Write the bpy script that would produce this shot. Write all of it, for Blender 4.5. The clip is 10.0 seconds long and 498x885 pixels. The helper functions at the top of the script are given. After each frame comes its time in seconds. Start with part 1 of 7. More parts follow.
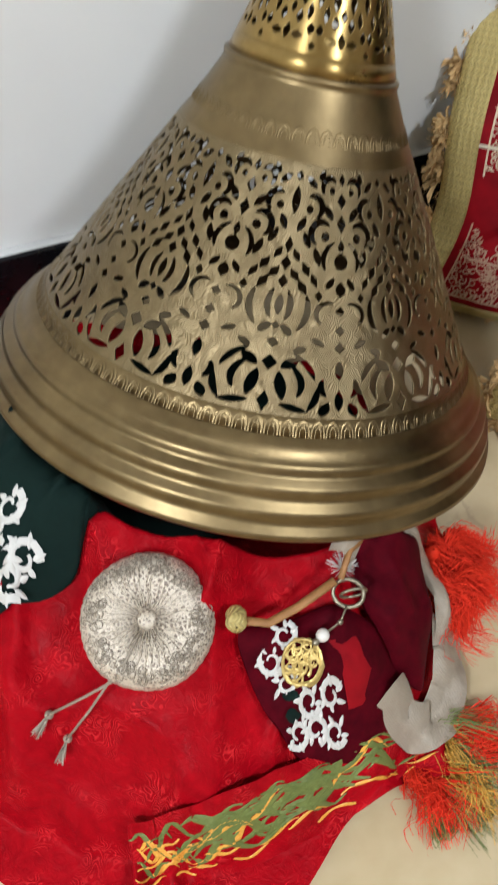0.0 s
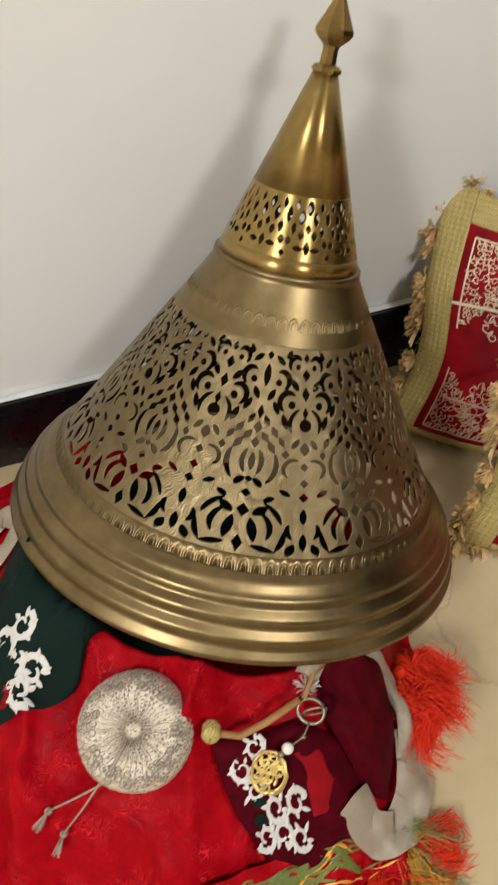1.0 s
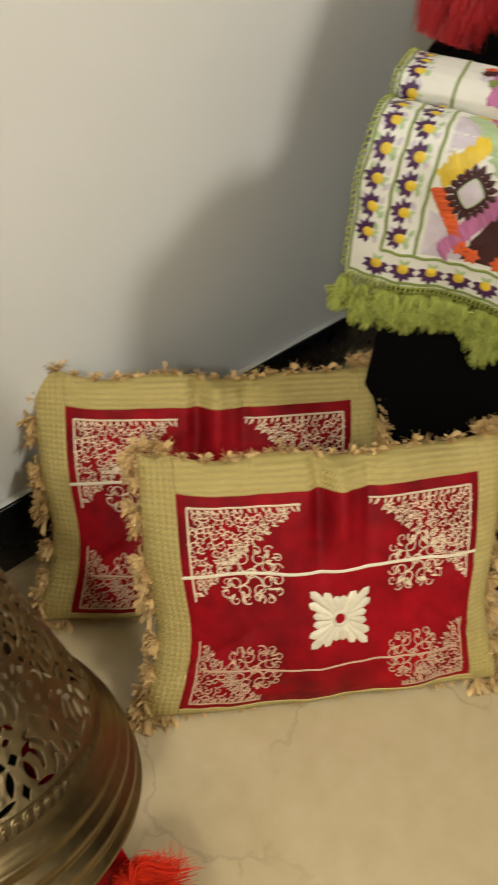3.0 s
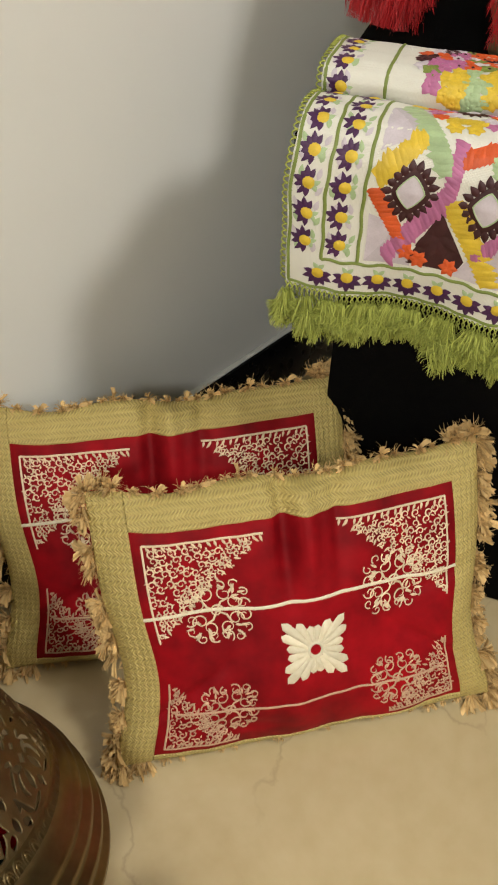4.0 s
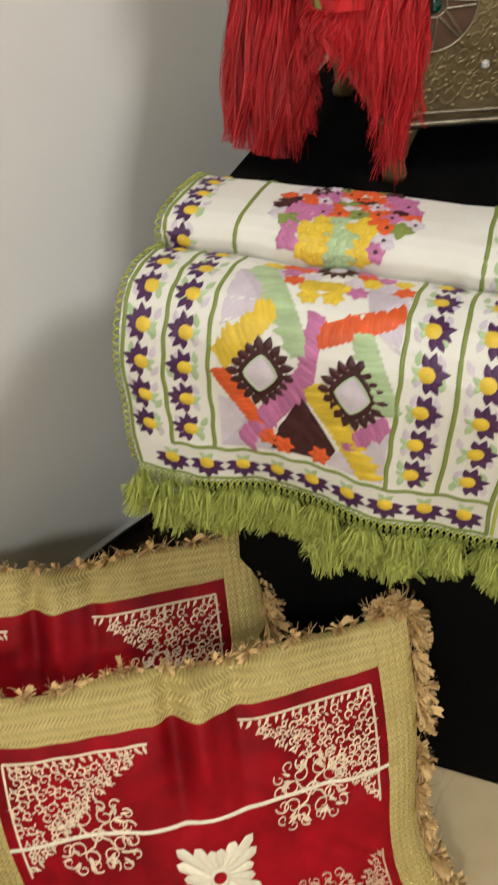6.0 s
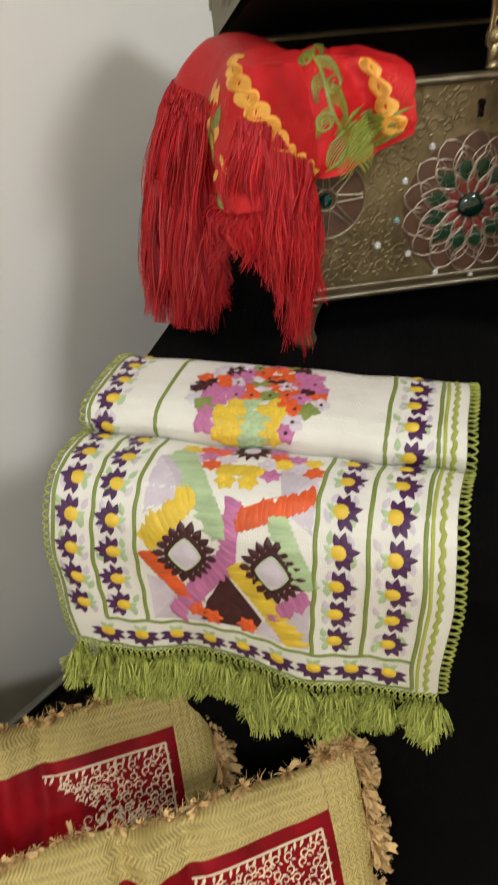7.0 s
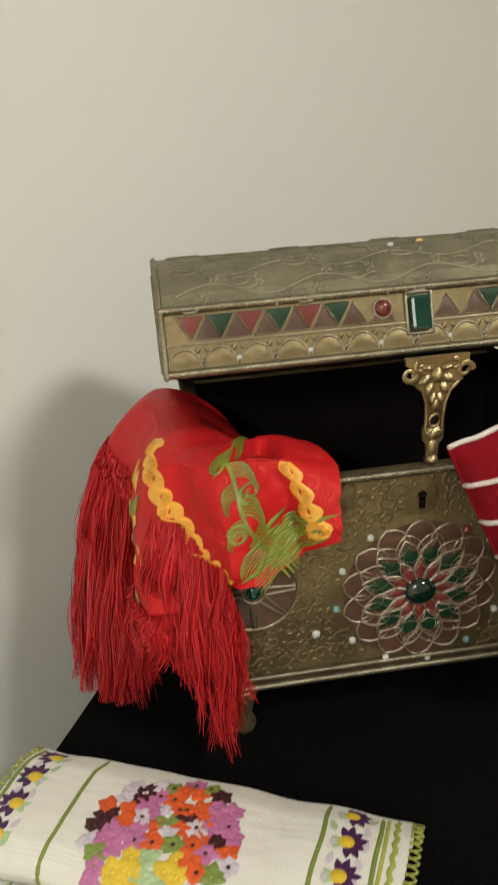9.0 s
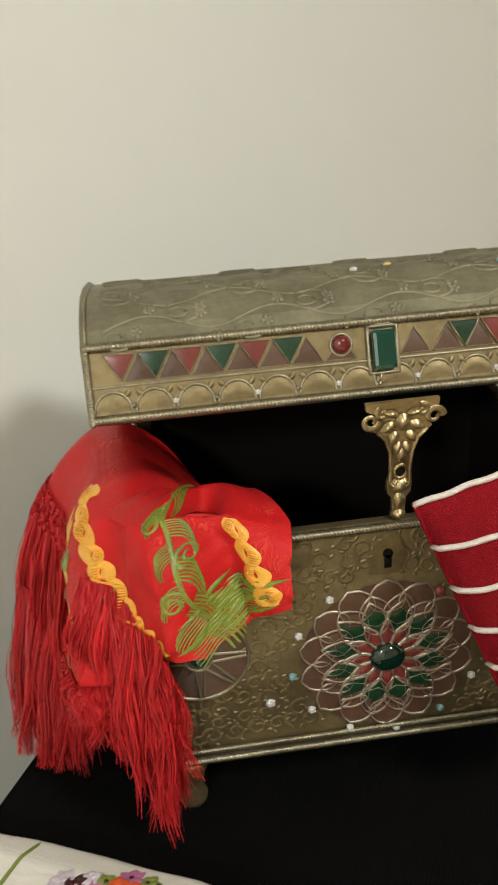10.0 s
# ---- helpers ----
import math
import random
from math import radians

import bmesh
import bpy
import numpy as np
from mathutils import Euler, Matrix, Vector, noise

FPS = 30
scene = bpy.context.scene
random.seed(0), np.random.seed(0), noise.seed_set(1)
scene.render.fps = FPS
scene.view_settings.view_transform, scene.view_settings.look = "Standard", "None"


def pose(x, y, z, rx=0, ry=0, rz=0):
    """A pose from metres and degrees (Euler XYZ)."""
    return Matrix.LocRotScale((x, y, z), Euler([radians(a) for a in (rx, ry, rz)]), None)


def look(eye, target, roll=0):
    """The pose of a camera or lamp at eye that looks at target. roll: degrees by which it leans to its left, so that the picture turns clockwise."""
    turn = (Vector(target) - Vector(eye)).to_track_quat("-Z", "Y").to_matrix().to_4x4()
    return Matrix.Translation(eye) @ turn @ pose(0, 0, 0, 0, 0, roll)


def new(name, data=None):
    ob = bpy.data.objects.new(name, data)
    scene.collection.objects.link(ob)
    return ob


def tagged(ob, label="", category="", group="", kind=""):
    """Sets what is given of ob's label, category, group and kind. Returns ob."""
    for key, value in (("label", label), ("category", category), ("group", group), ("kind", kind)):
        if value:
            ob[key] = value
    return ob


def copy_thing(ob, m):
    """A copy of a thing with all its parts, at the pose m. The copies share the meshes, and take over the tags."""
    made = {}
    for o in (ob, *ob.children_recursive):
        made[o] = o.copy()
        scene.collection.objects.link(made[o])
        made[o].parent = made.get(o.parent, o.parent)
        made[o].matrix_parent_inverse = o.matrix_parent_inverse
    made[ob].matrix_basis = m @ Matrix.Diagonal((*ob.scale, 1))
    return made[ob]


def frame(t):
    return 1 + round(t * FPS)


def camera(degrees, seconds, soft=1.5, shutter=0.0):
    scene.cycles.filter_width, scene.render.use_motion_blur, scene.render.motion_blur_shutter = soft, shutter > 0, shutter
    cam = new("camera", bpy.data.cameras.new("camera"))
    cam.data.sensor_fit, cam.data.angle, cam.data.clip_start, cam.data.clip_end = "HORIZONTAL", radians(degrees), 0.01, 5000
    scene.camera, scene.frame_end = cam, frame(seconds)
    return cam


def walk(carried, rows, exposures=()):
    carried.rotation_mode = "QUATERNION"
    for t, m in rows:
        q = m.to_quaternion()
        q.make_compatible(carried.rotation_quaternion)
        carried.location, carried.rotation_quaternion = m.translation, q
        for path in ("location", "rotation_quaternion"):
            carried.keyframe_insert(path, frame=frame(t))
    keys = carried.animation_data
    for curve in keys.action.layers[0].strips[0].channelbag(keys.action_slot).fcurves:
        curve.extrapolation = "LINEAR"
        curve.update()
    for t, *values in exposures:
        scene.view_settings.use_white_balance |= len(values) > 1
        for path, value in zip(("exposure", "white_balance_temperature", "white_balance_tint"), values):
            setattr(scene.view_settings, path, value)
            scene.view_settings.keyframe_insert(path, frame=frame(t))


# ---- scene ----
cam = camera(33.69, 10.0, soft=1.8, shutter=0.45)
PATH = [
    (0, pose(0.1190, -0.4732, 0.8863, 31.26, -1.63, 19.52)),
    (0.5, pose(0.1534, -0.4707, 0.9782, 33.90, 0.33, 19.91)),
    (1, pose(0.1822, -0.4693, 1.0235, 36.73, 0.29, 22.05)),
    (1.5, pose(0.2194, -0.4271, 1.0321, 40.29, -0.55, 18.81)),
    (2, pose(0.2344, -0.3882, 1.0523, 42.94, -1.80, 13.54)),
    (2.5, pose(0.2271, -0.3802, 1.0617, 45.16, -3.59, 4.76)),
    (3, pose(0.2419, -0.3747, 1.0634, 46.31, -4.75, -4.40)),
    (3.2, pose(0.2509, -0.3658, 1.0627, 46.56, -4.81, -6.66)),
    (4.3, pose(0.3498, -0.2641, 1.0462, 45.47, -0.38, -6.85)),
    (4.5, pose(0.3828, -0.2373, 1.0439, 45.44, 0.03, -6.65)),
    (5, pose(0.4319, -0.1805, 1.0412, 45.21, 0.35, -6.42)),
    (6.3, pose(0.5142, -0.1122, 1.0665, 50.48, 1.93, -7.59)),
    (6.5, pose(0.5268, -0.1065, 1.0906, 51.13, 2.30, -8.43)),
    (7, pose(0.5237, -0.1123, 1.1307, 54.84, 2.60, -11.32)),
    (7.5, pose(0.5000, -0.1192, 1.1709, 58.63, 2.28, -14.14)),
    (8, pose(0.5014, -0.0942, 1.2404, 62.98, 2.08, -16.24)),
    (8.5, pose(0.5736, -0.0293, 1.2510, 65.40, 1.47, -12.76)),
    (9, pose(0.6660, 0.0333, 1.2608, 65.85, 3.68, -7.82)),
    (9.5, pose(0.7124, 0.0486, 1.2821, 66.66, 4.26, -5.69)),
    (10, pose(0.7237, 0.1095, 1.2651, 65.29, 3.74, -6.99)),
]
EXPOSURES = [(0.0, 0.31, 5150, 9), (0.5, 0.25, 5450, 9), (1.0, 0.14, 5750, 10), (2.5, 0.05, 6250, 8), (3.0, 0.05, 6200, 6), (4.5, 0.10, 6050, 7), (5.0, 0.10, 6000, 8), (6.5, 0.09, 5850, 9), (7.3, 0.12, 5800, 9), (8.0, 0.07, 6150, 5), (8.5, 0.06, 6100, 5), (9.3, 0.12, 6050, 4), (10.0, 0.23, 6000, 3)]
walk(cam, PATH, EXPOSURES)

# ---- world and lamps ----
world = bpy.data.worlds.new("world")
scene.world = world
world.use_nodes = True
world.node_tree.nodes["Background"].inputs[0].default_value = (0.9, 0.93, 1.0, 1)
world.node_tree.nodes["Background"].inputs[1].default_value = 0.1

WALL_TURN, WALL_V = 40.3, 0.34
CEIL = 2.75


def area(name, place, target, size, power, colour):
    data = bpy.data.lights.new(name, "AREA")
    data.shape, data.size, data.energy, data.color = "DISK", size, power, colour
    ob = new(name, data)
    ob.matrix_world = look(place, target)
    return ob


LAMPS = [((1.85, -0.85, 2.66), 0.50, 38), ((-0.4, -2.4, 2.66), 0.50, 51)]
for place, size, power in LAMPS:
    area("ceiling_lamp_light", (place[0], place[1], place[2] - 0.03), (place[0] * 0.8, place[1] * 0.8, 0), size, power, (1.0, 0.925, 0.82))

# ---- materials ----
MATS = {}


def mat(name, base, rough=0.5, metal=0.0, base2=None, var=0.5, scale=30.0, bump=0.0, bscale=300.0, bdist=0.002,
        sheen=0.0, coat=0.0, weave=0.0, wscale=900.0, spec=0.5, island=0.0, trans=0.0, stretch=(1, 1, 1), rvar=0.1, distort=0.0, turned=0.0, grain=0.25):
    """A procedural surface: two tones mixed by noise at two scales, with relief, a weave and sheen where asked."""
    m = bpy.data.materials.new(name)
    m.use_nodes = True
    nt = m.node_tree
    b = nt.nodes["Principled BSDF"]
    N, L = nt.nodes.new, nt.links.new
    tc = N("ShaderNodeTexCoord")
    mp = N("ShaderNodeMapping")
    mp.inputs["Scale"].default_value = stretch
    L(tc.outputs["Object"], mp.inputs["Vector"])
    n1 = N("ShaderNodeTexNoise")
    n1.inputs["Scale"].default_value, n1.inputs["Detail"].default_value = scale, 6
    n1.inputs["Distortion"].default_value = distort
    n2 = N("ShaderNodeTexNoise")
    n2.inputs["Scale"].default_value, n2.inputs["Detail"].default_value = scale * 7, 3
    for n in (n1, n2):
        L(mp.outputs[0], n.inputs["Vector"])
    ramp = N("ShaderNodeValToRGB")
    ramp.color_ramp.elements[0].position, ramp.color_ramp.elements[1].position = 0.5 - 0.25, 0.5 + 0.25
    add = N("ShaderNodeMath")
    add.operation = "MULTIPLY_ADD"
    add.inputs[1].default_value, add.inputs[2].default_value = 0.35, 0.0
    L(n2.outputs[0], add.inputs[0])
    add2 = N("ShaderNodeMath")
    add2.operation = "MULTIPLY_ADD"
    add2.inputs[1].default_value = 0.65
    L(n1.outputs[0], add2.inputs[0])
    L(add.outputs[0], add2.inputs[2])
    L(add2.outputs[0], ramp.inputs[0])
    c2 = base2 or tuple(c * (1 - var * 0.5) for c in base)
    ramp.color_ramp.elements[0].color, ramp.color_ramp.elements[1].color = (*c2, 1), (*base, 1)
    out = ramp.outputs[0]
    if island:
        geo = N("ShaderNodeNewGeometry")
        hsv = N("ShaderNodeHueSaturation")
        mr = N("ShaderNodeMapRange")
        mr.inputs["To Min"].default_value, mr.inputs["To Max"].default_value = 1 - island, 1 + island
        L(geo.outputs["Random Per Island"], mr.inputs["Value"])
        L(mr.outputs[0], hsv.inputs["Value"])
        L(out, hsv.inputs["Color"])
        out = hsv.outputs[0]
    L(out, b.inputs["Base Color"])
    b.inputs["Metallic"].default_value = metal
    b.inputs["Specular IOR Level"].default_value = spec
    rr = N("ShaderNodeMapRange")
    rr.inputs["To Min"].default_value, rr.inputs["To Max"].default_value = max(0.02, rough - rvar), min(1, rough + rvar)
    L(n1.outputs[0], rr.inputs["Value"])
    L(rr.outputs[0], b.inputs["Roughness"])
    b.inputs["Sheen Weight"].default_value = sheen
    b.inputs["Sheen Roughness"].default_value = 0.4
    b.inputs["Sheen Tint"].default_value = (*[min(1, c * 2 + 0.1) for c in base], 1)
    b.inputs["Coat Weight"].default_value = coat
    b.inputs["Coat Roughness"].default_value = 0.08
    if trans:
        b.inputs["Transmission Weight"].default_value = trans
    if turned:
        tg = N("ShaderNodeTangent")
        tg.direction_type, tg.axis = "RADIAL", "Z"
        L(tg.outputs[0], b.inputs["Tangent"])
        b.inputs["Anisotropic"].default_value, b.inputs["Anisotropic Rotation"].default_value = turned, grain
    height = None
    if bump:
        n3 = N("ShaderNodeTexNoise")
        n3.inputs["Scale"].default_value, n3.inputs["Detail"].default_value = bscale, 4
        n3.inputs["Distortion"].default_value = distort
        L(mp.outputs[0], n3.inputs["Vector"])
        height = n3.outputs[0]
    if weave:
        w1, w2 = N("ShaderNodeTexWave"), N("ShaderNodeTexWave")
        w1.bands_direction, w2.bands_direction = "X", "Z"
        mx = N("ShaderNodeMath")
        mx.operation = "MAXIMUM"
        for w in (w1, w2):
            w.inputs["Scale"].default_value, w.inputs["Distortion"].default_value = wscale / 20, 1.2
            L(mp.outputs[0], w.inputs["Vector"])
        L(w1.outputs[1], mx.inputs[0])
        L(w2.outputs[1], mx.inputs[1])
        if height:
            ad = N("ShaderNodeMath")
            L(mx.outputs[0], ad.inputs[0])
            L(height, ad.inputs[1])
            height = ad.outputs[0]
        else:
            height = mx.outputs[0]
    if height:
        bp = N("ShaderNodeBump")
        bp.inputs["Strength"].default_value = bump or weave
        bp.inputs["Distance"].default_value = bdist
        L(height, bp.inputs["Height"])
        L(bp.outputs[0], b.inputs["Normal"])
    MATS[name] = m
    return m



def jacquard(m, light, scale=13.0, lines=100.0):
    """Weaves curling satin figures into a cloth: rings round scattered points, bent by noise, in patches."""
    nt = m.node_tree
    b = nt.nodes["Principled BSDF"]
    N, L = nt.nodes.new, nt.links.new
    tc, wob, mixv, cell = N("ShaderNodeTexCoord"), N("ShaderNodeTexNoise"), N("ShaderNodeVectorMath"), N("ShaderNodeTexVoronoi")
    wob.inputs["Scale"].default_value = 34
    mixv.operation = "MULTIPLY_ADD"
    mixv.inputs[1].default_value = (0.085, 0.085, 0.085)
    L(tc.outputs["Object"], wob.inputs["Vector"])
    L(wob.outputs["Color"], mixv.inputs[0])
    L(tc.outputs["Object"], mixv.inputs[2])
    cell.inputs["Scale"].default_value = scale
    L(mixv.outputs[0], cell.inputs["Vector"])
    mul, sine, patch, edge, mask = N("ShaderNodeMath"), N("ShaderNodeMath"), N("ShaderNodeTexNoise"), N("ShaderNodeMapRange"), N("ShaderNodeMath")
    mul.operation, sine.operation, mask.operation = "MULTIPLY", "SINE", "MULTIPLY"
    mul.inputs[1].default_value = lines
    L(cell.outputs["Distance"], mul.inputs[0])
    L(mul.outputs[0], sine.inputs[0])
    patch.inputs["Scale"].default_value = scale * 1.6
    L(tc.outputs["Object"], patch.inputs["Vector"])
    edge.inputs["From Min"].default_value, edge.inputs["From Max"].default_value = 0.52, 0.68
    L(patch.outputs[0], edge.inputs["Value"])
    up = N("ShaderNodeMapRange")
    up.inputs["From Min"].default_value, up.inputs["From Max"].default_value = 0.0, 0.9
    L(sine.outputs[0], up.inputs["Value"])
    L(up.outputs[0], mask.inputs[0])
    L(edge.outputs[0], mask.inputs[1])
    mix = N("ShaderNodeMix")
    mix.data_type = "RGBA"
    old = b.inputs["Base Color"].links[0].from_socket
    L(mask.outputs[0], mix.inputs["Factor"])
    L(old, mix.inputs["A"])
    mix.inputs["B"].default_value = (*light, 1)
    L(mix.outputs["Result"], b.inputs["Base Color"])
    bp = N("ShaderNodeBump")
    bp.inputs["Strength"].default_value, bp.inputs["Distance"].default_value = 0.6, 0.0012
    L(mask.outputs[0], bp.inputs["Height"])
    L(b.inputs["Normal"].links[0].from_socket, bp.inputs["Normal"])
    L(bp.outputs[0], b.inputs["Normal"])
    return m


def engraved(m, scale=95.0, strength=0.5):
    """Chases short wavering strokes into sheet metal."""
    nt = m.node_tree
    b = nt.nodes["Principled BSDF"]
    N, L = nt.nodes.new, nt.links.new
    tc, wave, bp = N("ShaderNodeTexCoord"), N("ShaderNodeTexWave"), N("ShaderNodeBump")
    wave.bands_direction = "DIAGONAL"
    wave.inputs["Scale"].default_value, wave.inputs["Distortion"].default_value = scale, 22.0
    wave.inputs["Detail"].default_value, wave.inputs["Detail Scale"].default_value = 1.0, 0.35
    L(tc.outputs["Object"], wave.inputs["Vector"])
    L(wave.outputs[1], bp.inputs["Height"])
    bp.inputs["Strength"].default_value, bp.inputs["Distance"].default_value = strength, 0.0009
    L(b.inputs["Normal"].links[0].from_socket, bp.inputs["Normal"])
    L(bp.outputs[0], b.inputs["Normal"])
    return m


def netted(m, gap, scale=170.0, width=0.2):
    """Opens a fine uneven net in a cloth, with the dark ground between its threads."""
    nt = m.node_tree
    b = nt.nodes["Principled BSDF"]
    N, L = nt.nodes.new, nt.links.new
    tc, cell, patch = N("ShaderNodeTexCoord"), N("ShaderNodeTexVoronoi"), N("ShaderNodeTexNoise")
    cell.feature = "DISTANCE_TO_EDGE"
    cell.inputs["Scale"].default_value, patch.inputs["Scale"].default_value = scale, 28
    L(tc.outputs["Object"], cell.inputs["Vector"])
    L(tc.outputs["Object"], patch.inputs["Vector"])
    thread, where, mul = N("ShaderNodeMapRange"), N("ShaderNodeMapRange"), N("ShaderNodeMath")
    thread.inputs["From Min"].default_value, thread.inputs["From Max"].default_value = width * 0.6, width
    where.inputs["From Min"].default_value, where.inputs["From Max"].default_value = 0.30, 0.50
    L(cell.outputs["Distance"], thread.inputs["Value"])
    L(patch.outputs[0], where.inputs["Value"])
    mul.operation = "MULTIPLY"
    L(thread.outputs[0], mul.inputs[0])
    L(where.outputs[0], mul.inputs[1])
    mix = N("ShaderNodeMix")
    mix.data_type = "RGBA"
    L(mul.outputs[0], mix.inputs["Factor"])
    L(b.inputs["Base Color"].links[0].from_socket, mix.inputs["A"])
    mix.inputs["B"].default_value = (*gap, 1)
    L(mix.outputs["Result"], b.inputs["Base Color"])
    return m


def herringbone(m, dark, pitch=0.0075, period=0.0042):
    """Weaves slanted stitches that turn back at each rib of a braid."""
    nt = m.node_tree
    b = nt.nodes["Principled BSDF"]
    N, L = nt.nodes.new, nt.links.new
    tc, sep = N("ShaderNodeTexCoord"), N("ShaderNodeSeparateXYZ")
    wob, push = N("ShaderNodeTexNoise"), N("ShaderNodeVectorMath")
    wob.inputs["Scale"].default_value = 60
    push.operation = "MULTIPLY_ADD"
    push.inputs[1].default_value = (0.003, 0.003, 0.003)
    L(tc.outputs["Object"], wob.inputs["Vector"])
    L(wob.outputs["Color"], push.inputs[0])
    L(tc.outputs["Object"], push.inputs[2])
    L(push.outputs[0], sep.inputs[0])

    def node(op, a, c):
        n = N("ShaderNodeMath")
        n.operation = op
        for k, x in enumerate((a, c)):
            if isinstance(x, (int, float)):
                n.inputs[k].default_value = x
            elif x is not None:
                L(x, n.inputs[k])
        return n.outputs[0]
    zig = node("MULTIPLY", node("PINGPONG", sep.outputs["Z"], pitch), 0.9)
    wave = node("SINE", node("MULTIPLY", node("ADD", sep.outputs["X"], zig), 6.283 / period), None)
    rib = node("SINE", node("MULTIPLY", sep.outputs["Z"], 6.283 / pitch), None)
    high = node("ADD", node("MULTIPLY", wave, 0.6), node("MULTIPLY", rib, 0.4))
    mr = N("ShaderNodeMapRange")
    mr.inputs["From Min"].default_value, mr.inputs["From Max"].default_value = -0.9, 0.1
    L(high, mr.inputs["Value"])
    mix = N("ShaderNodeMix")
    mix.data_type = "RGBA"
    mix.inputs["A"].default_value = (*dark, 1)
    L(mr.outputs[0], mix.inputs["Factor"])
    L(b.inputs["Base Color"].links[0].from_socket, mix.inputs["B"])
    L(mix.outputs["Result"], b.inputs["Base Color"])
    bp = N("ShaderNodeBump")
    bp.inputs["Strength"].default_value, bp.inputs["Distance"].default_value = 0.6, 0.0011
    L(high, bp.inputs["Height"])
    L(b.inputs["Normal"].links[0].from_socket, bp.inputs["Normal"])
    L(bp.outputs[0], b.inputs["Normal"])
    return m


wall_paint = mat("wall_paint", (0.79, 0.79, 0.76), 0.75, var=0.05, scale=2.5, bump=0.12, bscale=90, bdist=0.001, rvar=0.05)
# tan for an unseen wall, chosen to cut bounced light and deepen shadows
low_bounce_paint = mat("low_bounce_paint", (0.40, 0.34, 0.27), 0.75, var=0.08, scale=2.5, bump=0.12, bscale=90, bdist=0.001, rvar=0.05)
ceiling_paint = mat("ceiling_paint", (0.8, 0.8, 0.78), 0.8, var=0.05, scale=3)
black_stone = mat("black_stone", (0.006, 0.006, 0.007), 0.28, base2=(0.003, 0.003, 0.004), scale=40, spec=0.3, rvar=0.05)
black_cloth = mat("black_cloth", (0.0040, 0.0038, 0.0038), 0.95, base2=(0.0022, 0.0021, 0.0021), scale=12, spec=0.05, weave=0.25, wscale=2600)
brass = mat("brass", (0.28, 0.208, 0.098), 0.36, 1.0, base2=(0.14, 0.10, 0.046), scale=11, bump=0.12, bscale=240, bdist=0.0006, rvar=0.12)
brass_sheet = mat("brass_sheet", (0.335, 0.26, 0.138), 0.44, 1.0, base2=(0.15, 0.112, 0.055), turned=0.6, scale=11, bump=0.22, bscale=300, bdist=0.0012, rvar=0.12)
engraved(brass_sheet, 230.0, 0.26)
# brass coloured darker to stand in for shade inside the hood
brass_shaded = mat("brass_shaded", (0.13, 0.09, 0.042), 0.6, 1.0, base2=(0.055, 0.037, 0.018), scale=14, bump=0.2, bscale=200, bdist=0.0008)
brass_bright = mat("brass_bright", (0.44, 0.31, 0.11), 0.31, 1.0, base2=(0.27, 0.18, 0.055), turned=0.85, scale=22, bump=0.12, bscale=160, bdist=0.0006)
velvet_red = mat("velvet_red", (0.41, 0.003, 0.010), 0.6, base2=(0.06, 0.0006, 0.002), scale=5, distort=1.2, sheen=0.0, spec=0.12, bump=0.1, bscale=700, bdist=0.0006)
braid_gold = mat("braid_gold", (0.59, 0.475, 0.165), 0.55, base2=(0.45, 0.345, 0.105), scale=40, bump=0.3, bscale=1800, bdist=0.0006)
herringbone(braid_gold, (0.37, 0.29, 0.10))
fringe_gold = mat("fringe_gold", (0.72, 0.51, 0.23), 0.8, base2=(0.56, 0.36, 0.14), scale=60, island=0.2)
thread_cream = mat("thread_cream", (0.80, 0.68, 0.48), 0.5, base2=(0.62, 0.48, 0.31), scale=120, island=0.12, bump=0.3, bscale=1400, bdist=0.0004)
thread_rose = mat("thread_rose", (0.62, 0.43, 0.28), 0.55, base2=(0.46, 0.27, 0.17), scale=120, island=0.15, bump=0.3, bscale=1400, bdist=0.0004)
thread_ivory = mat("thread_ivory", (0.82, 0.76, 0.6), 0.45, base2=(0.68, 0.6, 0.42), scale=160, island=0.12, bump=0.3, bscale=1200, bdist=0.0004)


# ---- mesh helpers ----
def mesh_of(name, verts, faces, material, smooth=True):
    me = bpy.data.meshes.new(name)
    me.from_pydata([tuple(v) for v in verts], [], faces)
    me.materials.append(material)
    if smooth:
        me.polygons.foreach_set("use_smooth", [True] * len(me.polygons))
    me.update()
    return me


def part(name, bm, material, parent=None, label="", smooth=True):
    """Links a bmesh, or a pair of vertices and faces, as one mesh object under a thing or part."""
    if isinstance(bm, tuple):
        me = mesh_of(name, bm[0], bm[1], material, smooth)
    else:
        me = bpy.data.meshes.new(name)
        bm.to_mesh(me)
        bm.free()
        me.materials.append(material)
        if smooth:
            me.polygons.foreach_set("use_smooth", [True] * len(me.polygons))
    ob = new(name, me)
    ob.parent = parent
    if label:
        tagged(ob, label)
    return ob


def thing(name, m, label, category, group="", kind=""):
    ob = new(name)
    ob.empty_display_size = 0.05
    ob.matrix_world = m
    return tagged(ob, label, category, group, kind)


def box_bm(lo, hi, bevel=0.0, seg=2):
    bm = bmesh.new()
    bmesh.ops.create_cube(bm, size=1)
    for v in bm.verts:
        v.co = Vector([lo[i] + (v.co[i] + 0.5) * (hi[i] - lo[i]) for i in range(3)])
    if bevel:
        bmesh.ops.bevel(bm, geom=bm.edges[:], offset=bevel, segments=seg, affect="EDGES", profile=0.5)
    return bm


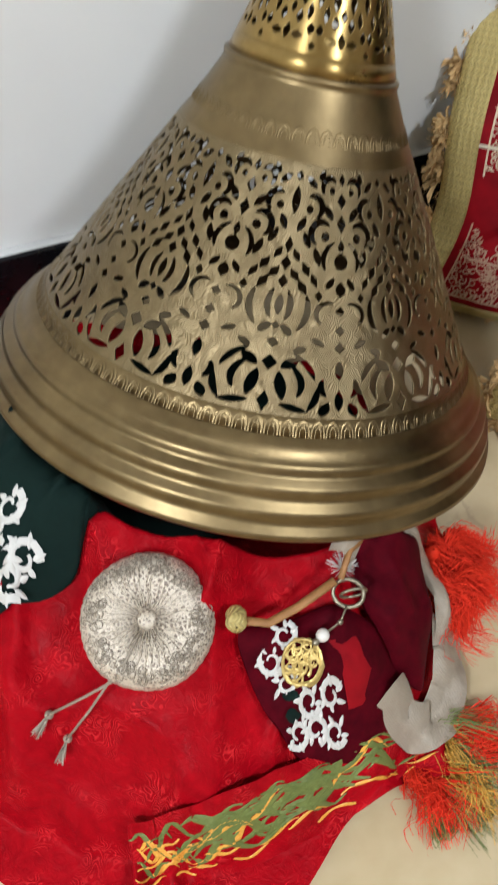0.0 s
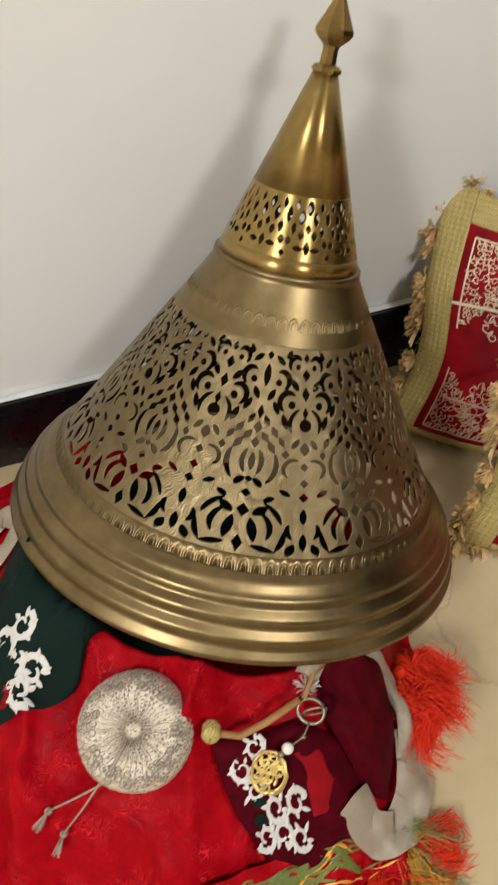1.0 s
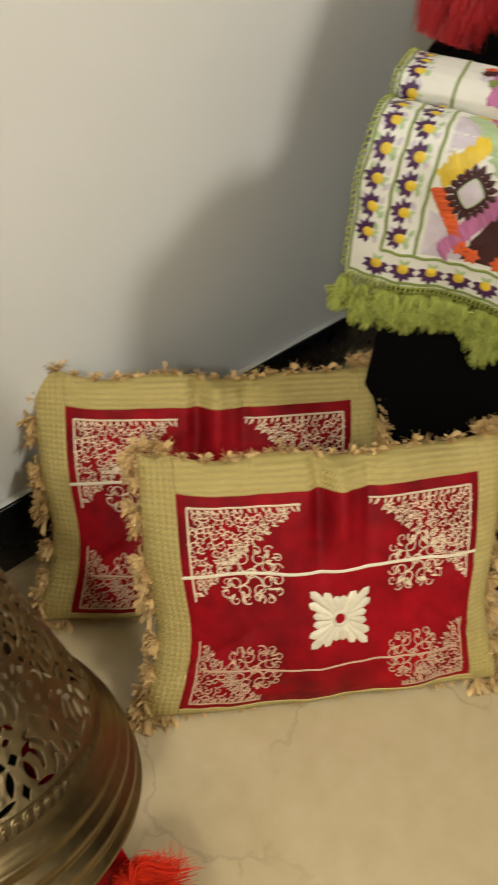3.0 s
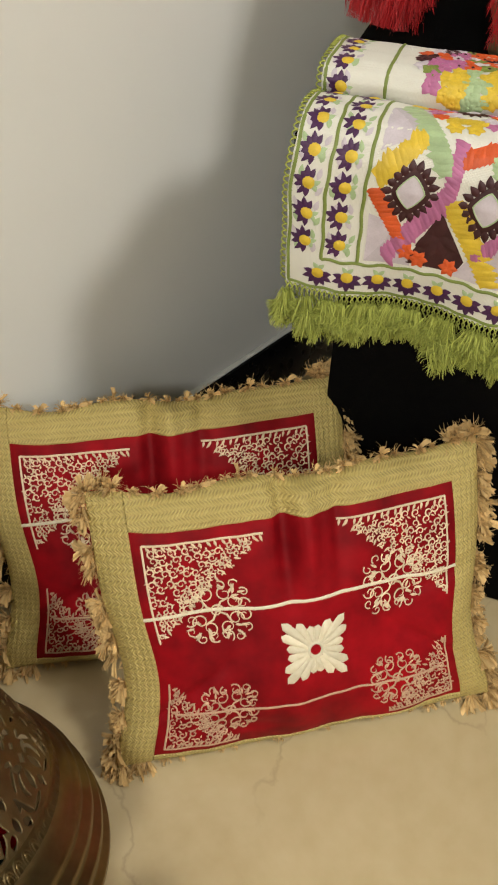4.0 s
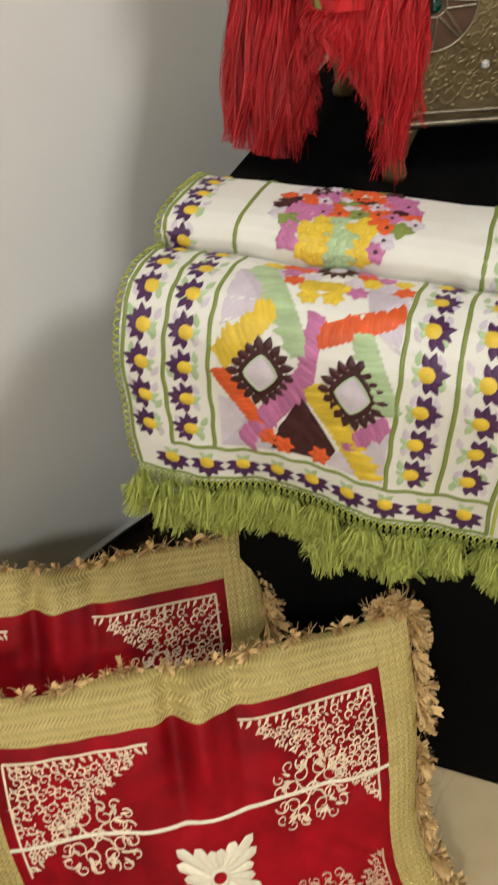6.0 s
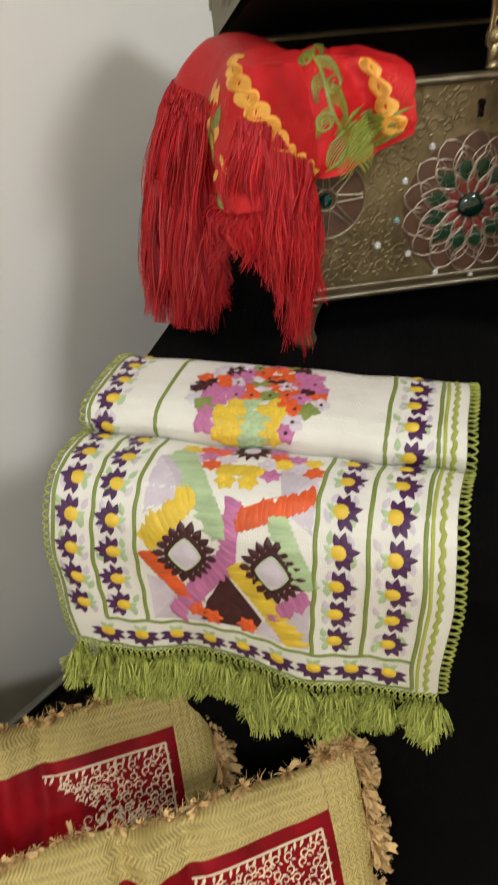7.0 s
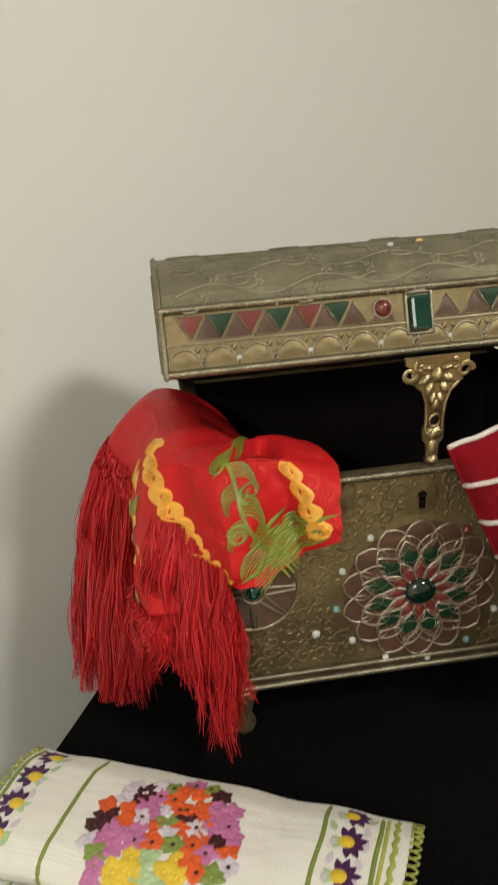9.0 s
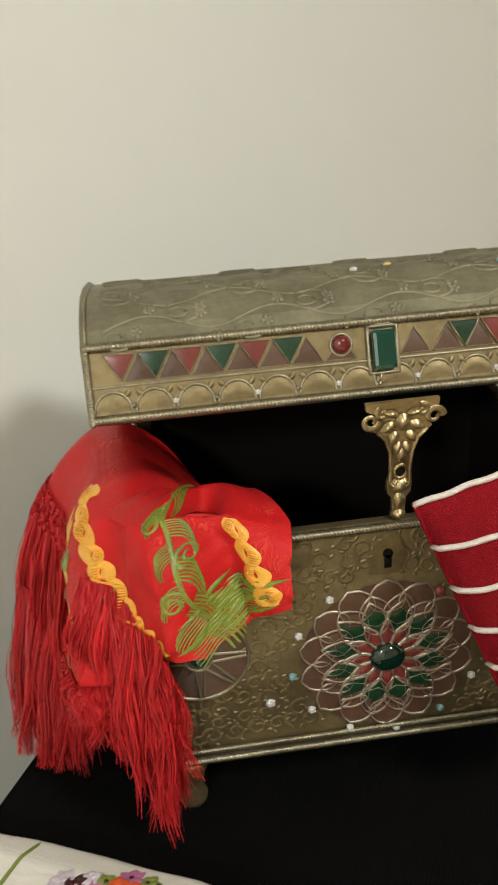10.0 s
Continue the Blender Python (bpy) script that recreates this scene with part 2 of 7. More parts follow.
def box(lo, hi):
    x0, y0, z0 = lo
    x1, y1, z1 = hi
    v = [(x0, y0, z0), (x1, y0, z0), (x1, y1, z0), (x0, y1, z0), (x0, y0, z1), (x1, y0, z1), (x1, y1, z1), (x0, y1, z1)]
    f = [(3, 2, 1, 0), (4, 5, 6, 7), (0, 1, 5, 4), (1, 2, 6, 5), (2, 3, 7, 6), (3, 0, 4, 7)]
    return v, f


def lathe(profile, n=96, closed=False, wob=None):
    """Turns a profile of (radius, height) round z."""
    v, f = [], []
    k = len(profile)
    for i in range(n):
        a = 2 * math.pi * i / n
        for j, (r, h) in enumerate(profile):
            rr = r if wob is None else r * wob(a, j / max(1, k - 1))
            v.append((rr * math.cos(a), rr * math.sin(a), h))
    for i in range(n):
        for j in range(k if closed else k - 1):
            a, b = i * k + j, i * k + (j + 1) % k
            c, d = ((i + 1) % n) * k + (j + 1) % k, ((i + 1) % n) * k + j
            f.append((a, d, c, b))
    return v, f


def grid(nu, nv, fn, wrap=False):
    v = [fn(i / (nu if wrap else nu - 1), j / (nv - 1)) for i in range(nu) for j in range(nv)]
    f = []
    for i in range(nu if wrap else nu - 1):
        for j in range(nv - 1):
            a, b = i * nv + j, ((i + 1) % nu) * nv + j
            f.append((a, b, b + 1, a + 1))
    return v, f


def merge(*pairs):
    v, f = [], []
    for a, b in pairs:
        k = len(v)
        v += list(a)
        f += [tuple(i + k for i in q) for q in b]
    return v, f


def moved(pair, m):
    return [m @ Vector(p) for p in pair[0]], pair[1]


def tube(pts, r, sides=6, taper=None, flat=1.0, ends=True):
    """A round cord along points; taper gives the radius factor along it."""
    pts = [Vector(p) for p in pts]
    v, f = [], []
    n = len(pts)
    up = Vector((0.13, 0.31, 0.94))
    for i, p in enumerate(pts):
        d = (pts[min(i + 1, n - 1)] - pts[max(i - 1, 0)])
        d = d.normalized() if d.length > 1e-9 else Vector((1, 0, 0))
        a = d.cross(up)
        a = a.normalized() if a.length > 1e-6 else Vector((1, 0, 0))
        b = a.cross(d)
        rr = r * (taper(i / (n - 1)) if taper else 1)
        for k in range(sides):
            t = 2 * math.pi * k / sides
            v.append(p + a * rr * math.cos(t) + b * rr * flat * math.sin(t))
    for i in range(n - 1):
        for k in range(sides):
            f.append((i * sides + k, i * sides + (k + 1) % sides, (i + 1) * sides + (k + 1) % sides, (i + 1) * sides + k))
    if ends:
        f += [tuple(range(sides - 1, -1, -1)), tuple((n - 1) * sides + k for k in range(sides))]
    return v, f


def strand(p, d, length, width, droop=0.0, rng=random, bends=4, curl=0.15):
    """One thin thread of fringe as a narrow two-sided ribbon that tapers."""
    p, d = Vector(p), Vector(d).normalized()
    side = d.cross(Vector((rng.uniform(-1, 1), rng.uniform(-1, 1), rng.uniform(-1, 1))))
    side = side.normalized() * width
    v, f = [], []
    for i in range(bends + 1):
        w = side * (1 - 0.7 * i / bends)
        v += [p - w, p + w]
        d = (d + Vector((rng.uniform(-1, 1), rng.uniform(-1, 1), rng.uniform(-1, 1))) * curl + Vector((0, 0, -droop))).normalized()
        p = p + d * length / bends
    for i in range(bends):
        f.append((2 * i, 2 * i + 1, 2 * i + 3, 2 * i + 2))
    return v, f


def lock(p, d, length, width, side, amp, phase, bends=8, droop=0.06):
    """A thread that waves along with its neighbours in one lock of floss."""
    p, d, side = Vector(p), Vector(d).normalized(), Vector(side).normalized()
    turn = phase * 37.7
    across = (Vector((math.cos(turn), math.sin(turn), 0.3 * math.sin(turn * 1.7)))).normalized() * width
    v, f = [], []
    for i in range(bends + 1):
        t = i / bends
        q = p + side * (amp * math.sin(phase + 7.5 * t) - amp * math.sin(phase)) * t ** 0.5
        w = across * (1 - 0.6 * t)
        v += [q - w, q + w]
        d = (d + Vector((0, 0, -droop))).normalized()
        p = p + d * length / bends
    for i in range(bends):
        f.append((2 * i, 2 * i + 1, 2 * i + 3, 2 * i + 2))
    return v, f


class Sheet:
    """A curved piece of cloth: at(u, v) gives the place; ornaments are sewn on by their flat coordinates."""

    def __init__(self, at, flip=False):
        self.at, self.flip = at, flip

    def local(self, u, v, e=0.002):
        p = Vector(self.at(u, v))
        a = Vector(self.at(u + e, v)) - p
        b = Vector(self.at(u, v + e)) - p
        n = b.cross(a) if self.flip else a.cross(b)
        return p, n.normalized() if n.length > 1e-12 else Vector((0, 0, 1))

    def on(self, u, v, h):
        p, n = self.local(u, v)
        return p + n * h

    def cord(self, pts, w, h=0.001, closed=False, taper=None):
        """A raised stitched line: three points across, arched."""
        v, f = [], []
        n = len(pts)
        for i, (x, y) in enumerate(pts):
            x0, y0 = pts[(i - 1) % n] if closed else pts[max(i - 1, 0)]
            x1, y1 = pts[(i + 1) % n] if closed else pts[min(i + 1, n - 1)]
            dx, dy = x1 - x0, y1 - y0
            l = math.hypot(dx, dy) or 1
            ww = w * (taper(i / max(1, n - 1)) if taper else 1) / 2
            ox, oy = -dy / l * ww, dx / l * ww
            v += [self.on(x - ox, y - oy, 0.0002), self.on(x, y, h), self.on(x + ox, y + oy, 0.0002)]
        for i in range(n if closed else n - 1):
            a, b = 3 * i, 3 * ((i + 1) % n)
            f += [(a, b, b + 1, a + 1), (a + 1, b + 1, b + 2, a + 2)]
        return v, f

    def patch(self, pts, h=0.0008, rings=2):
        """A filled, slightly domed shape sewn on, from its outline."""
        cx, cy = sum(p[0] for p in pts) / len(pts), sum(p[1] for p in pts) / len(pts)
        v, f = [], []
        n = len(pts)
        for r in range(rings):
            s = 1 - r / rings
            v += [self.on(cx + (x - cx) * s, cy + (y - cy) * s, 0.0003 + h * (1 - (s if r else 1) ** 2 * 0.9)) for x, y in pts]
        v.append(self.on(cx, cy, 0.0003 + h))
        for r in range(rings - 1):
            for i in range(n):
                j = (i + 1) % n
                f.append((r * n + i, r * n + j, (r + 1) * n + j, (r + 1) * n + i))
        for i in range(n):
            f.append(((rings - 1) * n + i, (rings - 1) * n + (i + 1) % n, rings * n))
        return v, f


def leaf2(x, y, ang, length, width, n=5, tip=1.0):
    """Outline of a pointed petal that starts at x, y."""
    c, s = math.cos(ang), math.sin(ang)
    up = [(length * i / n, width / 2 * math.sin(math.pi * (i / n) ** 0.8) ** tip) for i in range(n + 1)]
    pts = up + [(a, -b) for a, b in up[-2:0:-1]]
    return [(x + a * c - b * s, y + a * s + b * c) for a, b in pts]


def disc2(x, y, r, n=10, ry=None):
    return [(x + r * math.cos(2 * math.pi * i / n), y + (ry or r) * math.sin(2 * math.pi * i / n)) for i in range(n)]


# ---- the room ----
U0, U1, V0 = -2.2, 3.0, -3.4
TURNED = pose(0, 0, 0, 0, 0, WALL_TURN)


def slab(name, lo, hi, material, label="", category=""):
    ob = part(name, box(lo, hi), material, None, "", smooth=False)
    ob.matrix_world = TURNED
    return tagged(ob, label, category, kind="structure")


def marble():
    m = mat("beige_marble", (0.59, 0.485, 0.295), 0.22, base2=(0.47, 0.365, 0.195), scale=4.5, rvar=0.06, spec=0.5, distort=1.2)
    nt = m.node_tree
    b = nt.nodes["Principled BSDF"]
    N, L = nt.nodes.new, nt.links.new
    src = b.inputs["Base Color"].links[0].from_socket
    tc = N("ShaderNodeTexCoord")
    warp = N("ShaderNodeTexNoise")
    warp.inputs["Scale"].default_value, warp.inputs["Detail"].default_value = 4.5, 8
    L(tc.outputs["Object"], warp.inputs["Vector"])
    vec = N("ShaderNodeVectorMath")
    vec.operation = "MULTIPLY_ADD"
    vec.inputs[1].default_value = (0.45, 0.45, 0.45)
    L(warp.outputs["Color"], vec.inputs[0])
    L(tc.outputs["Object"], vec.inputs[2])
    vo = N("ShaderNodeTexVoronoi")
    vo.feature = "DISTANCE_TO_EDGE"
    vo.inputs["Scale"].default_value = 3.4
    L(vec.outputs[0], vo.inputs["Vector"])
    rp = N("ShaderNodeValToRGB")
    rp.color_ramp.elements[0].position, rp.color_ramp.elements[1].position = 0.0, 0.018
    rp.color_ramp.elements[0].color, rp.color_ramp.elements[1].color = (1, 1, 1, 1), (0, 0, 0, 1)
    L(vo.outputs["Distance"], rp.inputs[0])
    n = N("ShaderNodeTexNoise")
    n.inputs["Scale"].default_value = 6
    L(tc.outputs["Object"], n.inputs["Vector"])
    r2 = N("ShaderNodeValToRGB")
    r2.color_ramp.elements[0].position, r2.color_ramp.elements[1].position = 0.46, 0.60
    r2.color_ramp.elements[1].color = (0.42, 0.42, 0.42, 1)
    L(n.outputs[0], r2.inputs[0])
    mu = N("ShaderNodeMath")
    mu.operation = "MULTIPLY"
    L(rp.outputs[0], mu.inputs[0])
    L(r2.outputs[0], mu.inputs[1])
    mix = N("ShaderNodeMix")
    mix.data_type = "RGBA"
    L(mu.outputs[0], mix.inputs[0])
    L(src, mix.inputs[6])
    mix.inputs[7].default_value = (0.30, 0.22, 0.13, 1)
    L(mix.outputs[2], b.inputs["Base Color"])
    return m


slab("floor", (U0 - 0.2, V0 - 0.2, -0.1), (U1 + 0.2, WALL_V + 0.15, 0.0), marble(), "polished beige marble floor with fine brown veins", "floor")
slab("wall_north", (U0 - 0.2, WALL_V, 0.0), (U1 + 0.2, WALL_V + 0.15, CEIL), wall_paint, "plain off-white painted wall above a black skirting", "wall")
slab("wall_south", (U0 - 0.2, V0 - 0.15, 0.0), (U1 + 0.2, V0, CEIL), low_bounce_paint, "plain unseen wall, tan to hold back bounced light", "wall")
slab("wall_west", (U0 - 0.15, V0, 0.0), (U0, WALL_V, CEIL), wall_paint, "plain off-white painted wall", "wall")
slab("wall_east", (U1, V0, 0.0), (U1 + 0.15, WALL_V, CEIL), wall_paint, "plain off-white painted wall", "wall")
slab("ceiling", (U0 - 0.2, V0 - 0.15, CEIL), (U1 + 0.2, WALL_V + 0.15, CEIL + 0.1), ceiling_paint, "plain white painted ceiling", "ceiling")
bb = part("baseboard", box_bm((U0, WALL_V - 0.016, 0.0), (U1, WALL_V - 0.0005, 0.137), 0.003, 2), black_stone, None, "")
bb.matrix_world = TURNED
tagged(bb, "polished black stone skirting along the white wall", "skirting board", kind="structure")

caulk = mat("caulk", (0.66, 0.66, 0.64), 0.5, var=0.2, scale=30)
tr = part("trim", box_bm((U0, WALL_V - 0.012, 0.1372), (U1, WALL_V - 0.0005, 0.1400), 0.001, 1), caulk, None)
tr.matrix_world = TURNED
tagged(tr, "thin pale sealant line on top of the skirting", "trim", kind="structure")

lamp_glow = bpy.data.materials.new("lamp_glow")
lamp_glow.use_nodes = True
lamp_glow.node_tree.nodes["Principled BSDF"].inputs["Emission Color"].default_value = (1, 0.9, 0.76, 1)
lamp_glow.node_tree.nodes["Principled BSDF"].inputs["Emission Strength"].default_value = 3
for place, size, power in LAMPS:
    cl = thing("ceiling_lamp", pose(place[0], place[1], CEIL), "round white ceiling lamp, switched on", "ceiling lamp", "ceiling lamps")
    part("ring", lathe([(size / 2 + 0.004, -0.001), (size / 2 + 0.03, -0.001), (size / 2 + 0.03, -0.05), (size / 2 + 0.004, -0.05)], 48, True), ceiling_paint, cl)
    part("diffuser", lathe([(0.001, -0.02), (size / 2, -0.02)], 48), lamp_glow, cl)

# ---- the table with its black cover ----
TURN_T = -25.5
TABLE_Z = 0.735
FRONT, LEFT = 0.578, 0.229


TABLE = pose(0, 0, 0, 0, 0, TURN_T)
table = thing("table", TABLE, "low rectangular table under a plain black cloth", "table")
L1, D1 = 1.45, 1.215


def cover_top():
    """The cloth over the top, its edges turned down a hand's width."""
    def fn(u, v):
        x, y = LEFT + u * (L1 - LEFT), FRONT + v * (D1 - FRONT)
        return (x, y, TABLE_Z + 0.001 * noise.noise(Vector((u * 9, v * 6, 0))))
    return grid(60, 34, fn)


def skirt(a, b, drop, seed):
    a, b = Vector(a), Vector(b)
    n = Vector(((b - a).y, -(b - a).x, 0)).normalized()

    def fn(u, v):
        fold = 0.004 * v * (math.sin(u * (b - a).length * 30 + seed) * 0.5 + noise.noise(Vector((u * 7, v * 1.5, seed))))
        return a + (b - a) * u + n * (fold + 0.004 * math.sin(min(1, v * 6) * 1.57)) + Vector((0, 0, TABLE_Z - drop * v))
    return grid(100, 10, fn)


part("tabletop", box_bm((LEFT + 0.008, FRONT + 0.008, TABLE_Z - 0.04), (L1 - 0.008, D1 - 0.008, TABLE_Z - 0.004), 0.003), black_cloth, table)
part("body", box_bm((LEFT + 0.035, FRONT + 0.112, 0.0), (L1 - 0.09, D1 - 0.01, TABLE_Z - 0.041), 0.006), black_cloth, table, "black body set back under the top")
part("cover", cover_top(), black_cloth, table, "plain black cloth cover")
corners = [(LEFT, FRONT, 0), (L1, FRONT, 0), (L1, D1, 0), (LEFT, D1, 0)]
for k in range(4):
    part("cover_edge", skirt(corners[k], corners[(k + 1) % 4], 0.055, 1.0 + k), black_cloth, table)

# ---- the brass lantern hood ----
CONE = (0.232, 0.064, 0.1075, 0.272)


def cut_pattern(u, v):
    """Pierced sheet: positive where metal stays. u, v run from -0.5 to 0.5 and 0 to 1 in one repeat."""
    x, y = abs(u), 2.2 * v

    def leaf(cx, cy, a, b, turn=0.0):
        """Pointed oval, long half a, short half b, turned from upright."""
        c, s = math.cos(math.radians(turn)), math.sin(math.radians(turn))
        p, q = (x - cx) * c + (y - cy) * s, -(x - cx) * s + (y - cy) * c
        return abs(p) - b * (1 - (q / a) ** 2) if abs(q) < a else math.hypot(p, abs(q) - a) + 0.001

    def lozenge(cx, cy, a, b, turn=0.0):
        c, s = math.cos(math.radians(turn)), math.sin(math.radians(turn))
        p, q = (x - cx) * c + (y - cy) * s, -(x - cx) * s + (y - cy) * c
        return (abs(p) / b + abs(q) / a - 1) * a * b / math.hypot(a, b)

    def moon(cx, cy, r, lo, hi, w):
        """Crescent on a circle between two angles, widest halfway."""
        k = (math.degrees(math.atan2(y - cy, x - cx)) - lo) % 360 / (hi - lo)
        return abs(math.hypot(x - cx, y - cy) - r) - w * (4 * k * (1 - k)) ** 0.6 if 0 < k < 1 else 0.02

    def eyelet(cx, cy, r):
        return math.hypot(x - cx, y - cy) - r

    holes = [
        # lotus in its round
        lozenge(0, 0.12, 0.10, 0.045), leaf(0.19, 0.085, 0.11, 0.034, 75), leaf(0.095, 0.27, 0.14, 0.042, 10), lozenge(0, 0.46, 0.075, 0.060),
        leaf(0.14, 0.47, 0.085, 0.045, -50), moon(0.02, 0.28, 0.215, -30, 58, 0.028), moon(0.0, 0.27, 0.330, 12, 62, 0.027), moon(0.02, 0.26, 0.325, -36, 4, 0.028), leaf(0.40, 0.09, 0.075, 0.04, -20),
        # between two rounds
        lozenge(0.5, 0.64, 0.055, 0.050), lozenge(0.5, 0.79, 0.050, 0.045), leaf(0.5, 0.44, 0.09, 0.035), leaf(0.5, 0.17, 0.10, 0.035), moon(0.5, 0.30, 0.13, 150, 230, 0.026),
        # small plait
        lozenge(0, 0.64, 0.050, 0.050), moon(0.0, 0.68, 0.115, 12, 74, 0.034), lozenge(0, 0.785, 0.040, 0.040), leaf(0.20, 0.60, 0.06, 0.032, -65), leaf(0.33, 0.68, 0.07, 0.030, 60),
        # eye in its onion
        leaf(0, 0.97, 0.10, 0.035), moon(-0.16, 0.97, 0.25, -32, 32, 0.026), moon(-0.06, 0.96, 0.29, -44, 26, 0.029), moon(0.40, 0.93, 0.10, 60, 250, 0.022), lozenge(0.5, 0.96, 0.05, 0.045), lozenge(0.31, 1.08, 0.055, 0.040),
        # plait above it
        lozenge(0, 1.17, 0.065, 0.050), lozenge(0.088, 1.24, 0.075, 0.042, 36), lozenge(0.165, 1.14, 0.085, 0.042, 30), lozenge(0, 1.33, 0.070, 0.052), lozenge(0.082, 1.41, 0.080, 0.036, 30), lozenge(0.18, 1.30, 0.080, 0.042, 30),
        lozenge(0.26, 1.21, 0.075, 0.036, 28), lozenge(0, 1.49, 0.085, 0.042), leaf(0.5, 1.15, 0.070, 0.05), leaf(0.405, 1.20, 0.07, 0.032, -35),
        # drop between two onions
        eyelet(0.5, 1.39, 0.070), lozenge(0.5, 1.52, 0.075, 0.040), moon(0.5, 1.40, 0.17, 110, 215, 0.026), leaf(0.27, 1.42, 0.09, 0.036, 20), leaf(0.16, 1.55, 0.085, 0.036, 26),
        # scrolls
        moon(0.30, 1.62, 0.105, 40, 250, 0.036), eyelet(0.335, 1.60, 0.045), leaf(0.09, 1.68, 0.08, 0.038, -28), lozenge(0.5, 1.72, 0.085, 0.055), moon(0.19, 1.84, 0.095, -70, 130, 0.036), eyelet(0.155, 1.815, 0.040),
        leaf(0, 1.88, 0.13, 0.046), leaf(0.36, 1.81, 0.085, 0.040, 40), lozenge(0.5, 1.92, 0.075, 0.060), moon(0.36, 2.02, 0.085, 30, 230, 0.034), eyelet(0.385, 2.0, 0.034), leaf(0.15, 2.05, 0.085, 0.036, 55), lozenge(0.0, 2.09, 0.05, 0.05), leaf(0.26, 2.12, 0.06, 0.036, -40), lozenge(0.5, 2.10, 0.06, 0.045),
    ]
    return min(holes) + 0.003


def pierced(r0, h0, r1, h1, repeats, nu, nv, pattern, thick=0.0016):
    """A cone of sheet metal cut by the pattern: cells are clipped along its outline; both faces and the cut edges are made."""
    us = [-0.5 + i / nu for i in range(nu + 1)]
    vs = [j / nv for j in range(nv + 1)]
    val = [[pattern(u, v) for v in vs] for u in us]
    polys, index, pts = [], {}, []

    def vert(u, v):
        key = (round(u, 5), round(v, 5))
        if key not in index:
            index[key] = len(pts)
            pts.append((u, v))
        return index[key]

    for i in range(nu):
        for j in range(nv):
            c = [(us[i], vs[j], val[i][j]), (us[i + 1], vs[j], val[i + 1][j]), (us[i + 1], vs[j + 1], val[i + 1][j + 1]), (us[i], vs[j + 1], val[i][j + 1])]
            out = []
            for k in range(4):
                a, b = c[k], c[(k + 1) % 4]
                if a[2] > 0:
                    out.append(vert(a[0], a[1]))
                if (a[2] > 0) != (b[2] > 0):
                    t = a[2] / (a[2] - b[2])
                    out.append(vert(a[0] + (b[0] - a[0]) * t, a[1] + (b[1] - a[1]) * t))
            out = [o for n, o in enumerate(out) if o != out[n - 1]]
            if len(out) >= 3:
                polys.append(tuple(out))
    edges = {}
    for p in polys:
        for a, b in zip(p, p[1:] + p[:1]):
            edges[(a, b)] = True
    rim = [(a, b) for a, b in edges if (b, a) not in edges and not (abs(pts[a][0]) > 0.4999 and abs(pts[b][0]) > 0.4999)]
    v, f = [], []
    for k in range(repeats):
        base = len(v)
        for off in (0.0, -thick):
            for u, w in pts:
                a = 2 * math.pi * (k + u) / repeats
                r = r0 + (r1 - r0) * w + off
                v.append((r * math.cos(a), r * math.sin(a), h0 + (h1 - h0) * w))
        n = len(pts)
        f += [tuple(base + i for i in p) for p in polys]
        f += [tuple(base + n + i for i in reversed(p)) for p in polys]
        f += [(base + b, base + a, base + n + a, base + n + b) for a, b in rim]
    bm = bmesh.new()
    vs = [bm.verts.new(p) for p in v]
    m = len(polys)
    for k, p in enumerate(f):
        # the inside of the sheet takes darkened brass, for the shade in the hood
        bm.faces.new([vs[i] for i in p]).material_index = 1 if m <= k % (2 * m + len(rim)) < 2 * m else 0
    bmesh.ops.remove_doubles(bm, verts=bm.verts, dist=0.00002)
    return bm


def small_pattern(u, v):
    """Small scattered slots: almonds, drops and triangles."""
    x = abs(u)

    def almond(cx, cy, w, h):
        return 1 - ((abs(x - cx) / w) ** 1.3 + (abs(v - cy) / h) ** 1.3)
    d = max(almond(0, 0.22, 0.07, 0.10), almond(0.20, 0.20, 0.11, 0.05), almond(0.42, 0.30, 0.07, 0.07), almond(0.16, 0.42, 0.07, 0.08), almond(0.34, 0.50, 0.06, 0.10), almond(0.0, 0.52, 0.06, 0.07),
            almond(0.18, 0.68, 0.08, 0.12), almond(0.5, 0.70, 0.07, 0.13), almond(0.0, 0.84, 0.09, 0.12), almond(0.33, 0.86, 0.06, 0.08), almond(0.5, 0.10, 0.06, 0.05))
    return -d


LANTERN = Matrix.Translation((-0.0442, 0.0348, 0.1441)) @ Vector((0.0162, 0.4995, 1)).to_track_quat("Z", "Y").to_matrix().to_4x4()
lantern = thing("lantern_hood", LANTERN, "conical pierced brass lantern hood leaning back on red cloth", "lantern")
part("rim", lathe([(0.2600, 0.0), (0.2715, 0.0), (0.2735, 0.003), (0.2725, 0.008), (0.2665, 0.012), (0.2655, 0.018), (0.2672, 0.022), (0.2650, 0.028), (0.2585, 0.031),
                   (0.2570, 0.036), (0.2585, 0.040), (0.2560, 0.046), (0.2490, 0.049), (0.2470, 0.053), (0.2480, 0.057), (0.2440, 0.061), (0.2395, 0.063), (0.2380, 0.067),
                   (0.2270, 0.0762), (0.2255, 0.0762), (0.2360, 0.066), (0.2430, 0.058), (0.2540, 0.040), (0.2600, 0.02)], 160, True), brass, lantern)
H0 = 0.076
R_LOW = lambda h: 0.2270 + (0.1075 - 0.2270) * (h - 0.076) / (0.272 - 0.076)
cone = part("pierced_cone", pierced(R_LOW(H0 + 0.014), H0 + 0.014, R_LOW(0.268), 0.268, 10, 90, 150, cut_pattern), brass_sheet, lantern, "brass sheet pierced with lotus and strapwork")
cone.data.materials.append(brass_shaded)
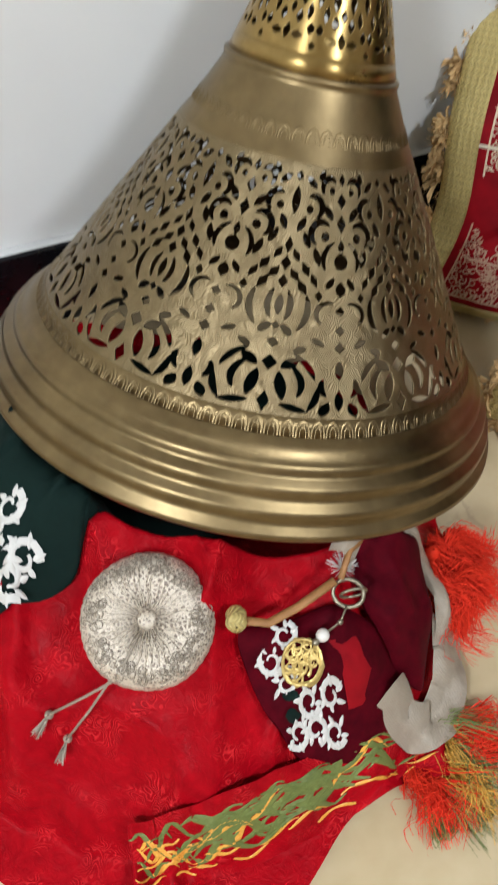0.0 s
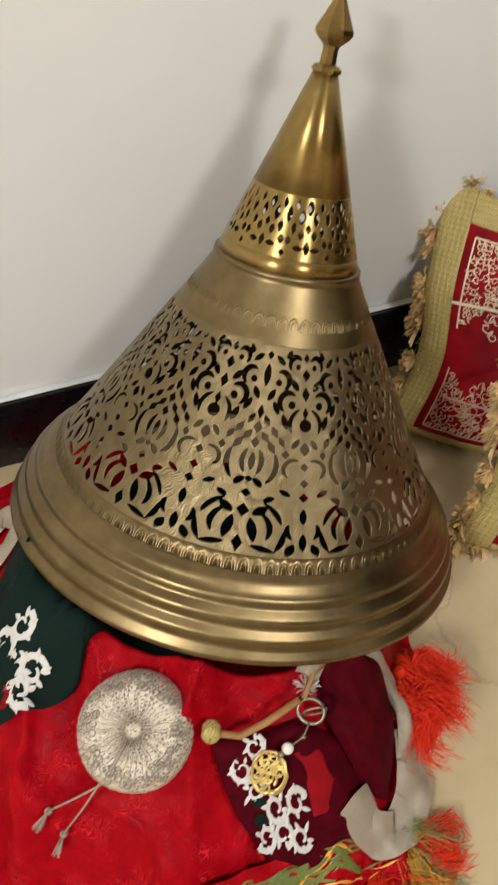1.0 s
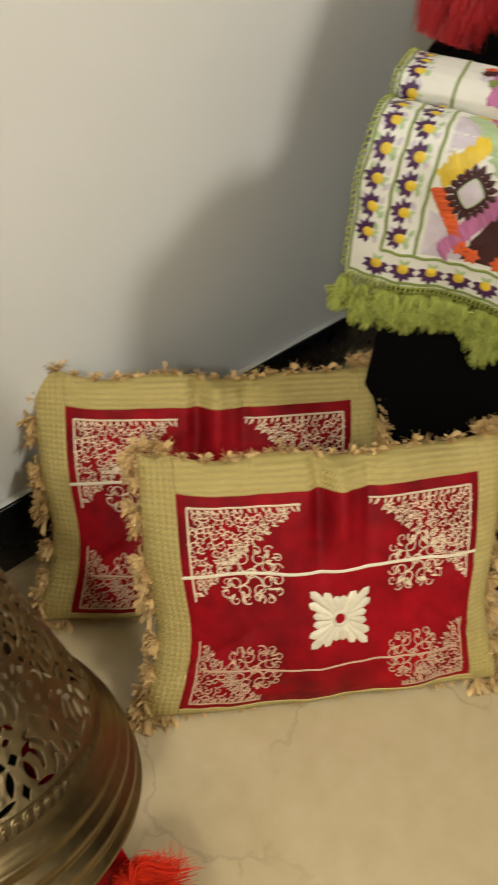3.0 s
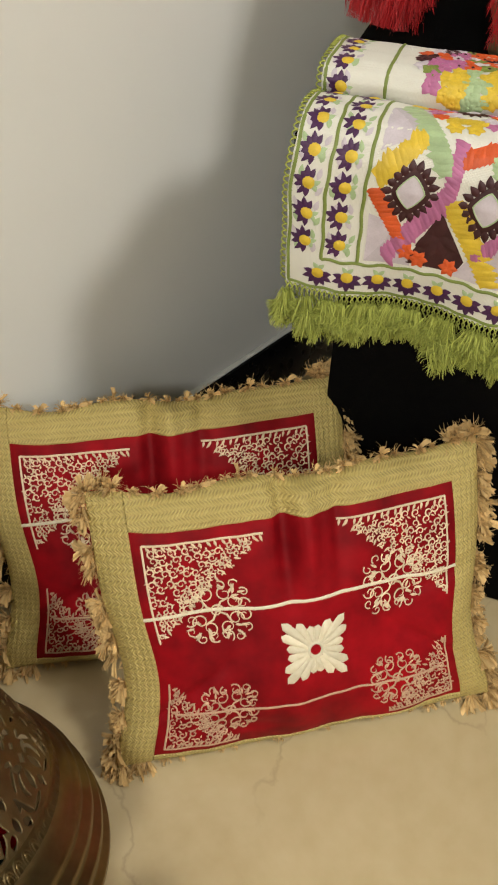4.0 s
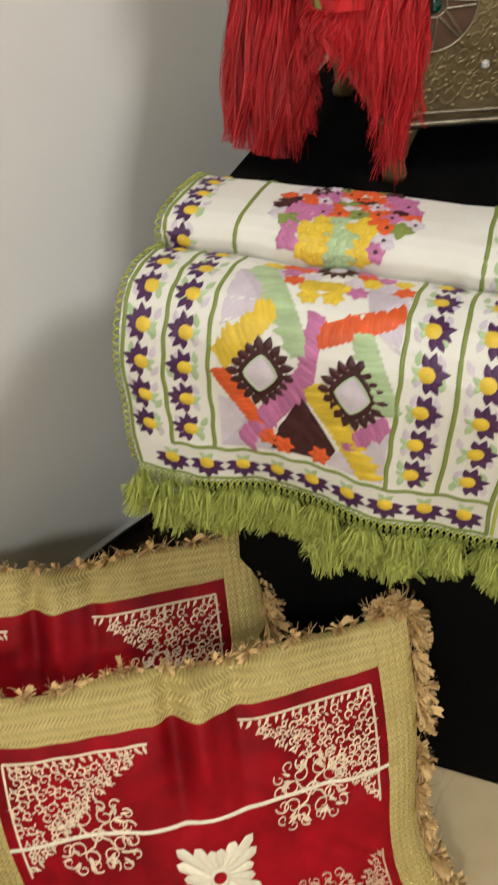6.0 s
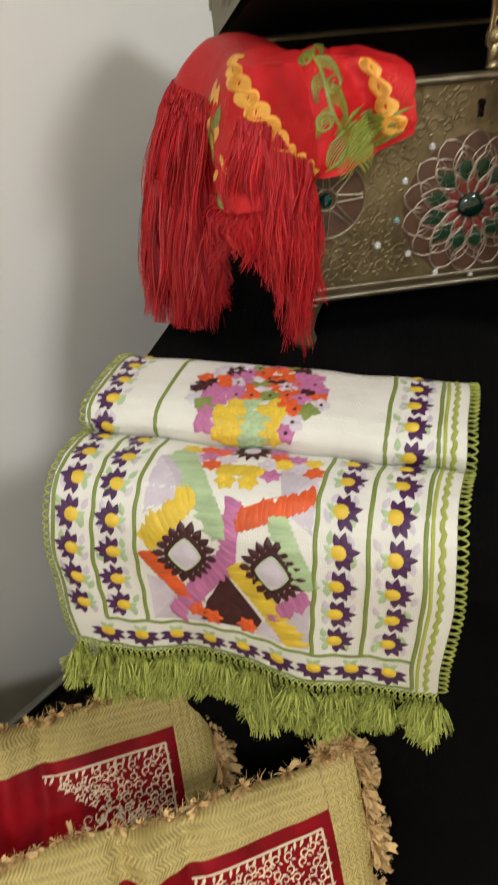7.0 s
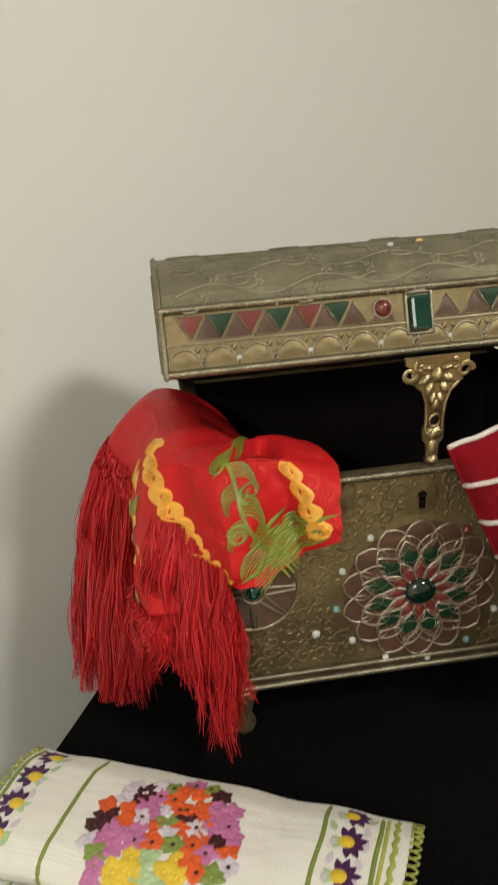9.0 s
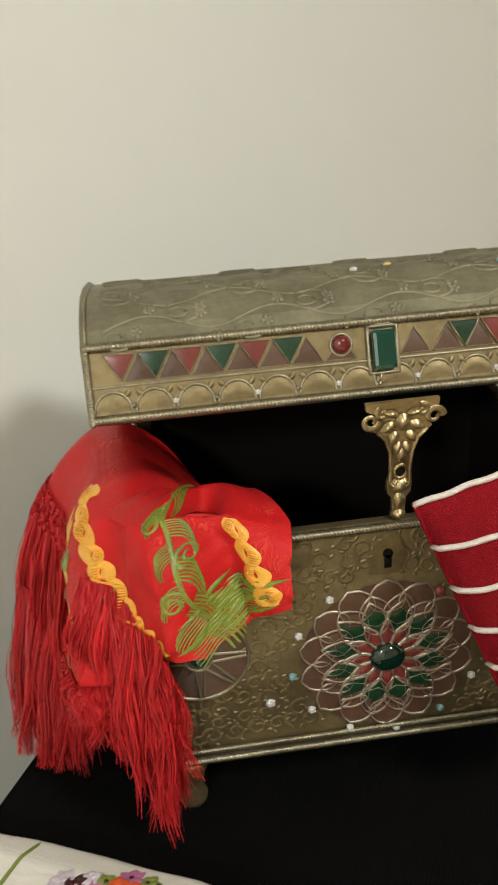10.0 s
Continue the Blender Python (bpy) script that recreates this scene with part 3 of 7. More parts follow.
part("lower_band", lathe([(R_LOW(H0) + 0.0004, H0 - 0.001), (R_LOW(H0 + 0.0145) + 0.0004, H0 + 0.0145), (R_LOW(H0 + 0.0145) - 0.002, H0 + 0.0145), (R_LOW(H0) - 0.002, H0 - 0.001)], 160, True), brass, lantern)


# inner shell added to darken the rim seen through the holes
part("rim_shade", lathe([(0.2588, 0.001), (0.2588, 0.019), (0.2528, 0.039), (0.2418, 0.057), (0.2348, 0.065), (0.2230, 0.0765), (0.2130, 0.0915)], 96), brass_shaded, lantern, "inside of the rim, darkened to stand for shade")


def tongues(r, h, count, size, slope):
    """A row of round-headed tongues chased round a cone; slope is the radius lost for each rise."""
    leng = math.hypot(1, slope)
    cone = Sheet(lambda u, v: Vector(((r - slope * v / leng) * math.cos(u), (r - slope * v / leng) * math.sin(u), h + v / leng)))
    w = math.pi / count
    out = []
    for i in range(count):
        a = 2 * math.pi * i / count
        for k, (wide, tall) in enumerate(((0.84, 1.0), (0.40, 0.72))):
            line = [(-wide, 0.0), (-wide, 0.45), (-wide * 0.72, 0.80), (0.0, 1.0), (wide * 0.72, 0.80), (wide, 0.45), (wide, 0.0)]
            pts = [(a + w * x, size * tall * y) for x, y in line]
            v, f = [], []
            for j, (x, y) in enumerate(pts):
                for o, lift in ((1.14, 0.0001), (1.0, 0.0006), (0.84, 0.0001)):
                    v.append(cone.on(a + (x - a) * o, y * o, lift))
            for j in range(len(pts) - 1):
                f += [(3 * j, 3 * j + 3, 3 * j + 4, 3 * j + 1), (3 * j + 1, 3 * j + 4, 3 * j + 5, 3 * j + 2)]
            out.append((v, f))
    return merge(*out)


part("chased_border", tongues(R_LOW(H0 + 0.001) + 0.0005, H0 + 0.001, 104, 0.0135, 0.61), brass, lantern, "row of chased tongues")
part("neck_band", lathe([(R_LOW(0.268) + 0.0003, 0.2675), (R_LOW(0.268) - 0.0003, 0.2685), (0.1020, 0.280), (0.0910, 0.2995), (0.0802, 0.319), (0.0800, 0.3195), (0.0786, 0.3225), (0.0800, 0.3245), (0.0795, 0.3275), (0.0765, 0.3290), (0.0745, 0.3290), (0.0780, 0.318), (0.1000, 0.280), (R_LOW(0.268) - 0.0022, 0.2686), (R_LOW(0.268) - 0.0016, 0.2675)], 128, True), brass, lantern)
part("chased_border", tongues(0.1010, 0.2815, 52, 0.012, 0.557), brass, lantern, "row of chased tongues")
R_UP = lambda h: 0.0765 + (0.0115 - 0.0765) * (h - 0.329) / (0.513 - 0.329)
part("upper_cone_foot", lathe([(R_UP(0.328), 0.328), (R_UP(0.343), 0.343), (R_UP(0.343) - 0.0015, 0.343), (R_UP(0.328) - 0.0015, 0.328)], 96, True), brass_bright, lantern)
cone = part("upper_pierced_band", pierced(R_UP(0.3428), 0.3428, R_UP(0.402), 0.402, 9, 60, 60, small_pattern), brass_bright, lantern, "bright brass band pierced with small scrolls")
cone.data.materials.append(brass_shaded)
part("upper_cone", lathe([(R_UP(0.4015), 0.4015), (R_UP(0.513), 0.513), (0.004, 0.513), (R_UP(0.4015) - 0.0015, 0.4015)], 64, True), brass_bright, lantern, "smooth polished brass cone")
fin = lathe([(0.0118, 0.509), (0.0150, 0.511), (0.0155, 0.514), (0.0125, 0.517), (0.0085, 0.518), (0.0078, 0.530), (0.0085, 0.534), (0.0165, 0.541), (0.0195, 0.545), (0.0190, 0.549), (0.0125, 0.561),
             (0.0065, 0.573), (0.0050, 0.577), (0.0048, 0.579), (0.0092, 0.5845), (0.0095, 0.588), (0.0050, 0.594), (0.0006, 0.5987)], 8)
part("finial", fin, brass_bright, lantern, "faceted brass finial", smooth=False)

# ---- the two cushions ----
PW, PH, BW, PT = 0.40, 0.313, 0.044, 0.054
BB = 0.016


def pillow(a, b):
    """Front of the cushion over a (across) and b (up); the panel spans 0..PW, 0..PH."""
    x = max(-1, min(1, (a - PW / 2) / (PW / 2 + BW)))
    y = max(-1, min(1, (b - (PH + BW - BB) / 2) / ((PH + BW + BB) / 2)))
    t = ((1 - abs(x) ** 3.2) * (1 - abs(y) ** 3.2)) ** 0.6
    sag = 0.013 * (1 - x * x) * max(0, y) ** 2 + 0.003 * math.sin(x * 9 + 1) * max(0, y) ** 4
    wr = 0.011 * noise.noise(Vector((a * 11, b * 6, 2.3))) + 0.0025 * noise.noise(Vector((a * 40, b * 14, 7.3)))
    # slanting pulls at the lower corners and along the sides
    for sa, ca, cb, depth in ((0.75, 0.03, 0.085, 0.006), (-0.70, 0.36, 0.11, 0.006), (0.25, 0.37, 0.19, 0.005), (-0.12, 0.10, 0.036, 0.004)):
        far = (b - cb) - sa * (a - ca)
        wr -= depth * math.exp(-(far / 0.010) ** 2) * math.exp(-((a - ca) / 0.055) ** 2)
    crease = -0.017 * math.exp(-((a - 0.172 - 0.03 * b) / 0.011) ** 2) * max(0, min(1, (b - 0.17) / 0.1))
    crease -= 0.009 * math.exp(-((a - 0.232 - 0.05 * b) / 0.010) ** 2) * max(0, min(1, (b - 0.20) / 0.08))
    crease += 0.010 * math.exp(-((a - 0.20 - 0.03 * b) / 0.012) ** 2) * max(0, min(1, (b - 0.17) / 0.1))
    a += 0.011 * (1 - 2 * a / PW) * math.exp(-((b - 0.12) / 0.075) ** 2) - 0.010 * (1 - 2 * a / PW) * math.exp(-((b + 0.01) / 0.05) ** 2)
    return Vector((a, -PT * t - (wr + crease) * min(1, 3 * t), b - sag - 0.006 * noise.noise(Vector((a * 9, b * 9, 5))) * (abs(y) ** 4)))


def back(a, b):
    p = pillow(a, b)
    return Vector((p.x, -p.y * 0.8, p.z))


def spiral(sheet, x, y, r, turns, ang, sgn, w):
    n = int(10 * turns) + 4
    return sheet.cord([(x + r * (1 - 0.75 * i / n) * math.cos(ang + sgn * turns * 6.28 * i / n), y + r * (1 - 0.75 * i / n) * math.sin(ang + sgn * turns * 6.28 * i / n)) for i in range(n)], w * 1.5, 0.0018, taper=lambda t: 1.1 - 0.65 * t)


def lace_corner(sheet, mx, my, size_x, size_y, rng):
    """A triangle of scrolling couched cord in one corner; mx, my flip it."""
    X = lambda x: 0.012 + x if not mx else PW - 0.012 - x
    Y = lambda y: PH - 0.016 - y if not my else 0.010 + y
    out = []
    out.append(sheet.cord([(X(size_x * i / 14), Y(0)) for i in range(15)], 0.0030, 0.0016))
    out.append(sheet.cord([(X(0), Y(size_y * i / 14)) for i in range(15)], 0.0026, 0.0016))
    lean = lambda a: math.atan2(math.sin(a) * (-1 if not my else 1), math.cos(a) * (1 if not mx else -1))
    spots = []
    for i in range(1500):
        x, y = rng.random() * size_x, rng.random() * size_y
        edge = x / size_x + y / size_y
        if edge > 0.97 or x < 0.004 or y < 0.008:
            continue
        room = 0.0068 if edge < 0.75 else 0.0048
        if any(math.hypot(x - p, y - q) < room + r * 0.35 for p, q, r in spots):
            continue
        spots.append((x, y, room))
    # scrolls that touch, each with two small leaves off its back
    for k, (x, y, r) in enumerate(spots):
        a = lean(0.8 + rng.uniform(-0.9, 0.9))
        out.append(spiral(sheet, X(x), Y(y), r * 0.80, 1.15, a, 1 if k % 2 else -1, 0.0014))
        for d in (0.9, 2.6):
            out.append(sheet.patch(leaf2(X(x) + r * 0.6 * math.cos(a + d), Y(y) + r * 0.6 * math.sin(a + d), a + d + 0.5, r * 0.85, 0.0024, 4), 0.0012))
    # feathered edge under the top line and leaf tips along the slant
    for i in range(16):
        x = size_x * (i + 0.5) / 16
        out.append(sheet.patch(leaf2(X(x), Y(0.001), lean(1.0 + 0.3 * (i % 2)), 0.0095, 0.0036, 4), 0.0014))
        t = (i + 0.5) / 16
        out.append(sheet.patch(leaf2(X(size_x * t * 0.94), Y(size_y * (1 - t) * 0.94), lean(0.8 + rng.uniform(-0.7, 0.7)), 0.0095, 0.0032, 4), 0.0013))
    return merge(*out)


def clover(sheet, cx, cy, r):
    """A four-lobed knot of small couched scrolls with leaf tips round it."""
    out = []
    own = random.Random(int(cx * 1000) + int(cy * 1000))
    for k in range(4):
        a = 0.78 + k * 1.5708
        lx, ly = cx + 0.56 * r * math.cos(a), cy + 0.56 * r * math.sin(a)
        for s in (-1, 1):
            out.append(spiral(sheet, lx + 0.17 * r * math.cos(a + 1.57 * s), ly + 0.17 * r * math.sin(a + 1.57 * s), r * 0.24, 1.2, a + s * 0.6, s, 0.0013))
            out.append(spiral(sheet, cx + 0.80 * r * math.cos(a + 0.55 * s), cy + 0.80 * r * math.sin(a + 0.55 * s), r * own.uniform(0.16, 0.22), 1.1, a + s + own.random(), -s, 0.0013))
            out.append(spiral(sheet, cx + 0.98 * r * math.cos(a + 0.20 * s), cy + 0.98 * r * math.sin(a + 0.20 * s), r * 0.15, 1.0, a - s + own.random(), s, 0.0012))
        for m in range(9):
            b = a + own.uniform(-1.6, 1.6)
            q = own.uniform(0.05, 0.36) * r
            out.append(sheet.patch(leaf2(lx + q * math.cos(b), ly + q * math.sin(b), b + own.uniform(-0.8, 0.8), r * 0.26, r * 0.085, 4), 0.0014))
        out.append(sheet.cord([(cx, cy), (cx + 0.3 * r * math.cos(a + 0.3), cy + 0.3 * r * math.sin(a + 0.3)), (lx, ly)], 0.0026, 0.0016))
    out.append(spiral(sheet, cx, cy, r * 0.20, 1.4, 0.3, 1, 0.0015))
    return merge(*out)


def club2(x, y, ang, length, width, n=8):
    """Outline of a petal that is broadest near its round tip."""
    c, s = math.cos(ang), math.sin(ang)
    up = [(length * i / n, width / 2 * (0.35 + 0.65 * (i / n) ** 1.2) * (1 - (i / n) ** 7) ** 0.5) for i in range(n + 1)]
    pts = up + [(a, -b) for a, b in up[-2:0:-1]]
    return [(x + a * c - b * s, y + a * s + b * c) for a, b in pts]


def star_flower(sheet, cx, cy, r):
    """Satin-stitched square flower: three round lobes at each corner, straight stitches between them."""
    out = []
    for k in range(20):
        a = 6.283 * (k + 0.5) / 20
        corner = abs(math.sin(2 * a))
        reach = (0.82 if abs(math.cos(a)) > 0.7 else 0.70) + (0.40 * (corner - 0.55) / 0.45 if corner > 0.55 else 0.0)
        out.append(sheet.patch(club2(cx + 0.009 * math.cos(a), cy + 0.009 * math.sin(a), a + 0.05 * math.sin(4 * a), r * reach - 0.009, 0.0155 if corner > 0.5 else 0.0135), 0.0028 + 0.0008 * (k % 2), 3))
    out.append(sheet.cord([(cx + 0.0095 * math.cos(6.283 * i / 20), cy + 0.0095 * math.sin(6.283 * i / 20)) for i in range(20)], 0.005, 0.0040, True))
    return merge(*out)


def build_cushion(m, label):
    rng = random.Random(5)
    c = thing("cushion", m, label, "cushion", "red cushions on the floor")
    sheet = Sheet(pillow)
    part("panel", grid(90, 74, lambda u, v: pillow(u * PW, v * PH)), velvet_red, c, "dark red velvet panel")
    strips = []
    for (a0, a1, b0, b1, na, nb) in ((-BW, 0, -BB, PH + BW, 12, 80), (PW, PW + BW, -BB, PH + BW, 12, 80), (0, PW, PH, PH + BW, 80, 12), (0, PW, -BB, 0, 80, 6)):
        def fn(u, v):
            p = pillow(a0 + u * (a1 - a0), b0 + v * (b1 - b0))
            lift = 0.0022 * min(1, 12 * min(u if a0 >= PW else 1, 1 - u if a1 <= 0 else 1, v if b0 >= PH else 1, 1 - v if b1 <= 0 else 1) + 0.1)
            across = (u if a1 - a0 < 0.1 else v)
            rib = 0.0008 * math.sin(across * 36)
            p.y -= lift + rib
            return p
        strips.append(grid(na * 2, nb * 2, fn))
    part("border", merge(*strips), braid_gold, c, "wide woven gold braid border")
    part("back", grid(50, 40, lambda u, v: back(-BW + u * (PW + 2 * BW), -BB + v * (PH + BW + BB))), braid_gold, c)
    laces, lower = [], []
    for mx in (0, 1):
        laces.append(lace_corner(sheet, mx, 0, 0.142, 0.128, rng))
        lower.append(lace_corner(sheet, mx, 1, 0.092, 0.100, rng))
        x = 0.088 if not mx else PW - 0.088
        laces.append(clover(sheet, x, 0.202, 0.042))
        lower.append(clover(sheet, x, 0.066, 0.038))
    tagged(part("lace", merge(*laces), thread_cream, c, "cream couched cord embroidery"), kind="stuff")
    tagged(part("lace", merge(*lower), thread_rose, c, "faded rose-beige couched cord embroidery"), kind="stuff")
    part("cord", sheet.cord([(PW * i / 60, 0.203 + 0.002 * math.sin(i * 0.2)) for i in range(61)], 0.0046, 0.0024), thread_ivory, c)
    part("cord", sheet.cord([(0.02 + (PW - 0.04) * i / 60, 0.064 + 0.002 * math.sin(i * 0.2)) for i in range(61)], 0.0034, 0.002), thread_rose, c)
    part("flower", star_flower(sheet, PW / 2 + 0.003, 0.136, 0.047), thread_ivory, c, "ivory satin-stitched flower")
    fr = []

    def tuft(p, d, size, n):
        """A crumpled tuft of silk: a few curled, cupped petals of floss."""
        for j in range(n):
            e = (Vector(d) + Vector((rng.uniform(-1, 1), rng.uniform(-1.2, 0.6), rng.uniform(-1, 1))) * 0.8).normalized()
            s = e.cross(Vector((rng.uniform(-1, 1), rng.uniform(-1, 1), rng.uniform(-1, 1)))).normalized()
            nn = e.cross(s)
            l, w = size * rng.uniform(0.35, 0.85), size * rng.uniform(0.12, 0.34)
            c = rng.uniform(-0.7, 0.7)
            g = grid(5, 5, lambda u, v: p + e * l * u + s * w * (v - 0.5) * (0.5 + 0.7 * u) + nn * (c * l * u * u + 0.35 * w * math.cos(9 * v + 4 * u) * u) + Vector((0, 0, -0.25 * l * u * u)))
            fr.append(g)
        for j in range(n * 3):
            fr.append(strand(p, Vector(d) + Vector((rng.uniform(-1, 1), rng.uniform(-1.2, 0.6), rng.uniform(-1, 1))), size * rng.uniform(0.5, 1.0), 0.0007, 0.15, rng, 4, 0.5))

    per = []
    top, low = PH + BW, -BB
    n = 26
    for i in range(n):
        b = low + (top - low) * (i + 0.5) / n
        per += [(-BW, b, -1, 0), (PW + BW, b, 1, 0)]
    n = 34
    for i in range(n):
        a = -BW + (PW + 2 * BW) * (i + 0.5) / n
        per += [(a, top, 0, 1), (a, low, 0, -1)]
    for a, b, dx, dz in per:
        a += rng.uniform(-0.006, 0.006) if dz else 0
        b += rng.uniform(-0.006, 0.006) if dx else 0
        corner = min(math.hypot(a - x, b - y) for x in (-BW, PW + BW) for y in (low, top))
        p = (pillow(a, b) + back(a, b)) / 2
        if corner < 0.035:
            tuft(p, (dx * 1.2, -0.2, dz * 1.2), 0.030, 22)
        elif dz > 0:
            if rng.random() < 0.8:
                tuft(p, (dx, -0.3, dz * 0.5), rng.uniform(0.012, 0.024), 9)
        elif dz < 0:
            if rng.random() < 0.5:
                tuft(p, (0, -1.2, 0.1), 0.014, 5)
        elif rng.random() < 0.8:
            tuft(p, (dx, -0.3, dz), rng.uniform(0.018, 0.034), 15)
        for j in range(4):
            fr.append(strand(p, (dx + rng.uniform(-0.6, 0.6), rng.uniform(-0.6, 0.4), dz + rng.uniform(-0.6, 0.6)), 0.008, 0.0007, 0.1, rng, 3, 0.5))
    tagged(part("fringe", merge(*fr), fringe_gold, c, "frayed golden tassel fringe"), kind="stuff")
    return c


def upright(origin, across, up):
    x = Vector(across).normalized()
    y = Vector(up).cross(x).normalized()
    z = x.cross(y)
    return Matrix.Translation(origin) @ Matrix((x, y, z)).transposed().to_4x4()


front = upright((0.283, 0.195, 0.021), (0.9962, 0.0847, 0.0207), (-0.0584, 0.473, 0.8791))
rear = upright((0.129, 0.352, 0.021), (0.9991, 0.0100, 0.0371), (-0.0435, 0.5100, 0.8600))
cushion = build_cushion(front, "red velvet cushion with gold braid border standing on marble floor")
second = copy_thing(cushion, rear)
tagged(second, "red velvet cushion with gold border leaning against the wall", "cushion")

# ---- the embroidered runner over the table's edge ----
def silk(name, colour, **k):
    return mat(name, colour, 0.5, base2=tuple(c * 0.72 for c in colour), scale=90, bump=0.35, bscale=1500, bdist=0.0005, sheen=0.15, island=0.12, **k)


linen = mat("linen", (0.74, 0.73, 0.675), 0.8, base2=(0.69, 0.67, 0.60), scale=14, weave=0.4, wscale=5200, bdist=0.0006, sheen=0.1)
purple = silk("purple_thread", (0.060, 0.011, 0.075))
yellow = silk("yellow_thread", (0.74, 0.52, 0.035))
leaf_green = silk("leaf_green_thread", (0.42, 0.55, 0.30))
olive = silk("olive_thread", (0.21, 0.27, 0.055))
maroon = silk("maroon_thread", (0.045, 0.005, 0.009))
mauve = silk("mauve_thread", (0.50, 0.16, 0.34))
orange = silk("orange_thread", (0.70, 0.10, 0.015))
lavender = silk("lavender_thread", (0.64, 0.57, 0.64))
lime = mat("lime_thread", (0.37, 0.40, 0.075), 0.75, base2=(0.27, 0.30, 0.05), scale=50, island=0.22)

RW = 0.318
S0 = 0.222
PATHZ = [(0.561, 0.585), (0.557, 0.62), (0.556, 0.66), (0.556, 0.70), (0.559, 0.722), (0.567, 0.738), (0.580, 0.748), (0.600, 0.752), (0.625, 0.750), (0.641, 0.745), (0.6475, 0.7405),
         (0.643, 0.748), (0.642, 0.757), (0.648, 0.766), (0.662, 0.771), (0.685, 0.772), (0.71, 0.770), (0.735, 0.766), (0.752, 0.758), (0.759, 0.749), (0.757, 0.741), (0.750, 0.7375)]
_len = [0.0]
for (a, b), (c, d) in zip(PATHZ, PATHZ[1:]):
    _len.append(_len[-1] + math.hypot(c - a, d - b))
RL = _len[-1]


def runner_at(s, l):
    """Place on the runner by distance across (s) and up from its hem (l)."""
    q = max(0.0, min(RL - 1e-6, l))
    i = max(k for k in range(len(_len) - 1) if _len[k] <= q)
    f = (q - _len[i]) / (_len[i + 1] - _len[i])
    (a, b), (c, d) = PATHZ[i], PATHZ[i + 1]
    t, z = a + (c - a) * f, b + (d - b) * f
    if l < 0:
        z += l
    hang = max(0.0, 1 - q / 0.17)
    t -= 0.006 * hang * math.sin(s * 34 + 1.0) + 0.004 * noise.noise(Vector((s * 22, q * 12, 4)))
    z -= 0.022 * hang ** 0.5 * (0.3 * s / RW) + 0.004 * hang * math.sin(s * 30)
    z += 0.0015 * noise.noise(Vector((s * 25, q * 20, 9))) * (1 if 0.17 < q < 0.35 else 0)
    return Vector((S0 + 0.010 + s * 0.968 + 0.004 * noise.noise(Vector((q * 14, s * 3, 1))) - 0.005 * max(0, 0.07 - abs(q - 0.10)) / 0.07 * (1 - 2 * s / RW) * 0.6, t, z))


CREASE = _len[10]
runner = thing("table_runner", TABLE, "cream table runner embroidered with bright flowers over the table edge", "table runner")
class Embroidery(Sheet):
    """Flat satin stitch: lies closer to its cloth than couched cord."""

    def patch(self, pts, h=0.0008, rings=2):
        return Sheet.patch(self, pts, h * 0.7, rings)


rs = Embroidery(runner_at)
cloth = grid(110, 150, lambda u, v: runner_at(u * RW, v * RL))
under = ([p + Vector((0, 0.0035, -0.0015)) for p in cloth[0]], [tuple(reversed(f)) for f in cloth[1]])
part("cloth", merge(cloth, under), linen, runner, "cream woven linen")
rng = random.Random(11)


def border_flower(x, y, ang, size=0.0105):
    """A half sunflower: dark pointed petals round a yellow heart."""
    pet = []
    for k in range(7):
        a = ang + (-1.75 + 3.5 * k / 6)
        pet.append(rs.patch(leaf2(x + size * 0.30 * math.cos(a), y + size * 0.30 * math.sin(a), a, size * (1.02 + 0.14 * (k % 2)), size * 0.60, 4), 0.0008))
    f = part("border_flower", merge(*pet), purple, runner)
    part("heart", rs.patch(disc2(x - 0.1 * size * math.cos(ang), y - 0.1 * size * math.sin(ang), size * 0.58, 12, size * 0.54), 0.0024), yellow, f)
    sepal = [rs.patch(leaf2(x - 0.5 * size * math.cos(ang), y - 0.5 * size * math.sin(ang), ang + 3.14 + d, size * 0.8, size * 0.45, 4), 0.0006) for d in (-0.7, 0.7)]
    part("leaves", merge(*sepal), leaf_green, f)


for x, ang in ((0.0185, 2.9), (0.053, 2.9), (0.234, 0.2), (0.2755, 0.2)):
    y = 0.056
    while y < RL - 0.012:
        if abs(y - CREASE) > 0.008 and not (y > CREASE and 0.045 < x < 0.25):
            border_flower(x + rng.uniform(-1, 1) * 0.0008, y, ang + rng.uniform(-0.15, 0.15), 0.0106)
        y += 0.0285
x = 0.034
while x < 0.30:
    border_flower(x, 0.0205, -1.57 + rng.uniform(-0.1, 0.1), 0.0113)
    x += 0.0305


for x in (0.0275, 0.0455, 0.0625, 0.0105, 0.226, 0.2445, 0.2645, 0.288):
    y = 0.044
    while y < (RL - 0.01 if x < 0.03 or x > 0.25 else CREASE - 0.01):
        part("pale_leaf", rs.patch(leaf2(x, y, 1.57 + rng.uniform(-0.6, 0.6), 0.011, 0.0055, 4), 0.0006), (leaf_green, lavender, lavender)[rng.randrange(3)], runner)
        y += 0.0145


def line(pts, w=0.0035, material=olive, name="stem_stitch"):
    part(name, rs.cord(pts, w, 0.0013), material, runner)


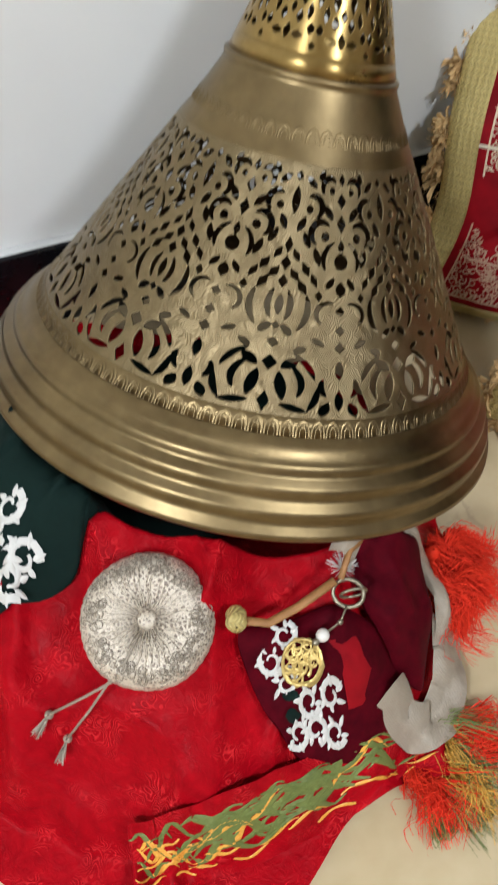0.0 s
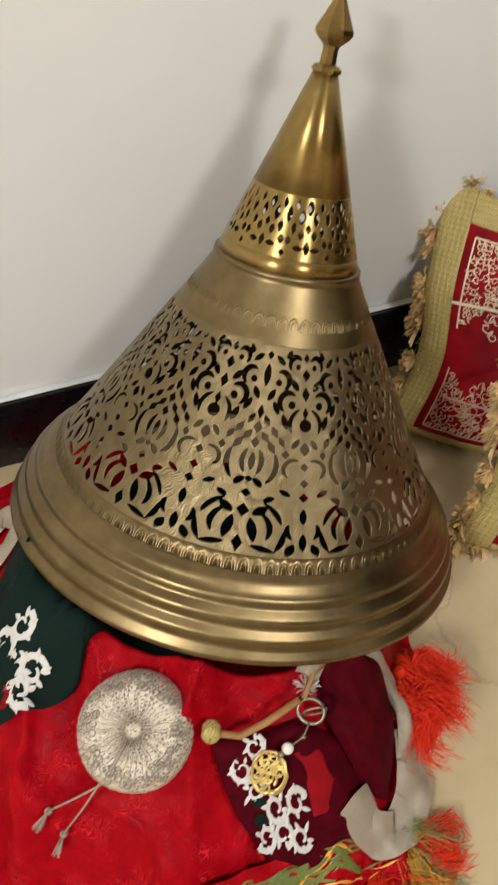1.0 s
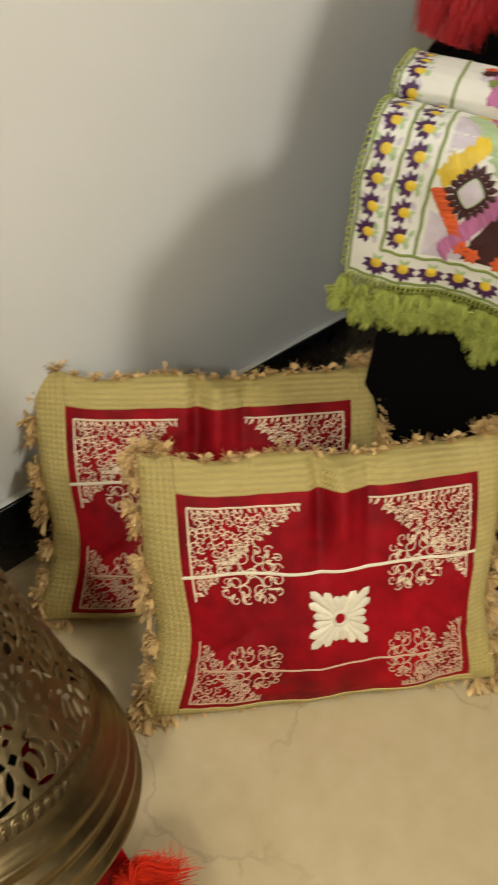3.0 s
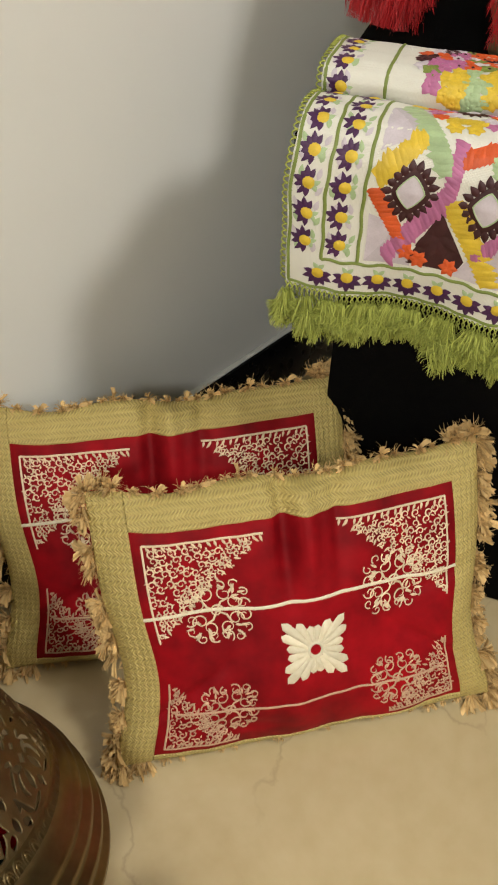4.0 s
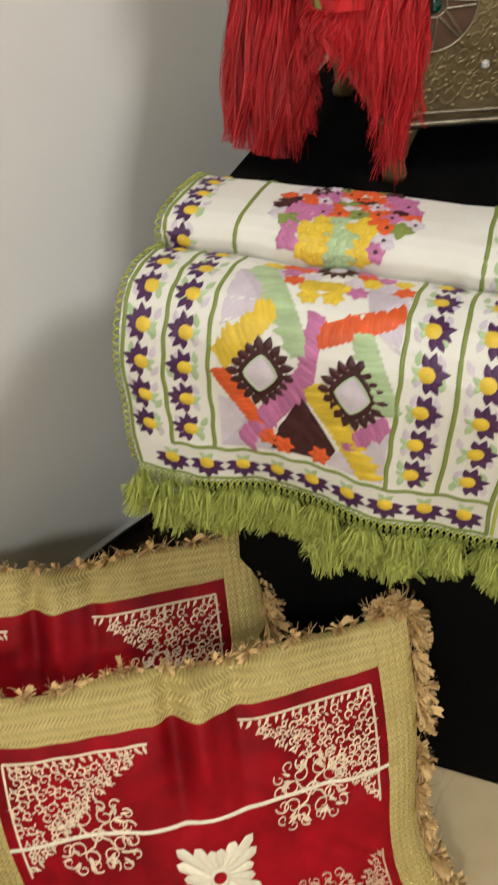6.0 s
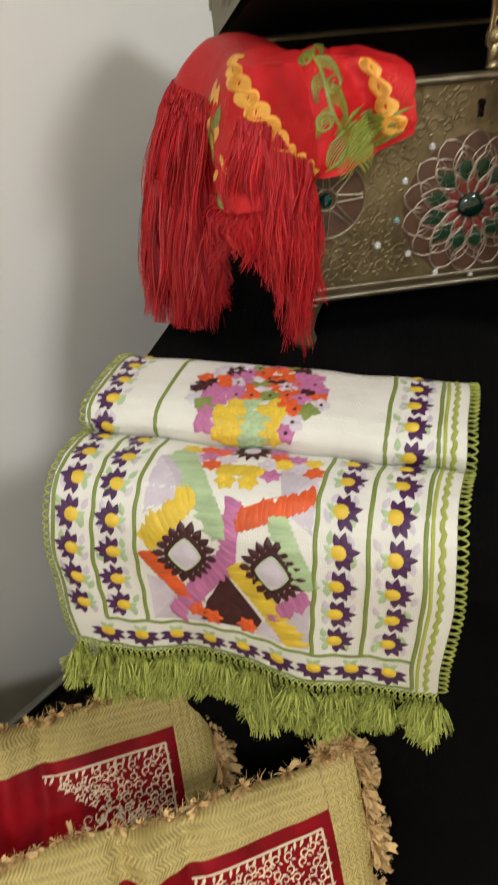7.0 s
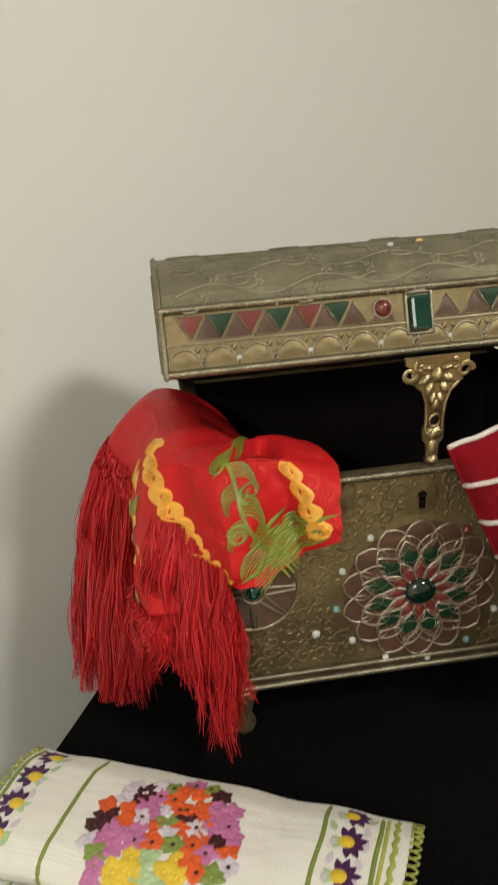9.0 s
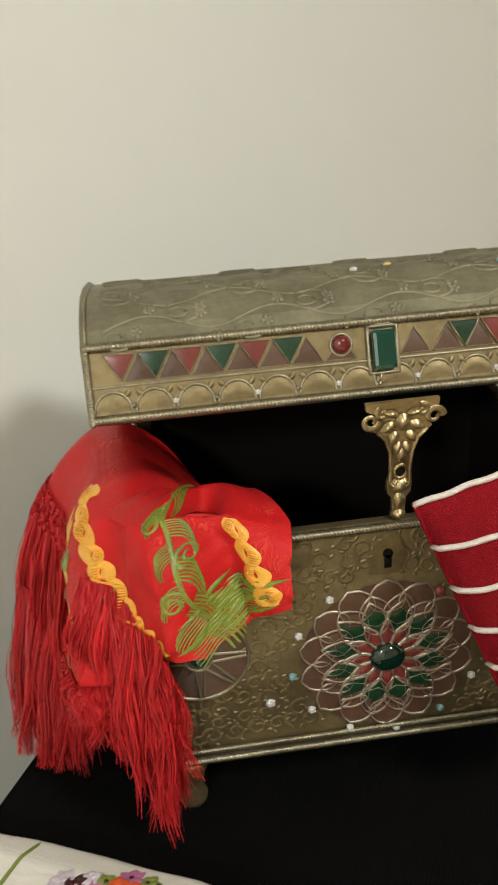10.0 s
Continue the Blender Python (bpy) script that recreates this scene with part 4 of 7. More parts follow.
for x in (0.003, 0.037, 0.0725, 0.216, 0.2555, 0.2965):
    lo = 0.038 if 0.03 < x < 0.29 else 0.004
    hi = RL - 0.004 if x < 0.01 or x > 0.25 else CREASE - 0.004
    line([(x + 0.0005 * math.sin(i * 0.7 + x * 90), lo + (hi - lo) * i / 60) for i in range(61)])
line([(0.037 + 0.2595 * i / 60, 0.038 + 0.001 * math.sin(i)) for i in range(61)])
line([(0.003 + 0.2935 * i / 60, 0.004 + 0.0008 * math.sin(i)) for i in range(61)])
for x in (0.0725,):
    line([(x - 0.010, CREASE + 0.006 + (RL - CREASE - 0.012) * i / 30) for i in range(31)])


def band(x0, y0, x1, y1, w, material, name="leaf_band", leaf=0.008):
    """A band of slanted satin leaves along a line."""
    n = max(3, int(math.hypot(x1 - x0, y1 - y0) / leaf * 2.0))
    a = math.atan2(y1 - y0, x1 - x0)
    w *= 0.84
    out = [rs.cord([(x0 + (x1 - x0) * i / 12, y0 + (y1 - y0) * i / 12) for i in range(13)], w * 0.80, 0.0006)]
    for i in range(n):
        t = (i + 0.5) / n
        x, y = x0 + (x1 - x0) * t, y0 + (y1 - y0) * t
        b = a + 1.12
        out.append(rs.patch(leaf2(x - 0.52 * w * math.cos(b), y - 0.52 * w * math.sin(b), b + rng.uniform(-0.12, 0.12), w * rng.uniform(0.92, 1.22), leaf * 0.85, 6, 0.6), 0.0011 + 0.0005 * (i % 2)))
    part(name, merge(*out), material, runner)


def filled(pts, material, name="stitched_field"):
    # fine fan so that the field follows the cloth
    out = []
    cx, cy = sum(p[0] for p in pts) / len(pts), sum(p[1] for p in pts) / len(pts)
    n = len(pts)
    for i in range(n):
        (ax, ay), (bx, by) = pts[i], pts[(i + 1) % n]
        m = 7
        g = grid(m, m, lambda u, w: rs.on(cx + (ax + (bx - ax) * u - cx) * (w * 0.98 + 0.02), cy + (ay + (by - ay) * u - cy) * (w * 0.98 + 0.02), 0.0004))
        out.append(g)
    part(name, merge(*out), material, runner)


# fields and bands of the middle panel
P0, P1 = 0.079, 0.2135
MX, MY = 0.149, 0.122
filled([(P0, 0.092), (P0, 0.043), (0.125, 0.043), (0.104, 0.086)], lavender)
filled([(0.165, 0.043), (P1, 0.043), (P1, 0.092), (0.190, 0.080)], lavender)
filled([(P0, 0.150), (P0, 0.205), (0.118, 0.218), (0.108, 0.165)], lavender)
filled([(P1, 0.150), (P1, 0.205), (0.180, 0.205), (0.190, 0.165)], lavender)
filled([(MX - 0.030, 0.046), (MX - 0.004, 0.104), (MX + 0.026, 0.060), (MX + 0.020, 0.046)], maroon)
band(MX - 0.002, MY - 0.004, 0.098, 0.048, 0.027, mauve, leaf=0.009)
band(MX + 0.004, MY - 0.008, 0.204, 0.046, 0.029, yellow, leaf=0.010)
band(MX - 0.006, MY + 0.016, 0.094, 0.215, 0.026, leaf_green, leaf=0.010)
band(MX + 0.004, MY + 0.030, 0.213, 0.178, 0.024, orange, leaf=0.009)
band(P0 + 0.002, 0.126, 0.116, 0.168, 0.028, yellow, leaf=0.010)
band(P0 + 0.002, 0.116, 0.112, 0.070, 0.020, orange)
band(P1 - 0.002, 0.098, 0.180, 0.066, 0.022, mauve)
band(P1 - 0.002, 0.108, 0.184, 0.160, 0.024, leaf_green, leaf=0.009)
band(MX - 0.001, MY - 0.010, MX + 0.002, MY + 0.046, 0.018, mauve, leaf=0.008)
band(0.132, 0.196, 0.168, 0.200, 0.020, yellow, leaf=0.009)
for fx, fy, m in ((0.140, 0.184, yellow), (0.158, 0.186, yellow), (0.124, 0.200, orange), (0.118, 0.214, mauve), (0.126, 0.222, orange), (0.114, 0.226, orange), (0.134, 0.211, lavender), (0.174, 0.196, mauve), (0.168, 0.208, lavender), (0.180, 0.214, yellow),
                  (0.174, 0.224, orange), (0.188, 0.224, mauve), (0.194, 0.210, lavender), (0.202, 0.218, yellow), (0.206, 0.204, orange), (0.100, 0.222, yellow), (0.128, 0.230, mauve), (0.170, 0.232, mauve)):
    part("small_flower", merge(*[rs.patch(leaf2(fx, fy, 6.283 * k / 6 + fx * 99, 0.0095, 0.0075, 4), 0.0016) for k in range(6)]), m, runner)
for cx, cy in ((0.114, 0.117), (0.184, 0.115)):
    teeth = []
    for k in range(18):
        a = 6.283 * k / 18
        r = 0.0225 / (abs(math.cos(a)) ** 1.25 + abs(math.sin(a)) ** 1.25) ** (1 / 1.25)
        teeth.append(rs.patch(leaf2(cx + r * 0.72 * math.cos(a), cy + r * 0.85 * math.sin(a), a, 0.0125, 0.0076, 4), 0.0016))
    pts = []
    for k in range(28):
        a = 6.283 * k / 28
        r = 0.0225 / (abs(math.cos(a)) ** 1.25 + abs(math.sin(a)) ** 1.25) ** (1 / 1.25)
        pts.append((cx + 0.82 * r * math.cos(a), cy + 0.97 * r * math.sin(a)))
    teeth.append(rs.patch(pts, 0.0024, 3))
    dm = tagged(part("toothed_medallion", merge(*teeth), maroon, runner), kind="stuff")
    inner_pts = [(cx + (x - cx) * 0.70, cy + (y - cy) * 0.70) for x, y in pts]
    part("mirror_field", [([p + Vector((0, -0.0016, 0.0010)) for p in v], f) for v, f in [rs.patch(inner_pts, 0.0020, 2)]][0], lavender, dm)
    part("ring_stitch", [([p + Vector((0, -0.0018, 0.0010)) for p in v], f) for v, f in [rs.cord(inner_pts, 0.0014, 0.0012, True)]][0], leaf_green, dm)
dk = [rs.patch(leaf2(MX - 0.002, 0.078, a, 0.024, 0.014, 5), 0.0012) for a in (1.57, -2.6, -0.5, -1.9, -1.2)]
part("dark_leaf", merge(*dk), maroon, runner)
for fx, fy in ((0.132, 0.052), (0.162, 0.050), (0.118, 0.058)):
    part("small_flower", merge(*[rs.patch(leaf2(fx, fy, 6.283 * k / 6, 0.010, 0.007, 4), 0.0014) for k in range(6)]), orange, runner)
part("eye_flower", merge(*[rs.patch(leaf2(MX, 0.229, 6.283 * k / 12, 0.018, 0.007, 4), 0.0016) for k in range(12)]), maroon, runner)
part("eye", rs.patch(disc2(MX, 0.229, 0.009), 0.0034), lavender, runner)

# bouquet on the folded-back part
B0 = CREASE + 0.004
cols = [mauve, orange, mauve, lavender, maroon, mauve, orange, olive]
spots = []
for k in range(900):
    x, y = 0.144 + 0.056 * rng.uniform(-1, 1), B0 + 0.062 + 0.060 * rng.uniform(-1, 1)
    if math.hypot((x - 0.144) / 0.056, (y - B0 - 0.062) / 0.060) > 1 or any(math.hypot(x - a, y - b) < 0.0092 for a, b in spots):
        continue
    spots.append((x, y))
for k, (x, y) in enumerate(spots):
    low = y < B0 + 0.048 and abs(x - 0.144) < 0.028
    m = (yellow if abs(x - 0.144) > 0.008 else leaf_green) if low else cols[k % 8]
    r = rng.uniform(0.0095, 0.0135)
    sf_ = part("small_flower", merge(*[rs.patch(leaf2(x, y, 6.283 * j / 6 + k + rng.uniform(-0.3, 0.3), r * rng.uniform(0.7, 1.1), 0.009, 4), 0.0010 + 0.0014 * rng.random()) for j in range(6)]), m, runner)
    part("heart", rs.patch(disc2(x, y, 0.0022, 7), 0.0022), (maroon, yellow, lavender)[k % 3] if k % 3 == 0 and not low else m, sf_)

# crocheted edges and tassels
for side in (0, 1):
    out = []
    w = RW if side else 0.0
    sg = 1 if side else -1
    n = 58
    for i in range(n):
        y = 0.004 + (RL - 0.01) * i / n
        dy = (RL - 0.01) / n
        o = 0.008 if side else 0.005
        out.append(tube([rs.on(w + sg * o * math.sin(math.pi * k / 6), y + dy * 1.25 * k / 6, 0.0006) for k in range(7)], 0.0009, 4))
    part("crochet_edge", merge(*out), lime, runner, "looped green crochet edging")
out = [rs.cord([(RW - 0.010 + 0.0012 * math.sin(i * 1.9), 0.004 + (RL - 0.008) * i / 110) for i in range(111)], 0.004, 0.0016), rs.cord([(RW - 0.017, 0.004 + (RL - 0.008) * i / 80) for i in range(81)], 0.003, 0.0012)]
part("crochet_edge", merge(*out), lime, runner, "looped green crochet edging")
trng = random.Random(3)
net = []
for i in range(60):
    x = RW * i / 60
    net.append(tube([rs.on(x, 0.002, 0.0008), rs.on(x + 0.004, -0.006, 0.001), rs.on(x + 0.001, -0.013, 0.001)], 0.0009, 4))
    net.append(tube([rs.on(x + 0.005, 0.002, 0.0008), rs.on(x + 0.001, -0.006, 0.001), rs.on(x + 0.005, -0.013, 0.001)], 0.0009, 4))
tagged(part("knotted_heading", merge(*net), lime, runner, "knotted green fringe heading"), kind="stuff")
NT = 19
for i in range(NT):
    x = -0.004 + (RW + 0.008) * (i + 0.5 + trng.uniform(-0.32, 0.32)) / NT
    top = Vector(rs.on(min(RW, max(0, x)), -0.008, 0.004)) + Vector((min(0, x) + max(0, x - RW), 0, 0))
    big = trng.uniform(0.85, 1.15) + 0.35 * (trng.random() < 0.16)
    lean = trng.uniform(-0.45, 0.45)
    out = []
    mid = top + Vector((0.006 * lean, -0.004, -0.012 * big))
    # a pompom of curling floss under its knot, in locks that part from one another
    for j in range(30):
        z = trng.uniform(-1.0, 0.55)
        a = trng.uniform(0, 6.283)
        q = math.sqrt(max(0.0, 1 - z * z))
        way = Vector((q * math.cos(a) + 0.3 * lean, 0.8 * q * math.sin(a) - 0.2, z - 0.25))
        side = Vector((trng.uniform(-1, 1), trng.uniform(-1, 1), trng.uniform(-1, 1)))
        ph, wave, ln = trng.uniform(0, 6.28), trng.uniform(0.0015, 0.0035), big * trng.uniform(0.014, 0.020) * (1.0 - 0.45 * min(0, z))
        for k in range(26):
            off = Vector((trng.gauss(0, 1), trng.gauss(0, 1), trng.gauss(0, 1)))
            out.append(lock(mid + off * 0.0016, way + off * 0.17, ln * max(0.5, 1.15 - 0.09 * off.length_squared), 0.0008, side, 1.7 * wave * trng.uniform(0.8, 1.2), ph + trng.uniform(-0.4, 0.4), 8, 0.12))
    for k in range(110):
        off = Vector((trng.gauss(0, 1), trng.gauss(0, 1), 0))
        out.append(lock(top + off * 0.0035, mid - top + off * 0.003, 0.018 * big, 0.0006, (1, 0, 0), 0.0006, trng.uniform(0, 6), 4, 0.0))
    tagged(part("tassel", merge(*out), lime, runner), kind="stuff")

# ---- the jewelled chest ----
pewter = mat("aged_gilt", (0.305, 0.24, 0.12), 0.5, 0.75, base2=(0.12, 0.088, 0.045), scale=26, bump=0.35, bscale=150, bdist=0.0012, rvar=0.15)
silver_edge = mat("worn_silver", (0.40, 0.36, 0.26), 0.4, 0.85, base2=(0.18, 0.15, 0.10), scale=60, bump=0.4, bscale=400, bdist=0.0008)
lid_metal = mat("aged_pewter", (0.30, 0.275, 0.18), 0.55, 0.55, base2=(0.12, 0.11, 0.07), scale=30, bump=0.3, bscale=120, bdist=0.001, rvar=0.12)
wire_metal = mat("tarnished_wire", (0.43, 0.37, 0.30), 0.42, 0.8, base2=(0.27, 0.22, 0.17), scale=60)
hasp_brass = mat("pale_brass", (0.50, 0.40, 0.22), 0.36, 0.9, base2=(0.22, 0.16, 0.08), scale=60, bump=0.3, bscale=200, bdist=0.001)
# near-black for hollows, in place of the shade inside them
dark_hollow = mat("dark_hollow", (0.012, 0.009, 0.008), 0.9, scale=20, spec=0.1)
enamel_brown = mat("brown_enamel", (0.115, 0.058, 0.036), 0.35, base2=(0.06, 0.03, 0.018), scale=60, coat=0.3)
enamel_red = mat("red_enamel", (0.20, 0.035, 0.028), 0.3, base2=(0.11, 0.02, 0.016), scale=60, coat=0.3)
enamel_green = mat("green_enamel", (0.012, 0.048, 0.020), 0.3, base2=(0.006, 0.024, 0.010), scale=60, coat=0.3)
gem_green = mat("green_glass", (0.0, 0.055, 0.035), 0.05, base2=(0.0, 0.03, 0.02), scale=30, coat=1.0)
gem_dark = mat("dark_green_glass", (0.004, 0.02, 0.012), 0.05, scale=30, coat=1.0)
gem_red = mat("red_glass", (0.13, 0.006, 0.008), 0.08, scale=30, coat=1.0)
gem_clear = mat("clear_glass", (0.62, 0.62, 0.6), 0.06, scale=30, coat=1.0)
gem_blue = mat("pale_blue_glass", (0.2, 0.35, 0.38), 0.08, scale=30, coat=1.0)

CW, CD, CH = 0.334, 0.262, 0.191
CHEST = pose(0.690, 0.580, 0.787)
chest = thing("treasure_chest", CHEST, "open gilt metal chest with domed lid and coloured stones", "chest")
W0 = 0.010
part("front_panel", box_bm((0, 0, 0), (CW, W0, CH), 0.002), pewter, chest)
part("back_panel", box_bm((0, CD - W0, 0), (CW, CD, CH), 0.002), pewter, chest)
part("side_panel", box_bm((0, W0, 0), (W0, CD - W0, CH), 0.001), pewter, chest)
part("side_panel", box_bm((CW - W0, W0, 0), (CW, CD - W0, CH), 0.001), pewter, chest)
# base and inner faces near-black, standing in for shade in the chest
part("base", box_bm((W0, W0, 0.0), (CW - W0, CD - W0, 0.008)), dark_hollow, chest)
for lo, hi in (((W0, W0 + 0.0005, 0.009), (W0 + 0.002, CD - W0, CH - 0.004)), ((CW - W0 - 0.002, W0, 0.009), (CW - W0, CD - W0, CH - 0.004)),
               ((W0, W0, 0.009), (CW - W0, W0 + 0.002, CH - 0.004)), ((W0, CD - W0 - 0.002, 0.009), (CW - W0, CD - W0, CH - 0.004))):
    part("inner_dark", box(lo, hi), dark_hollow, chest, smooth=False)


def roped(p, q, r, turns):
    """A twisted rope moulding."""
    p, q = Vector(p), Vector(q)
    d = (q - p).normalized()
    a = d.cross(Vector((0.1, 0.2, 0.97))).normalized()
    b = d.cross(a)
    n = turns * 4
    out = [tube([p + (q - p) * i / n + (a * math.cos(6.283 * turns * i / n + o) + b * math.sin(6.283 * turns * i / n + o)) * r * 0.5 for i in range(n + 1)], r * 0.62, 5) for o in (0, 3.14)]
    return merge(*out)


for z, r in ((CH - 0.002, 0.0034), (0.004, 0.0034), (0.013, 0.0022)):
    part("rope_moulding", roped((-0.002, -0.0025, z), (CW + 0.002, -0.0025, z), r, 70), silver_edge, chest)
    part("rope_moulding", roped((-0.0025, -0.002, z), (-0.0025, CD, z), r, 56), silver_edge, chest)
for x in (0.0, CW):
    part("corner_moulding", roped((x, -0.002, 0), (x, -0.002, CH), 0.0028, 40), silver_edge, chest)
for fx in (0.014, CW - 0.014):
    for fy in (0.014, CD - 0.014):
        part("foot", moved(lathe([(0.004, -0.051), (0.010, -0.050), (0.012, -0.044), (0.0085, -0.034), (0.012, -0.018), (0.018, -0.004), (0.018, 0.0), (0.002, 0.0)], 16), pose(fx, fy, -0.001)), pewter, chest)

front_sheet = Sheet(lambda u, v: Vector((u, -0.0002, v)))


def gem(x, y, z, rx, ry, rz, material, parent, name="stone", facets=False):
    bm = bmesh.new()
    bmesh.ops.create_icosphere(bm, subdivisions=1 if facets else 3, radius=1)
    for v in bm.verts:
        v.co = Vector((x + v.co.x * rx, y + v.co.y * ry, z + v.co.z * rz))
    g = part(name, bm, material, parent, smooth=not facets)
    return g


def setting(x, z, r, parent):
    return part("setting", front_sheet.cord([(x + r * math.cos(6.283 * i / 24), z + r * math.sin(6.283 * i / 24)) for i in range(24)], 0.0022, 0.0022, True), silver_edge, parent)


def rosette(cx, cz, r):
    ros = part("rosette", front_sheet.patch(disc2(cx, cz, r * 1.0, 40), 0.001, 3), enamel_brown, chest, "flower rosette of green and red enamel petals")

    def petals(n, r0, r1, w, material, off, h, tip=1.0):
        for k in range(n):
            a = 6.283 * (k + off) / n
            o = leaf2(cx + r0 * math.cos(a), cz + r0 * math.sin(a), a, r1 - r0, w, 7, tip)
            part("petal", front_sheet.patch(o, h, 2), material, ros)
            part("wire", front_sheet.cord(o, 0.0018, h + 0.0011, True), wire_metal, ros)
    petals(14, r * 0.60, r * 1.03, r * 0.42, enamel_brown, 0.5, 0.0012, 0.55)
    petals(14, r * 0.45, r * 0.86, r * 0.36, enamel_brown, 0.0, 0.0016, 0.7)
    petals(12, r * 0.32, r * 0.79, r * 0.31, enamel_green, 0.5, 0.0022)
    petals(12, r * 0.14, r * 0.53, r * 0.16, enamel_red, 0.0, 0.0026)
    gem(cx, -0.003, cz, r * 0.21, 0.0065, r * 0.19, gem_dark, ros, "centre_stone")


rosette(CW / 2, 0.079, 0.064)


def compass(cx, cz, r):
    med = part("medallion", front_sheet.patch(disc2(cx, cz, r, 32), 0.001, 3), enamel_brown, chest, "round brown enamel star medallion")
    part("wire", front_sheet.cord(disc2(cx, cz, r, 36), 0.002, 0.0032, True), silver_edge, med)
    for k in range(8):
        a = 6.283 * k / 8 + 0.39
        part("ray", front_sheet.cord([(cx + r * 0.25 * math.cos(a), cz + r * 0.25 * math.sin(a)), (cx + r * 0.95 * math.cos(a + 0.35), cz + r * 0.95 * math.sin(a + 0.35))], 0.0022, 0.0032), silver_edge, med)
        part("ray", front_sheet.cord([(cx + r * 0.25 * math.cos(a), cz + r * 0.25 * math.sin(a)), (cx + r * 0.95 * math.cos(a - 0.35), cz + r * 0.95 * math.sin(a - 0.35))], 0.0022, 0.0032), silver_edge, med)
    part("wire", front_sheet.cord(disc2(cx, cz, r * 0.27, 20), 0.002, 0.0034, True), silver_edge, med)
    gem(cx, -0.002, cz, 0.0058, 0.004, 0.0068, gem_green, med, "centre_stone")


compass(0.030, 0.098, 0.036)
compass(CW - 0.030, 0.098, 0.036)
for k in range(12):
    a = 6.283 * (k + 0.2) / 12
    gx, gz = CW / 2 + 0.071 * math.cos(a), 0.079 + 0.069 * math.sin(a)
    if gz < 0.14:
        gem(gx, -0.002, gz, 0.0034, 0.003, 0.0036, (gem_clear, gem_clear, gem_blue, gem_clear)[k % 4], chest, "stone", True)
gem(CW / 2 + 0.038, -0.002, 0.131, 0.0042, 0.003, 0.0042, enamel_red, chest, "stone")
gem(0.079, -0.002, 0.050, 0.0042, 0.003, 0.0040, gem_clear, chest, "stone", True)
gem(CW - 0.079, -0.002, 0.050, 0.0042, 0.003, 0.0040, gem_clear, chest, "stone", True)
frng = random.Random(21)
fil = []
fspots = []
for k in range(2600):
    x, z = frng.uniform(0.010, CW - 0.010), frng.uniform(0.022, CH - 0.012)
    if math.hypot(x - CW / 2, z - 0.079) < 0.076 or math.hypot(x - 0.03, z - 0.098) < 0.042 or math.hypot(x - CW + 0.03, z - 0.098) < 0.042:
        continue
    if any(math.hypot(x - p, z - q) < 0.0105 for p, q in fspots):
        continue
    fspots.append((x, z))
# low embossed scrolls, each with a leaf or two
for k, (x, z) in enumerate(fspots):
    a, sgn, r = frng.random() * 6.28, (1 if k % 2 else -1), frng.uniform(0.0060, 0.0085)
    fil.append(front_sheet.cord([(x + r * (1 - 0.7 * i / 14) * math.cos(a + sgn * 0.5 * i), z + r * (1 - 0.7 * i / 14) * math.sin(a + sgn * 0.5 * i)) for i in range(15)], 0.0030, 0.0009, taper=lambda t: 1.2 - 0.6 * t))
    for j in range(3):
        b = a + 2.1 * j + frng.uniform(-0.4, 0.4)
        fil.append(front_sheet.patch(leaf2(x + r * 0.9 * math.cos(b), z + r * 0.9 * math.sin(b), b + 0.7, 0.0062, 0.0032, 4), 0.0009))
# plain swelling cartouches between the scrolls under the rim
for x in (0.060, 0.100, CW - 0.100, CW - 0.060):
    fil.append(front_sheet.patch([(x + 0.015 * math.copysign(abs(math.cos(t)) ** 0.6, math.cos(t)), CH - 0.021 + 0.009 * math.copysign(abs(math.sin(t)) ** 0.6, math.sin(t))) for t in [6.283 * i / 24 for i in range(24)]], 0.0016, 3))
tagged(part("filigree", merge(*fil), pewter, chest, "embossed scrolls and leaves"), kind="stuff")
plate = part("lock_plate", front_sheet.patch([(CW / 2 - 0.012, 0.150), (CW / 2 + 0.012, 0.150), (CW / 2 + 0.015, 0.165), (CW / 2 + 0.010, 0.180), (CW / 2 - 0.010, 0.180), (CW / 2 - 0.015, 0.165)], 0.0015, 2), pewter, chest)
# raised near-black pieces give the keyhole its shade
hole = merge(box((CW / 2 - 0.0025, -0.0026, 0.156), (CW / 2 + 0.0025, -0.0014, 0.166)), moved(lathe([(0.0004, -0.0006), (0.0036, -0.0006), (0.0036, 0.0006), (0.0004, 0.0006)], 14, True), pose(CW / 2, -0.0020, 0.1675, 90, 0, 0)))
part("keyhole", hole, dark_hollow, plate)

# the lid, hinged along the back edge and propped open
LID = Matrix.Translation((0.0, 0.268, 0.190)) @ pose(0, 0, 0, -19.0, 0, 0)
LX0, LX1 = -0.019, CW + 0.019
prof = [(0.268, 0.0), (0.268, 0.050), (0.262, 0.060), (0.252, 0.070), (0.235, 0.082), (0.21, 0.090), (0.18, 0.096), (0.145, 0.098), (0.11, 0.096), (0.075, 0.089), (0.045, 0.077), (0.02, 0.062), (0.006, 0.045), (0.0, 0.03), (0.0, 0.0)]
prof = [(a, h if h <= 0.05 else 0.05 + (h - 0.05) * 1.02) for a, h in prof]


def lid_pt(x, a, h):
    return LID @ Vector((x, -a, h))


